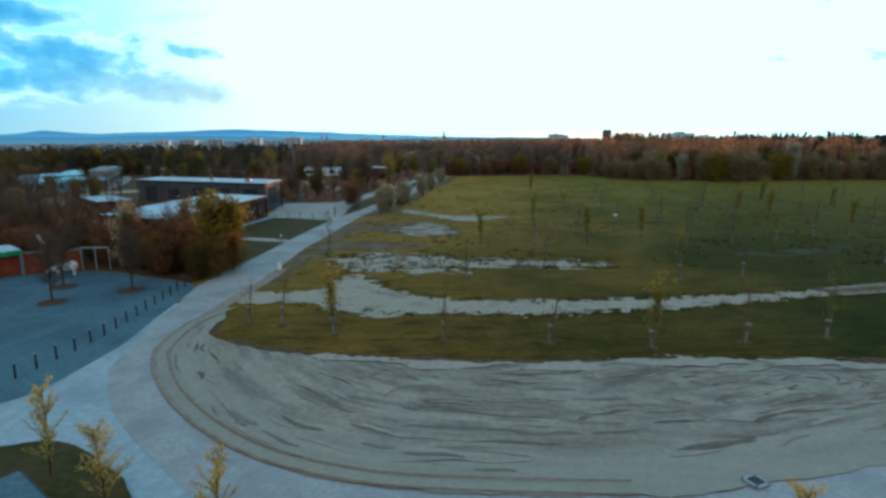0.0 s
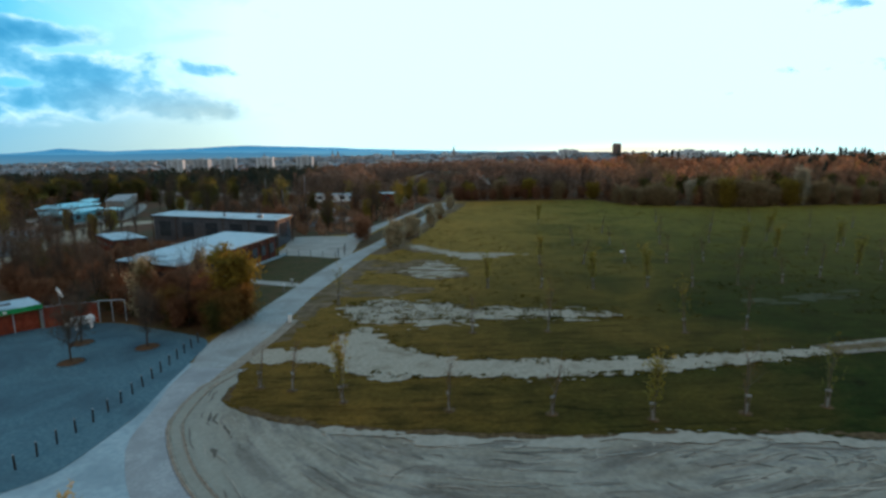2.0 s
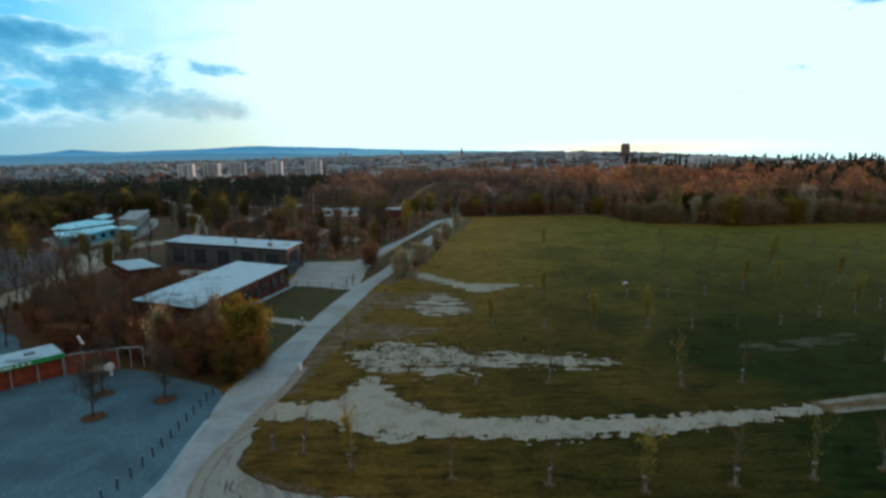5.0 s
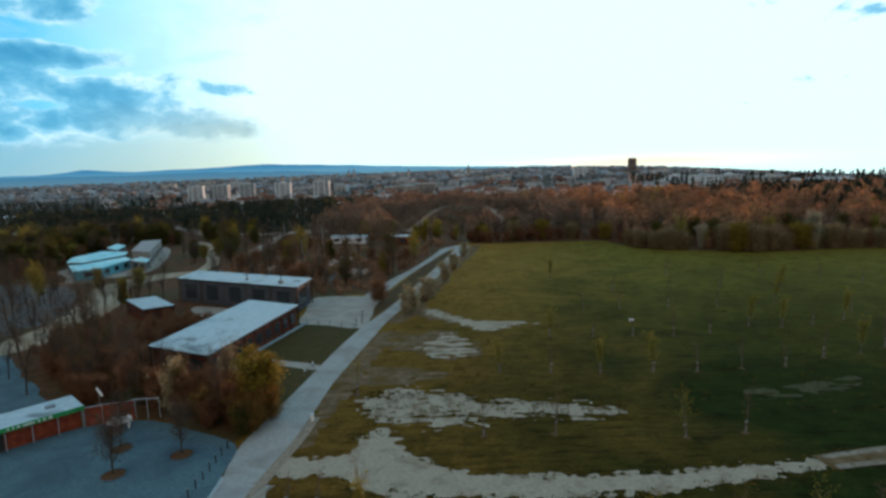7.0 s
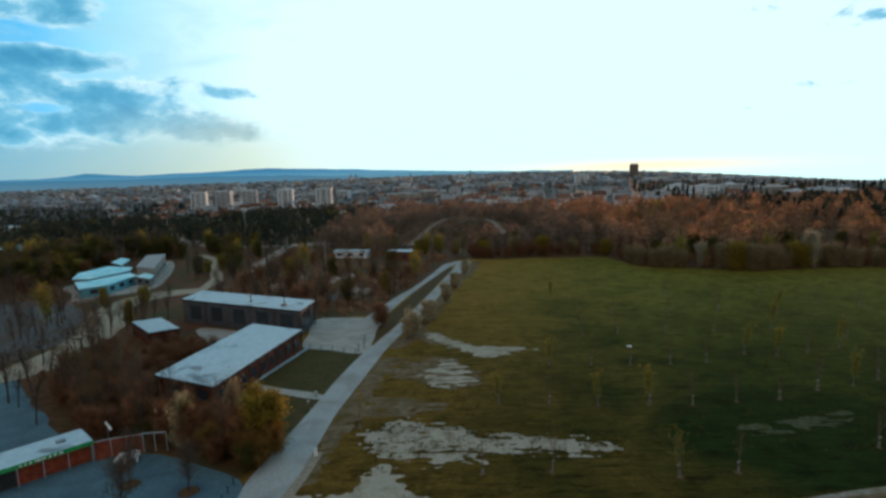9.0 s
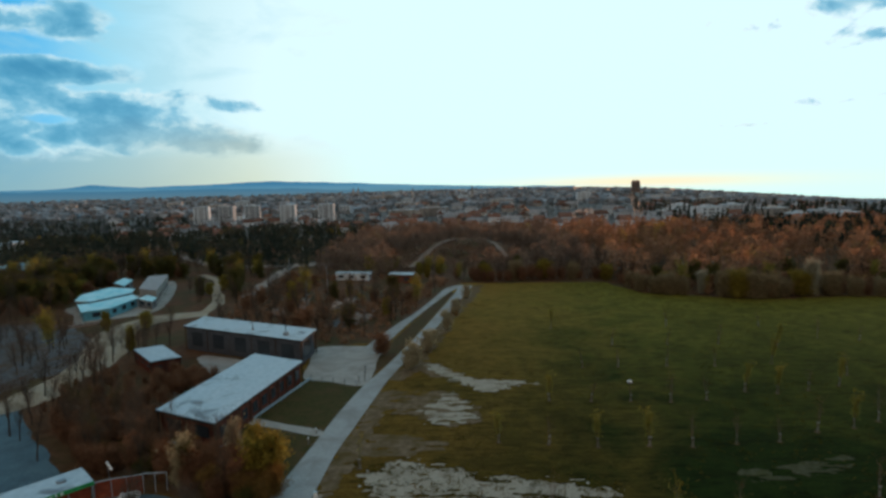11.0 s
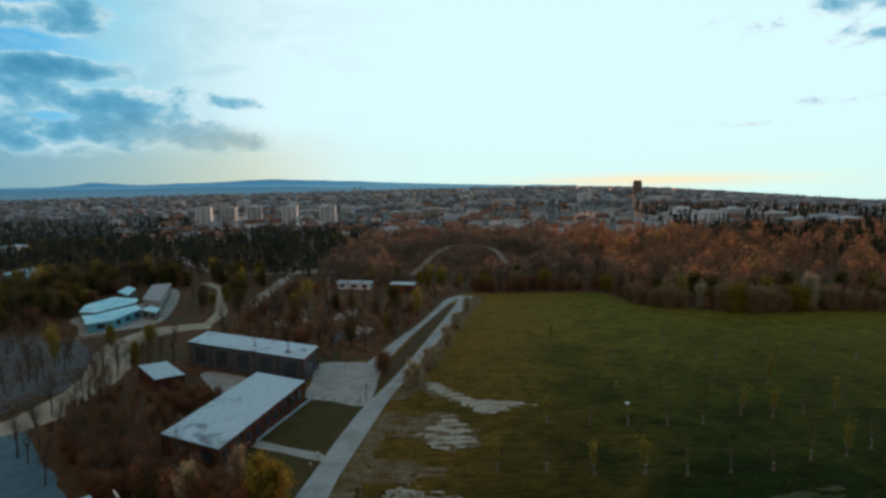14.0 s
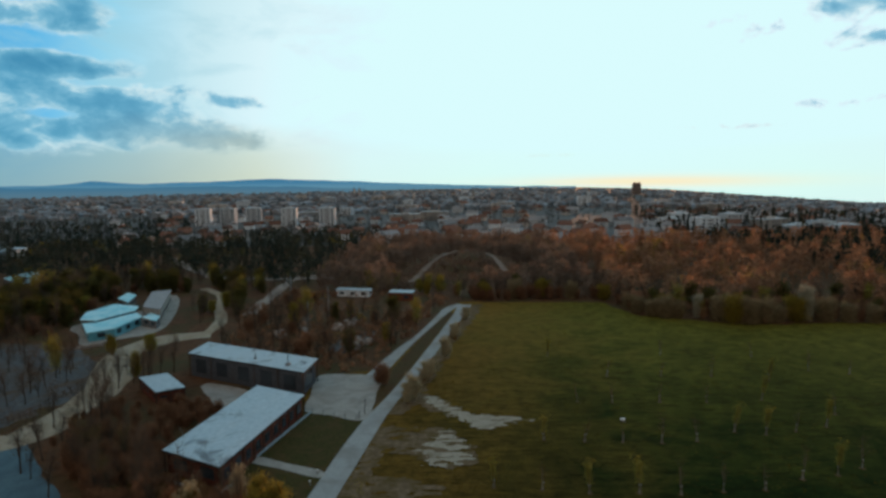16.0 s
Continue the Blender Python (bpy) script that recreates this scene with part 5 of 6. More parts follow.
park += weighted([(-14.9, 125)], (0, 0, 0, 0, 6), 7)
place_all(bare, park, 0.75, 1.35, 12)
place_all(grove, weighted(scatter([(-30, 64), (-27, 63), (-26.5, 69), (-33, 73), (-43, 77), (-50, 86), (-60, 96), (-68, 92), (-58, 78), (-48, 71), (-38, 68)], 34, 2.2, 27, BUILT), (5, 5, 2), 8), 0.7, 1.05, 14)
edge = [make_tree("round_bush", "large rounded brown bush at the meadow's edge", 56, 5.0, 1.2, M["bush"], 26, 0.26, 0.6, 2, 0.6, 6, 0.1, 0.0, 0.45, "bush", "meadow edge bushes"),
        make_tree("round_bush", "large rounded olive bush at the meadow's edge", 57, 5.5, 1.1, M["olive"], 26, 0.26, 0.6, 2, 0.6, 6, 0.1, 0.0, 0.5, "bush", "meadow edge bushes"),
        make_tree("pale_willow", "pale slender willow at the meadow's edge", 58, 6.2, 0.4, M["willow"], 20, 0.26, 0.5, 2, 1.0, 5, 0.12, 0.05, 0.4, "tree", "meadow edge bushes")]
place_all(edge, [(69, 205, 0), (70, 198, 0), (73, 192, 0), (77, 190, 0), (82, 189, 0), (79, 197, 1), (88, 188.5, 2), (94, 184, 0), (97, 182, 1), (102, 181.5, 0), (107, 181, 0), (113, 182, 0), (118, 183, 1), (122, 183, 2), (128, 183, 0), (136, 182, 0), (144, 181, 0), (152, 181, 0), (160, 180, 0), (64, 220, 1), (52, 224, 0), (40, 226, 1), (28, 226, 0), (16, 226, 1)], 0.95, 1.55, 31)


# far woods: one mesh of many crowns
def woods(name, spots, seed, hmin, hmax, conifer, label, mat, blades=70, bscale=1.0, lift=lambda x, y: float(far_height(np.array(x), np.array(y)))):
    r = np.random.default_rng(seed)
    allv, allf, o = [], [], 0
    for x, y in spots:
        h = r.uniform(hmin, hmax)
        n = blades
        if r.random() < conifer:
            t = r.random(n) ** 0.7
            rad = h * 0.17 * (1 - t) + 0.15
            z = h * (0.08 + 0.92 * t)
        else:
            t = r.random(n)
            rad = h * 0.32 * np.sqrt(np.clip(1 - (2 * t - 1) ** 2, 0, 1)) * r.uniform(0.7, 1.2)
            z = h * (0.22 + 0.78 * t)
        a = r.uniform(0, 2 * np.pi, n)
        q = np.sqrt(r.random(n))
        land = lift(x, y)
        c = np.stack([x + rad * q * np.cos(a), y + rad * q * np.sin(a), z + land], 1) + r.normal(0, 0.3, (n, 3))
        s = (0.055 * h + 0.2) * r.uniform(0.6, 1.4, (n, 1)) * bscale
        d1 = r.normal(0, 1, (n, 3)) * (1, 1, 1.2)
        d1 /= np.linalg.norm(d1, axis=1, keepdims=True)
        d2 = np.cross(d1, r.normal(0, 1, (n, 3)))
        d2 /= np.linalg.norm(d2, axis=1, keepdims=True)
        v = np.stack([c - d1 * s, c + d2 * s * 0.45, c + d1 * s, c - d2 * s * 0.45], 1).reshape(-1, 3)
        # trunk: a slim three-sided stem
        w0, w1 = 0.018 * h, 0.006 * h
        stem = np.array([[x + w0 * math.cos(k * 2.094), y + w0 * math.sin(k * 2.094), land - 0.3] for k in range(3)] + [[x + w1 * math.cos(k * 2.094), y + w1 * math.sin(k * 2.094), land + h * 0.85] for k in range(3)])
        allv.append(v)
        allv.append(stem)
        f = (np.arange(n * 4).reshape(-1, 4) + o).tolist()
        o += n * 4
        f += [(o, o + 1, o + 4, o + 3), (o + 1, o + 2, o + 5, o + 4), (o + 2, o, o + 3, o + 5)]
        o += 6
        allf += f
    ob = mesh_object(name, np.concatenate(allv).tolist(), allf, mat)
    return tagged(ob, label, "woods", "", "stuff")


def fill(outline, count, seed, keep=lambda x, y: True):
    r = np.random.default_rng(seed)
    poly = np.array(outline, float)
    lo, hi = poly.min(0), poly.max(0)
    x, y = r.uniform(lo[0], hi[0], count * 5), r.uniform(lo[1], hi[1], count * 5)
    ok = inside_distance(poly, x, y) > 0
    return [(a, b) for a, b in zip(x[ok], y[ok]) if keep(a, b)][:count]


WOOD = [(8, 228), (66, 224), (75, 198), (170, 197), (330, 260), (420, 430), (0, 430), (-60, 400), (-60, 245)]
woods("woods", fill(WOOD, 820, 31, lambda x, y: x < 70 and ((x - 8) / 40) ** 2 + ((y - 285) / 52) ** 2 > 1), 31, 8.0, 13.0, 0.10, "dense grey-brown leafless woods behind the knoll", M["wood_mid"], 150, 0.62)
# redder copy for the sun's side: its flare is in the crown colour
woods("woods", fill(WOOD, 1000, 38, lambda x, y: x >= 70), 38, 8.0, 13.5, 0.14, "dense brown leafless woods behind the meadow, sun flare painted in as red", M["wood_far"], 130, 0.72)
woods("tall_copse", fill([(96, 296), (112, 288), (126, 318), (112, 330)], 26, 45), 45, 13.0, 17.0, 0.1, "tall brown copse standing above the woods", M["wood_far"], 170, 0.7)
woods("dark_woods", fill([(-60, 245), (-60, 430), (-330, 430), (-420, 330), (-330, 200), (-180, 215), (-190, 270), (-100, 265)], 1000, 32), 32, 6.5, 11.5, 0.35, "dark mixed woods of the park", M["wood_dark"], 100, 0.85)
woods("conifers", fill([(160, 190), (330, 190), (420, 300), (420, 430), (180, 430), (190, 240)], 420, 33), 33, 9.0, 14.5, 0.7, "dark conifers beside the meadow", M["wood_dark"], 80)
woods("west_woods", fill([(-170, 130), (-330, 90), (-420, 330), (-230, 250), (-190, 190)], 500, 34), 34, 6.0, 11.0, 0.3, "dark trees at the edge of the park", M["wood_dark"], 70)
woods("city_trees", fill([(-500, 430), (560, 430), (1500, 1900), (-1500, 1900)], 4200, 35), 35, 6.0, 12.0, 0.2, "trees between the houses of the town, haze painted in as blue-grey", M["wood_town"], 24, 1.5)


woods("west_town_trees", fill([(-330, 430), (-200, 430), (-420, 900), (-900, 900)], 900, 40), 40, 6.0, 10.0, 0.4, "dark trees hiding the western edge of the town", M["wood_dark"], 34, 1.4)
woods("town_conifers", fill([(160, 425), (420, 425), (640, 760), (250, 760)], 260, 39), 39, 9.0, 17.0, 0.95, "dark pointed conifers between the houses", M["wood_dark"], 60, 1.1)
woods("town_edge_trees", fill([(-440, 425), (-40, 425), (-90, 640), (-640, 640)], 800, 36), 36, 6.0, 10.0, 0.3, "dark trees along the near edge of the town", M["wood_dark"], 30, 1.4)


# slim masts in the park
def mast(x, y, h):
    ob = thing("mast", pose(x, y, 0), "slim pale steel mast standing in the park scrub", "mast", "park masts")
    v, f = [], []
    tube(v, f, Vector((0, 0, 0)), Vector((0, 0, h)), 0.14, 0.08, 8)
    mesh_object("shaft", v, f, M["pale_steel"], ob)
    part("footing", box(-0.35, -0.35, 0, 0.35, 0.35, 0.25, 0.03), M["yard"], ob)
    part("cap", box(-0.16, -0.16, h, 0.16, 0.16, h + 0.2, 0.03), M["steel"], ob)


for spot in [(-65.5, 228.1, 9.5), (-41.5, 190.3, 12.0), (-74.1, 283.1, 9.0), (-47.1, 183.0, 8.0)]:
    mast(*spot)


# ---- entrance cabin, fence wall and small things ----
def along(a, b):
    """Length and turn, in degrees, of the line from a to b."""
    return math.hypot(b[0] - a[0], b[1] - a[1]), math.degrees(math.atan2(b[1] - a[1], b[0] - a[0]))


def bars(parent, x0, x1, y, z0, z1, mat, seed):
    """Unreadable lettering: a row of plain bars."""
    rr = random.Random(seed)
    x = x0
    while x < x1:
        wd = rr.uniform(0.12, 0.4)
        b = part("lettering_bar", box(x, y - 0.03, z0, min(x + wd, x1), y, z1), mat, parent)
        x += wd + rr.choice((0.08, 0.08, 0.3))


ca, cb = (-59.0, 48.6), (-44.9, 63.8)
cl, ct = along(ca, cb)
cabin = thing("entrance_cabin", pose(ca[0], ca[1], 0, 0, 0, ct), "low red entrance cabin with a green fascia and pale roof", "cabin")
part("wall", box(0.1, 0.5, 0, cl - 0.1, 4.6, 2.7), M["panel"], cabin)
part("roof", prism([(-0.2, -0.3), (cl + 0.2, -0.3), (cl + 0.2, 5.0), (-0.2, 5.0)], 2.72, 2.95), M["roof"], cabin, "flat pale blue-grey roof")
fascia = part("fascia", box(-0.2, -0.36, 2.45, cl + 0.22, -0.3, 3.0, 0.01), M["green"], cabin, "green fascia board")
bars(fascia, 13.2, 17.6, -0.365, 2.60, 2.86, M["white"], 3)
for k in range(9):
    post = part("post", box(-0.04, -0.04, 0, 0.04, 0.04, 2.72, 0.01), M["pale_steel"], cabin, "pale steel roof post")
    post.matrix_basis = pose(k * cl / 8.0, -0.05, 0)
for k in range(8):
    bay = part("panel", box(0.12, 0.42, 0.1, cl / 8 - 0.12, 0.5, 2.5, 0.01), M["panel"] if k % 4 else M["dark"], cabin, "rust-red panel" if k % 4 else "dark serving hatch")
    bay.matrix_basis = pose(k * cl / 8.0, 0, 0)
roof_box = part("roof_hatch", box(cl - 3.2, 2.2, 2.95, cl - 2.2, 3.0, 3.2, 0.03), M["steel"], cabin)

wall_line = [(-44.8, 64.0), (-43.1, 64.9), (-41.4, 65.5), (-39.6, 66.0)]
fence_wall = thing("panel_wall", pose(0, 0, 0), "rust-red panel wall with pale posts beside the cabin", "wall")
for a, b in zip(wall_line, wall_line[1:]):
    ln, tn = along(a, b)
    p = part("panel", box(0.05, -0.04, 0.05, ln - 0.05, 0.04, 2.5, 0.01), M["panel"], fence_wall)
    p.matrix_basis = pose(a[0], a[1], 0, 0, 0, tn)
    q = part("post", box(-0.03, -0.05, 0, 0.03, 0.05, 2.62, 0.01), M["pale_steel"], fence_wall, "pale steel post")
    q.matrix_basis = pose(a[0], a[1], 0, 0, 0, tn)
    c = part("rail", box(0, -0.06, 2.5, ln, 0.06, 2.58, 0.01), M["pale_steel"], fence_wall, "pale top rail")
    c.matrix_basis = pose(a[0], a[1], 0, 0, 0, tn)
gate = thing("gate_frame", pose(-39.5, 66.0, 0, 0, 0, 5), "pale open gate frame of posts and a beam", "gate")
for x in (0.0, 1.5, 3.0):
    g = part("post", box(-0.04, -0.04, 0, 0.04, 0.04, 2.6, 0.01), M["pale_steel"], gate)
    g.matrix_basis = pose(x, 0, 0)
part("beam", box(-0.06, -0.07, 2.6, 3.06, 0.07, 2.7, 0.01), M["pale_steel"], gate)

sign = thing("tilted_sign", pose(-44.2, 66.3, 0, 0, 0, -20), "tilted white sign board on a pole behind the wall", "sign")
part("pole", box(-0.05, -0.05, 0, 0.05, 0.05, 3.4, 0.01), M["steel"], sign)
brd = part("board", box(-0.2, -0.05, -0.65, 0.2, 0.05, 0.65, 0.02), M["white"], sign)
brd.matrix_basis = pose(0.2, 0, 3.7, 0, -42, 0)


# white animal statue: one plain mesh
def ball(bm, c, r):
    q = bmesh.ops.create_uvsphere(bm, u_segments=14, v_segments=9, radius=1.0)["verts"]
    bmesh.ops.scale(bm, vec=r, verts=q)
    bmesh.ops.translate(bm, vec=c, verts=q)


bm = bmesh.new()
ball(bm, (0, 0, 1.05), (1.05, 0.46, 0.50))
ball(bm, (-0.72, 0, 1.12), (0.46, 0.42, 0.50))
ball(bm, (0.75, 0, 1.10), (0.50, 0.42, 0.52))
ball(bm, (1.28, 0, 0.88), (0.36, 0.24, 0.27))
ball(bm, (1.58, 0, 0.66), (0.28, 0.17, 0.19))
for y in (-0.17, 0.17):
    ball(bm, (1.2, y, 1.16), (0.07, 0.05, 0.13))
for x in (-0.78, 0.72):
    for y in (-0.24, 0.24):
        q = bmesh.ops.create_cone(bm, cap_ends=True, segments=9, radius1=0.13, radius2=0.20, depth=0.9)["verts"]
        bmesh.ops.translate(bm, vec=(x, y, 0.45), verts=q)
q = bmesh.ops.create_cone(bm, cap_ends=True, segments=7, radius1=0.03, radius2=0.06, depth=0.6)["verts"]
bmesh.ops.translate(bm, vec=(-1.15, 0, 0.95), verts=q)
me = bpy.data.meshes.new("animal_statue")
bm.to_mesh(me)
bm.free()
me.materials.append(M["white"])
statue = tagged(new("animal_statue", me), "white four-legged animal statue on the plaza", "statue")
md = statue.modifiers.new("union", "REMESH")
md.mode, md.voxel_size = "VOXEL", 0.05
statue.matrix_basis = pose(-39.8, 63.3, 0.05, 0, 0, 206)
statue.scale = (1.0, 1.0, 1.0)

# bollards along the plaza
bol = thing("bollard", pose(0, 0, 0), "slim dark wooden bollard at the plaza's edge", "bollard", "plaza bollards")
bm = bmesh.new()
bmesh.ops.create_cone(bm, cap_ends=True, segments=10, radius1=0.075, radius2=0.07, depth=1.0)
bmesh.ops.translate(bm, vec=(0, 0, 0.55), verts=bm.verts)
part("post", bm, M["dark"], bol)
bm = bmesh.new()
bmesh.ops.create_cone(bm, cap_ends=True, segments=10, radius1=0.078, radius2=0.04, depth=0.05)
bmesh.ops.translate(bm, vec=(0, 0, 1.07), verts=bm.verts)
part("cap", bm, M["steel"], bol)
bol_line = spline([(-27.4, 29.9), (-26.4, 32.8), (-25.7, 36.4), (-24.9, 40.6), (-24.6, 45.0), (-24.5, 50.3), (-24.4, 57.6)], False, 0.1)
dist = np.r_[0, np.cumsum(np.linalg.norm(np.diff(bol_line, axis=0), axis=1))]
first = True
for d in np.arange(0.3, dist[-1], 1.62):
    x, y = float(np.interp(d, dist, bol_line[:, 0])), float(np.interp(d, dist, bol_line[:, 1]))
    lean = pose(x, y, 0.02, rng.uniform(-2.5, 2.5), rng.uniform(-2.5, 2.5), 0)
    if first:
        bol.matrix_basis, first = lean, False
    else:
        copy_thing(bol, lean)

ubox = thing("utility_box", pose(-16.2, 63.7, 0, 0, 0, 12), "small white utility box beside the gravel road", "utility box")
ubox.scale = (0.62, 0.7, 1.0)
part("plinth", box(-0.36, -0.26, 0, 0.36, 0.26, 0.15), M["dark_wall"], ubox)
part("body", box(-0.34, -0.24, 0.15, 0.34, 0.24, 1.05, 0.02), M["white"], ubox)
part("lid", box(-0.38, -0.28, 1.05, 0.38, 0.28, 1.12, 0.02), M["roof"], ubox)

shaft = thing("drain_cover", pose(14.4, 21.6, 0.1, 0, 0, 20), "square concrete drain with a dark grate", "drain")
shaft.scale = (0.68, 0.68, 0.8)
for k in range(4):
    e = part("kerb", box(-0.6, 0.42, 0, 0.6, 0.6, 0.14, 0.02), M["apron"], shaft)
    e.matrix_basis = pose(0, 0, 0, 0, 0, 90 * k)
part("grate", box(-0.42, -0.42, 0.01, 0.42, 0.42, 0.06), M["dark"], shaft)

slab = thing("concrete_block", pose(36.6, 104.1, 0.0, 0, 0, 8), "small white concrete block lying in the meadow", "concrete block")
slab.scale = (0.75, 0.75, 0.7)
part("base", box(-0.6, -0.42, 0, 0.6, 0.42, 0.12, 0.02), M["dark_wall"], slab)
part("top", box(-0.55, -0.38, 0.12, 0.55, 0.38, 0.55, 0.05), M["white"], slab)

# low hut whose roof corner shows by the grassy bed
hut = thing("low_hut", pose(-15.6, 20.5, 0, 0, 0, -40), "low hut with a pale flat roof and dark edge", "hut")
part("wall", box(0.2, -5.8, 0, 3.3, -0.2, 2.1), M["panel"], hut)
rf = part("roof", box(0, -6, 2.1, 3.5, 0, 2.42, 0.02), M["dark"], hut)
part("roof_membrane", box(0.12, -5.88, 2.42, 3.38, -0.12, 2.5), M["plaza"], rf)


def low_building(name, corners, top, roof_mat, wall_mat, label, thick=0.35, category="building"):
    cx, cy = sum(p[0] for p in corners) / len(corners), sum(p[1] for p in corners) / len(corners)
    inner = [(x + (cx - x) * 0.05, y + (cy - y) * 0.05) for x, y in corners]
    ob = thing(name, pose(0, 0, 0), label, category)
    part("wall", prism(inner, 0, top - thick), wall_mat, ob)
    part("roof", prism(corners, top - thick, top), roof_mat, ob)
    n = len(inner)
    for s_ in range(n):
        a, b = inner[s_], inner[(s_ + 1) % n]
        ln, tn = along(a, b)
        for k in range(max(1, int(ln / 4))):
            wn = part("window", box(-1.1, -0.06, 0.9, 1.1, 0.06, min(2.4, top - 0.9)), M["glass"], ob)
            x, y = lerp(a, b, (k + 0.5) / max(1, int(ln / 4)))
            wn.matrix_basis = pose(x, y, 0, 0, 0, tn)
    return ob


low_building("pool_hall", [(-122.7, 178.0), (-116.8, 176.6), (-111.2, 191.4), (-114.0, 198.4), (-125.6, 202.3), (-127.4, 188.4)], 3.8, M["teal"], M["dark_wall"], "low hall with an angular turquoise roof")
low_building("pool_wing", [(-110.9, 163.0), (-105.4, 168.5), (-105.4, 184.9), (-110.6, 190.6), (-116.2, 176.0), (-119.9, 174.9)], 3.2, M["teal"], M["teal_glass"], "low wing with a turquoise roof and glazed front")
low_building("brown_roof_house", [(-100.4, 187.6), (-114.1, 223.7), (-120.5, 220.4), (-109.0, 192.0)], 5.0, M["tile_grey"], M["house_cream"], "house with a grey-brown roof and pale end wall")
low_building("annex", [(-97.5, 179.1), (-99.4, 185.6), (-105.4, 191.0), (-104.9, 184.0)], 3.0, M["teal"], M["dark_wall"], "small annex with a turquoise roof")
low_building("shed", [(-123.2, 207.4), (-127.8, 221.6), (-134.2, 226.6), (-131.7, 215.1)], 3.4, M["teal"], M["dark_wall"], "small shed with a turquoise roof")
ragged("terrace", [(-129, 184), (-119, 171.5), (-110.6, 160.5), (-103.0, 167), (-95.5, 178.5), (-106, 212), (-118, 236), (-122, 230), (-112, 205), (-120, 206)], M["yard"], 0.03, 0.4, 2.0, 0.8, label="pale terrace round the low halls", category="terrace")
low_building("white_shed", [(-47.5, 232.0), (-32.5, 229.0), (-31.8, 234.0), (-46.8, 237.0)], 3.0, M["roof"], M["house_white"], "long low white shed among the scrub")
low_building("white_shed", [(-23.8, 222.5), (-13.7, 220.5), (-13.0, 226.0), (-23.1, 228.0)], 3.6, M["roof"], M["brick"], "low shed with a white roof at the end of the road")
low_building("west_hall", [(-187.3, 237.7), (-196.0, 262.0), (-215.4, 284.0), (-213.5, 260.0)], 4.6, M["teal"], M["dark_wall"], "distant low hall with a blue-green roof")
low_building("west_house", [(-292.0, 352.0), (-290.0, 380.0), (-312.0, 384.0), (-314.0, 356.0)], 6.0, M["roof"], M["house_white"], "distant white house among dark trees")

# paving between the pavilions, low edging wall of the pavilion
ragged("court_paving", [(-48.6, 111.5), (-45.2, 114.6), (-40.5, 116.2), (-47, 122.2), (-56.5, 126.6), (-58.5, 124.5), (-53.5, 117.5)], M["yard"], 0.05, 0.5, 2.0, 0.5, label="pale paving of the court between the pavilions", category="paving")
curb = thing("edging_wall", pose(0, 0, 0), "low pale edging wall in front of the pavilion", "low wall")
for a, b in (((-46.9, 82.0), (-35.0, 76.4)), ((-35.0, 76.4), (-33.6, 79.6)), ((-33.2, 88.2), (-28.0, 108.6))):
    ln, tn = along(a, b)
    p = part("wall_piece", box(0, -0.12, 0, ln, 0.12, 0.45, 0.02), M["apron"], curb)
    p.matrix_basis = pose(a[0], a[1], 0, 0, 0, tn)


ragged("stony_gully", [(-43.5, 159.5), (-40.6, 160.5), (-44.5, 172), (-47.5, 184), (-49.0, 195), (-51.0, 194), (-49.5, 182), (-46.8, 170)], M["bank"], 0.045, 0.7, 2.0, 0.5, 0.4, label="pale stony gully running up between bushes", category="gully", deep=0.8)


def boulder(name, seed):
    """A weathered pale boulder."""
    ob = thing(name, pose(0, 0, 0), "pale weathered boulder lying in the scrub", "boulder", "scrub boulders")
    bm = bmesh.new()
    bmesh.ops.create_icosphere(bm, subdivisions=3, radius=1.0)
    for v in bm.verts:
        k = 1 + 0.28 * noise.noise(v.co * 1.3 + Vector((seed, 0, 0))) + 0.12 * noise.noise(v.co * 3.5 + Vector((0, seed, 0)))
        v.co = Vector((v.co.x * 1.2 * k, v.co.y * 0.9 * k, v.co.z * 0.7 * k + 0.35))
    part("stone", bm, M["bank"], ob)
    return ob


place_all([boulder("boulder", 3.0), boulder("boulder", 8.0)], scatter([(-31, 152), (-26, 151), (-23, 162), (-28, 166)], 9, 1.2, 51) + scatter([(-37, 174), (-32, 174), (-31, 187), (-36, 187)], 8, 1.5, 52) + scatter([(-56, 166), (-51, 166), (-51, 172), (-56, 172)], 6, 1.2, 53)
          + [(-41.0, 160.0), (-43.6, 162.5), (-44.0, 169.0)], 0.7, 1.9, 54)
rim_wall = thing("retaining_wall", pose(0, 0, 0), "low pale retaining wall below the turquoise-roofed hall", "low wall")
for a, b in (((-119.5, 157.2), (-114.6, 155.4)), ((-114.5, 155.4), (-109.8, 155.0)), ((-109.7, 155.1), (-104.0, 160.2))):
    ln, tn = along(a, b)
    p = part("wall_piece", box(0, -0.2, 0, ln, 0.2, 1.0, 0.03), M["bank"], rim_wall)
    p.matrix_basis = pose(a[0], a[1], 0, 0, 0, tn)
gold = [make_tree("golden_bush", "rounded bush in fresh golden-yellow leaf", 66, 4.6, 0.9, M["spring"], 16, 0.22, 0.42, 2, 0.9, 5, 0.08, 0.0, 0.6, "bush", "golden bushes"),
        make_tree("golden_bush", "slim bush in olive-yellow spring leaf", 67, 5.2, 0.6, M["olive"], 16, 0.22, 0.4, 2, 1.1, 5, 0.08, 0.05, 0.6, "bush", "golden bushes")]
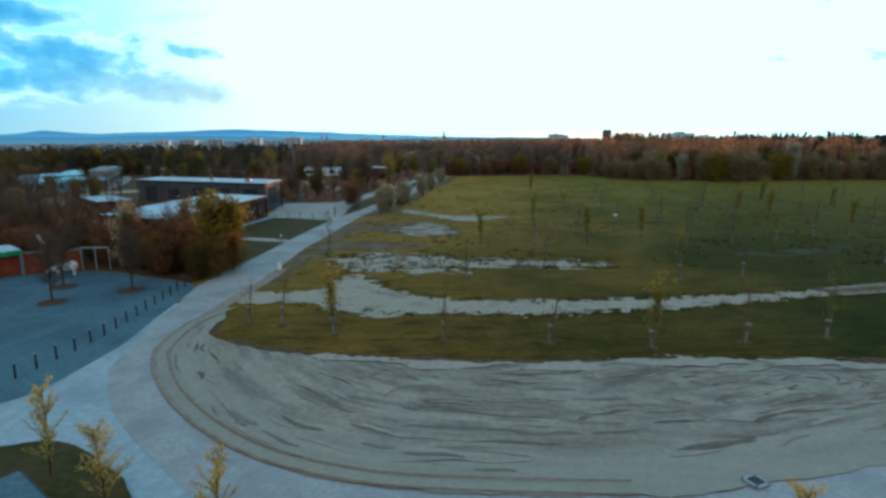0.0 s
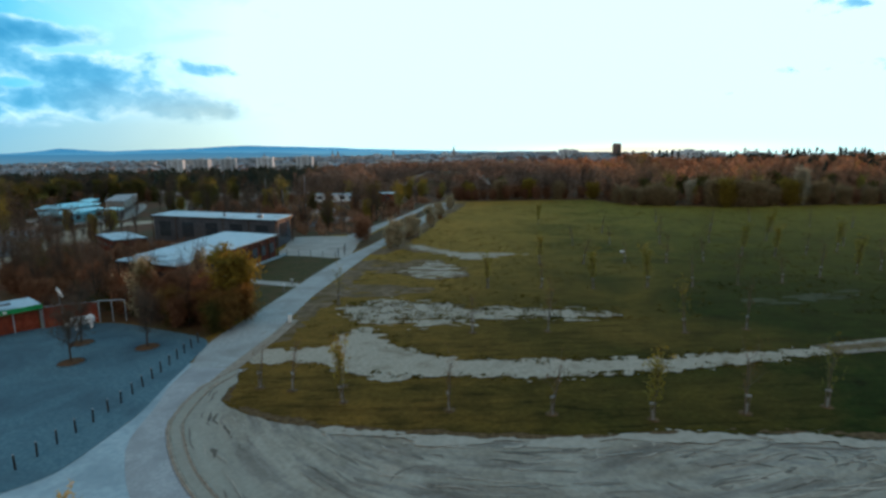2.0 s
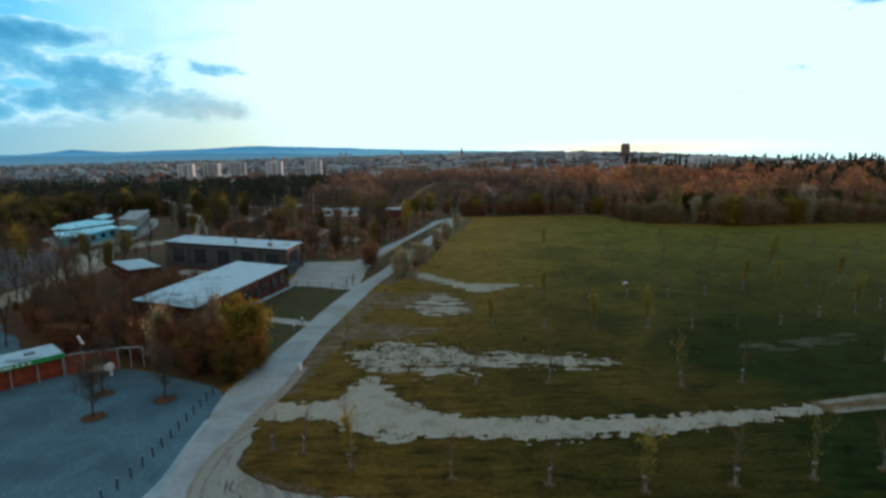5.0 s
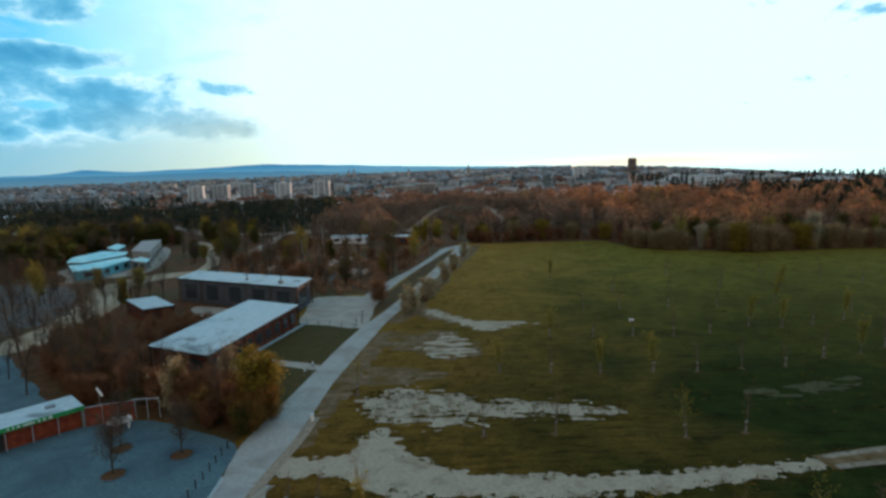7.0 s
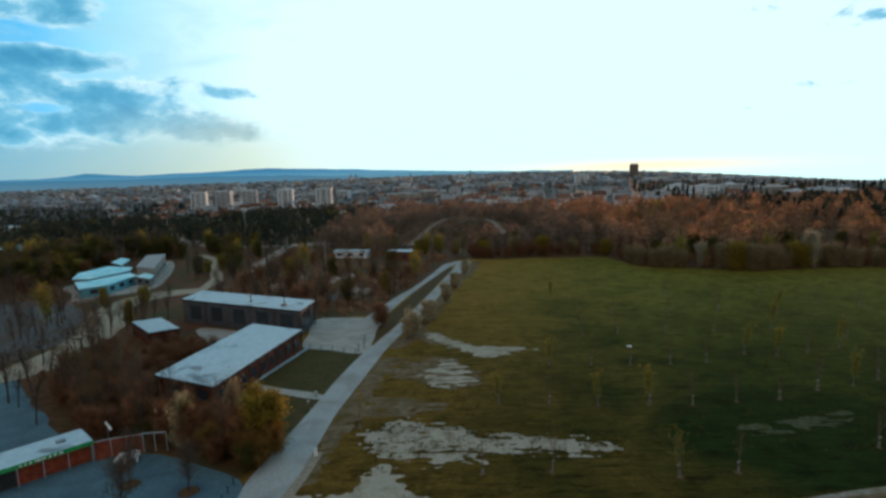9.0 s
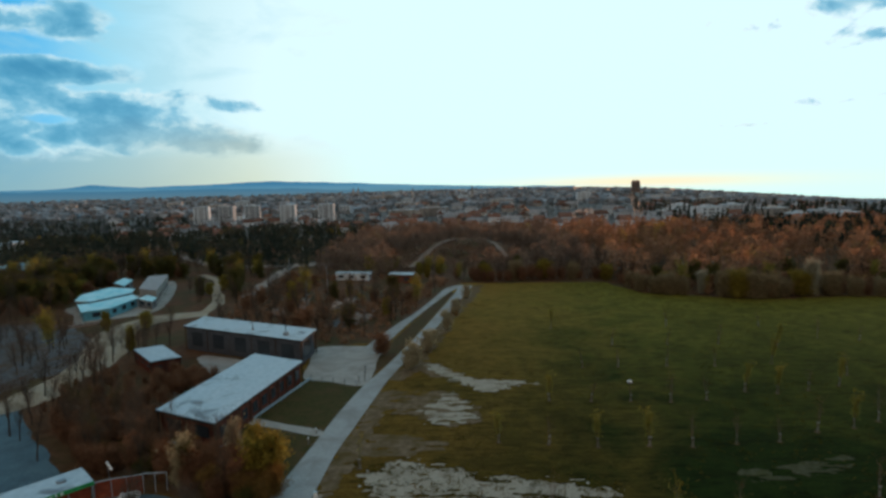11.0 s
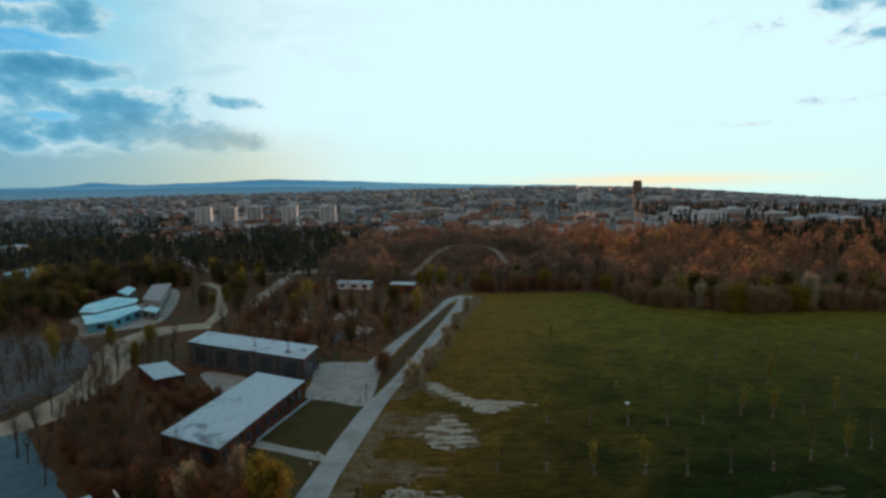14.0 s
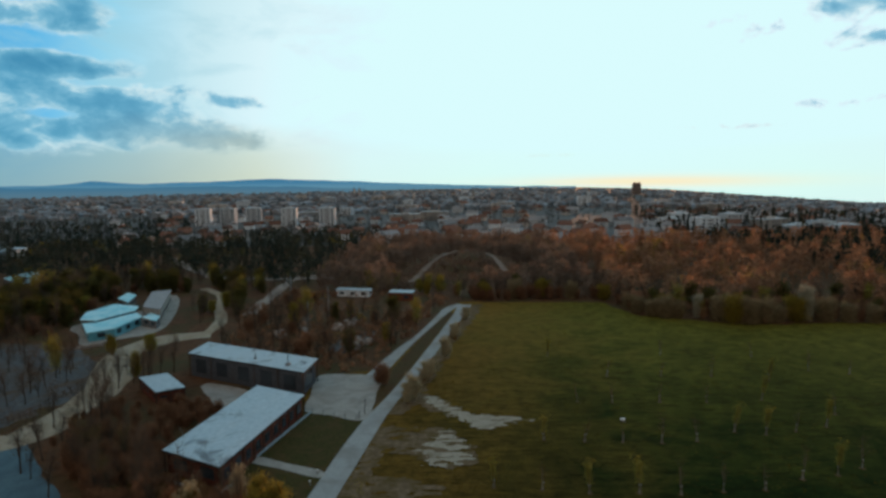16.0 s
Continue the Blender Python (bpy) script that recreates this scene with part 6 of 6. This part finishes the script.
place_all(gold, [(-65.1, 294.5, 0), (-36.5, 258.0, 0), (-23.8, 257.0, 0), (-11.5, 240.0, 0), (-3.5, 241.0, 1), (-17.8, 161.6, 1), (-88.5, 203.0, 0), (-34.4, 193.2, 1), (-50.6, 179.1, 1), (-8.5, 234.0, 1), (-78.4, 132.0, 1), (-95.5, 150.5, 1), (-138.0, 203.6, 0), (-85.5, 152.5, 0), (-147.0, 227.0, 0), (-87.0, 212.0, 0), (-141.5, 199.0, 1)], 0.8, 1.35, 55)


# fences of posts and rails
def fence(name, line, gap, height, post_mat, label, rails=2):
    ob = thing(name, pose(0, 0, 0), label, "fence")
    pts = spline(line, False, 0.4)
    dd = np.r_[0, np.cumsum(np.linalg.norm(np.diff(pts, axis=0), axis=1))]
    n = int(dd[-1] / gap)
    spots = [(float(np.interp(k * dd[-1] / n, dd, pts[:, 0])), float(np.interp(k * dd[-1] / n, dd, pts[:, 1]))) for k in range(n + 1)]
    pm, rm = None, None
    for k, (x, y) in enumerate(spots):
        if pm is None:
            p = part("post", box(-0.06, -0.06, 0, 0.06, 0.06, height, 0.01), post_mat, ob)
            pm = p.data
        else:
            p = new("post", pm)
            p.parent = ob
        p.matrix_basis = pose(x, y, 0)
        if k < n:
            ln, tn = along(spots[k], spots[k + 1])
            for q in range(rails):
                z = height * (q + 1) / (rails + 0.15)
                rail = part("rail", box(0, -0.03, z - 0.12, ln, 0.03, z, 0.0), post_mat, ob)
                rail.matrix_basis = pose(x, y, 0, 0, 0, tn)
    return ob


fence("paddock_fence", [(-112, 96.5), (-98, 98.5), (-90, 101.5), (-87.6, 108), (-87.2, 116), (-88.2, 129), (-92.5, 142)], 2.4, 1.7, M["bark"], "dark wooden fence along the paddock")
fence("yard_fence", [(-30.0, 108.9), (-24.0, 106.7), (-17.6, 104.4)], 2.2, 1.3, M["steel"], "thin steel posts between lawn and concrete yard", 0)
fence("court_fence", [(-52, 100), (-47.5, 94), (-46.2, 88)], 2.5, 1.2, M["stake"], "pale rail fence behind the pavilion")

# posts at the junction, pole
for x, y, h in ((-17.2, 105.4, 1.6), (-16.4, 107.8, 1.6), (-16.9, 112.0, 1.5)):
    mp_ = thing("marker_post", pose(x, y, 0), "grey marker post at the road junction", "post", "junction posts")
    part("post", box(-0.1, -0.1, 0, 0.1, 0.1, h, 0.02), M["steel"], mp_)
    part("cap", box(-0.13, -0.13, h, 0.13, 0.13, h + 0.06, 0.01), M["dark"], mp_)
for x, y in ((-20.6, 83.0), (-21.0, 79.5)):
    bl = thing("path_light", pose(x, y, 0), "small pale bollard light beside the footpath", "light", "path lights")
    part("post", box(-0.07, -0.07, 0, 0.07, 0.07, 0.8, 0.01), M["steel"], bl)
    part("head", box(-0.11, -0.11, 0.8, 0.11, 0.11, 1.0, 0.02), M["white"], bl)


# wooded knoll with a gravel bank behind the meadow
def knoll_height(x, y):
    return 9.0 * np.exp(-(((x - 10) / 32) ** 2) - (((y - 312) / 34) ** 2))


kx, ky = np.meshgrid(np.linspace(-60, 80, 36), np.linspace(240, 385, 36))
kv = [(float(a), float(b), float(knoll_height(a, b)) - 0.25) for a, b in zip(kx.ravel(), ky.ravel())]
kf = [(j * 36 + i, j * 36 + i + 1, j * 36 + i + 37, j * 36 + i + 36) for j in range(35) for i in range(35)]
tagged(mesh_object("knoll", kv, kf, M["woodfloor"], smooth=True), "low brown knoll behind the meadow", "knoll", "", "structure")


def bank(name, line, width, label):
    pts = spline(line, False, 1.5)
    v, f = [], []
    for i, p in enumerate(pts):
        t = pts[min(i + 1, len(pts) - 1)] - pts[max(i - 1, 0)]
        nrm = np.array([-t[1], t[0]]) / (np.linalg.norm(t) + 1e-9)
        wd = width * (1 + 0.5 * noise.noise((p[0] * 0.2, p[1] * 0.2, 0)))
        for k in (-1, -0.5, 0, 0.5, 1):
            q = p + nrm * wd * k / 2
            v.append((q[0], q[1], float(knoll_height(q[0], q[1])) + 0.15))
    for i in range(len(pts) - 1):
        for k in range(4):
            o = i * 5 + k
            f.append((o, o + 1, o + 6, o + 5))
    return tagged(mesh_object(name, v, f, M["trodden"]), label, "path", "", "structure")


bank("gravel_bank", [(-17, 262), (-14, 275), (-8, 296), (2.9, 312), (16.6, 316), (25.6, 304), (30, 280)], 3.4, "faint gravel path arching over the knoll")
bank("gravel_bank", [(43.5, 248), (50, 272), (59, 296), (67, 312)], 2.6, "faint gravel path climbing through the trees")
ARCH = spline([(-17, 262), (-14, 275), (-8, 296), (2.9, 312), (16.6, 316), (25.6, 304), (30, 280)], False, 2.0)
woods("knoll_scrub", fill([(-32, 240), (48, 240), (54, 345), (-34, 345)], 1000, 41, lambda x, y: np.hypot(ARCH[:, 0] - x, ARCH[:, 1] - 2.5 - y).min() > 4.0), 41, 0.9, 2.2, 0.0, "low brown scrub on the knoll", M["wood_mid"], 50, 1.0, lambda x, y: float(knoll_height(x, y)))
woods("park_scrub", fill([(-66, 146), (-28, 134), (-20, 137), (-14, 156), (-3, 205), (2, 226), (-60, 240), (-78, 200), (-68, 170)], 560, 42, lambda x, y: not (-50 < x < -8 and 205 < y < 228)), 42, 0.8, 2.2, 0.0, "low brown scrub between the park trees", M["wood_far"], 50)
woods("bush_edge", fill([(67, 207), (71, 195), (86, 188), (97, 181), (110, 180), (130, 182), (168, 179), (168, 200), (70, 214)], 170, 43), 43, 3.0, 6.5, 0.0, "dark rounded bushes along the meadow's edge", M["wood_far"], 90)
woods("roadside_scrub", fill([(-6.5, 118), (-1.5, 135), (3, 158), (8.5, 192), (6, 190), (1.0, 160), (-3.4, 138), (-8.4, 120)], 24, 44), 44, 1.2, 2.4, 0.0, "low dry scrub beside the gravel track", M["wood_far"], 60)


# ---- the town ----
def house_proto(seed, w_, d_, h_, roof_h, roof_mat, wall_mat, label, group):
    ob = thing("house", pose(0, 0, 0), label, "house", group)
    part("wall", box(-w_ / 2, -d_ / 2, 0, w_ / 2, d_ / 2, h_), wall_mat, ob)
    bm = bmesh.new()
    e = 0.5
    pts = [(-w_ / 2 - e, -d_ / 2 - e, h_ - 0.1), (w_ / 2 + e, -d_ / 2 - e, h_ - 0.1), (w_ / 2 + e, d_ / 2 + e, h_ - 0.1), (-w_ / 2 - e, d_ / 2 + e, h_ - 0.1), (-w_ / 2 - e, 0, h_ + roof_h), (w_ / 2 + e, 0, h_ + roof_h)]
    q = [bm.verts.new(p) for p in pts]
    for f in ((0, 1, 5, 4), (2, 3, 4, 5), (0, 4, 3), (1, 2, 5), (3, 2, 1, 0)):
        bm.faces.new([q[i] for i in f])
    roof = part("roof", bm, roof_mat, ob)
    part("chimney", box(w_ * 0.2, 0.4, h_ + 0.3 * roof_h, w_ * 0.2 + 0.7, 1.1, h_ + roof_h + 0.8), wall_mat, roof)
    return ob


def block_proto(w_, d_, floors, wall_mat, label, group, name="apartment_block"):
    h_ = floors * 2.9 + 1
    ob = thing(name, pose(0, 0, 0), label, "apartment block", group)
    part("wall", box(-w_ / 2, -d_ / 2, 0, w_ / 2, d_ / 2, h_), wall_mat, ob)
    part("roof", box(-w_ / 2 - 0.2, -d_ / 2 - 0.2, h_, w_ / 2 + 0.2, d_ / 2 + 0.2, h_ + 0.6), M["roof"], ob)
    part("lift_house", box(-w_ * 0.15, -d_ * 0.2, h_ + 0.6, w_ * 0.15, d_ * 0.2, h_ + 2.0), wall_mat, ob)
    band = pane = None
    for q in range(floors):
        if band is None:
            b = part("balcony", box(-w_ * 0.14, -d_ / 2 - 1.0, 0, w_ * 0.14, -d_ / 2 + 0.02, 1.1), M["dark_wall"], ob)
            band = b.data
        else:
            b = new("balcony", band)
            b.parent = ob
        b.matrix_basis = pose(0, 0, 1.2 + q * 2.9)
        for side in (-0.33, 0.33):
            if pane is None:
                g = part("window", box(-1.3, -0.04, 0, 1.3, 0.04, 1.4), M["glass"], ob)
                pane = g.data
            else:
                g = new("window", pane)
                g.parent = ob
            g.matrix_basis = pose(side * w_, -d_ / 2, 1.3 + q * 2.9)
    return ob


HOUSES = [house_proto(1, 12, 9, 5.5, 4.2, M["tile_red"], M["house_white"], "pale house with a red tiled gable roof", "town houses"),
          house_proto(2, 14, 10, 6.0, 4.5, M["tile_brown"], M["house_cream"], "cream house with a brown gable roof", "town houses"),
          house_proto(3, 10, 9, 5.0, 4.0, M["tile_red"], M["house_cream"], "small cream house with an orange-red roof", "town houses"),
          house_proto(4, 18, 10, 7.0, 3.5, M["tile_grey"], M["house_white"], "wide white house with a grey roof", "town houses")]
BLOCKS = [block_proto(26, 12, 6, M["house_white"], "white apartment block with balconies", "apartment blocks"),
          block_proto(21, 14, 8, M["house_white"], "tall pale apartment block", "apartment blocks"),
          block_proto(40, 12, 4, M["house_cream"], "long cream apartment block", "apartment blocks"),
          block_proto(22, 12, 4, M["house_white"], "low pale apartment block", "apartment blocks"),
          block_proto(23, 12, 5, M["house_white"], "pale five-storey block rising over the woods", "apartment blocks"),
          block_proto(30, 12, 4, M["house_cream"], "long cream block behind the conifers", "apartment blocks"),
          block_proto(20, 11, 3, M["house_white"], "low white block among conifers", "apartment blocks")]


def put_copies(protos, rows):
    seen = set()
    for x, y, k, turn in rows:
        p = protos[k]
        z = float(far_height(np.array(x), np.array(y)))
        m = pose(x, y, z, 0, 0, turn)
        if k in seen:
            copy_thing(p, m)
        else:
            seen.add(k)
            p.matrix_basis = m


r = random.Random(77)
rows = []
for _ in range(400):
    y = 440 + 900 * r.random() ** 1.3
    x = r.uniform(-0.62, 0.78) * y
    if any((x - q[0]) ** 2 + (y - q[1]) ** 2 < 17**2 for q in rows) or abs(x / y - 0.334) < 0.014 or len(rows) >= 290:
        continue
    rows.append((x, y, r.randrange(4), r.uniform(0, 180)))
put_copies(HOUSES, rows)
rows = [(-358, 815, 1, 12), (-319, 809, 1, 4), (-280, 803, 1, 15), (-222, 779, 1, 8), (-164, 757, 1, 6), (-219, 878, 2, 40), (-60, 758, 2, 5), (-20, 800, 2, 0), (220, 480, 4, 24), (284, 496, 5, 22), (287, 572, 3, 20), (288, 463, 6, 18), (332, 500, 6, -10), (243, 592, 3, 30), (218, 559, 6, 10), (323, 458, 6, 10), (642, 1422, 3, 0), (698, 1412, 3, 5)]
for _ in range(40):
    y = 900 + 1500 * r.random()
    q = r.uniform(-0.68, 0.62)
    if abs(q - 0.334) > 0.03:
        rows.append((q * y, y, r.choice((0, 2, 2, 3)), r.uniform(-30, 30)))
put_copies(BLOCKS, rows)

# the tower in front of the sun
tower = thing("tower_block", pose(718.4, 2185.0, float(far_height(np.array(718.4), np.array(2185.0))), 0, 0, -18), "tall slab tower block dark against the setting sun", "tower block")
part("wall", box(-14.5, -9, 0, 14.5, 9, 41.0, 0.8), M["tower"], tower)
part("crown_wall", box(-12, -7.5, 41.0, 12, 7.5, 44.2, 1.2), M["tower"], tower, "set-back top storey")
tower.scale = (1.12, 1.12, 1.0)
for x in (-9.0, 6.0):
    part("plant_room", box(x, -3, 44.2, x + 5, 3, 46.0, 0.2), M["dark_wall"], tower)
band = pane = None
for k in range(13):
    if band is None:
        b = part("balcony", box(-14.0, -10.0, 0, 14.0, -9.0, 1.1), M["dark_wall"], tower)
        band = b.data
    else:
        b = new("balcony", band)
        b.parent = tower
    b.matrix_basis = pose(0, 0, 2.4 + k * 2.95)
    for x in (-11.4, -6.8, -2.3, 2.3, 6.8, 11.4):
        if pane is None:
            g = part("window", box(-1.5, -9.06, 1.3, 1.5, -8.98, 2.6), M["glass"], tower)
            pane = g.data
        else:
            g = new("window", pane)
            g.parent = tower
        g.matrix_basis = pose(x, 0, 2.4 + k * 2.95)

for x, y, h in ((-432, 2564, 38), (-409, 2568, 38), (72, 1700, 38), (-120, 1900, 34), (-430, 1500, 30)):
    sp = thing("church_spire", pose(x, y, float(far_height(np.array(x), np.array(y)))), "distant church tower with a pointed spire", "church", "distant spires")
    part("tower_wall", box(-3.5, -3.5, 0, 3.5, 3.5, h * 0.6), M["house_cream"], sp)
    bm = bmesh.new()
    bmesh.ops.create_cone(bm, cap_ends=True, segments=8, radius1=4.0, radius2=0.1, depth=h * 0.45)
    bmesh.ops.translate(bm, vec=(0, 0, h * 0.6 + h * 0.225), verts=bm.verts)
    part("spire", bm, M["tile_grey"], sp)

# far town: one mesh of small blocks to the horizon
r2 = np.random.default_rng(5)
fv, ff = [], []
for _ in range(2600):
    y = 1000 + 2600 * r2.random() ** 1.2
    x = r2.uniform(-0.80, 0.80) * y
    if abs(x / y - 0.329) < 0.014 and y < 2300:
        continue
    w_, d_, h_ = r2.uniform(8, 26), r2.uniform(8, 14), r2.uniform(4, 9)
    z = float(far_height(np.array(x), np.array(y)))
    a = r2.uniform(0, 3.14)
    ca, sa = math.cos(a), math.sin(a)
    o = len(fv)
    for zz in (z - 1, z + h_):
        for px_, py_ in ((-1, -1), (1, -1), (1, 1), (-1, 1)):
            fv.append((x + (px_ * w_ * ca - py_ * d_ * sa) / 2, y + (px_ * w_ * sa + py_ * d_ * ca) / 2, zz))
    for zz in (-1, 1):
        fv.append((x + zz * w_ * ca / 2, y + zz * w_ * sa / 2, z + h_ + 3))
    ff += [(o, o + 1, o + 5, o + 4), (o + 1, o + 2, o + 6, o + 5), (o + 2, o + 3, o + 7, o + 6), (o + 3, o, o + 4, o + 7), (o + 4, o + 5, o + 9, o + 8), (o + 6, o + 7, o + 8, o + 9), (o + 5, o + 6, o + 9), (o + 7, o + 4, o + 8)]
tagged(mesh_object("far_town", fv, ff, M["town"]), "roofs of the town spreading to the horizon, haze painted into their colour", "town", "", "stuff")

# tufts and tussocks of the meadow
r3 = np.random.default_rng(17)
tv, tf = [], []
bare_ground = [np.array(q) for q in (spline([(-18.2, 54.4), (-7, 60), (1, 51.6), (18, 50), (47, 53.4), (80, 60), (80, 57.5), (45, 51), (17, 46.4), (0, 47), (-17.5, 51.3)], True, 2.0), spline([(-10.4, 71.8), (1.3, 70.8), (13.1, 67.6), (22.8, 63.9), (6.8, 63.5), (-7.2, 63.8)], True, 2.0))]
tx, ty = r3.uniform(-15, 100, 9000), 62 + 150 * r3.random(9000) ** 1.2
ok = tx > -14 + 0.105 * (ty - 60)
for q in bare_ground:
    ok &= inside_distance(q, tx, ty) < 0.3
clump = wobble(tx, ty, 9.0, 2.2)
ok &= clump + r3.normal(0, 0.25, len(tx)) > 0.05
px, py = r3.uniform(-12, 44, 5200), r3.uniform(45, 74, 5200)
d_path, d_patch = (inside_distance(q, px, py) for q in bare_ground)
on = ((d_path > -0.8) & (d_path < 0.5) & (r3.random(5200) < 0.5)) | ((d_patch > -0.5) & (wobble(px, py, 2.0, 1.1) + r3.normal(0, 0.25, 5200) > -0.06))
spots_x, spots_y = np.r_[tx[ok], px[on]], np.r_[ty[ok], py[on]]
for x, y in zip(spots_x, spots_y):
    size = r3.uniform(0.12, 0.34) * (1.6 if y < 74 else 1.0)
    for _ in range(6):
        a, lean, wd = r3.uniform(0, 6.283), r3.uniform(0.3, 1.0), r3.uniform(0.05, 0.12)
        bx, by = x + r3.normal(0, size * 0.7), y + r3.normal(0, size * 0.5)
        o = len(tv)
        tv += [(bx - wd * math.sin(a), by + wd * math.cos(a), 0.0), (bx + wd * math.sin(a), by - wd * math.cos(a), 0.0), (bx + size * lean * math.cos(a), by + size * lean * math.sin(a), size * 0.45)]
        tf.append((o, o + 1, o + 2))
tagged(mesh_object("grass_tufts", tv, tf, M["tuft"]), "dark tussocks of grass scattered over the meadow", "grass", "", "stuff")
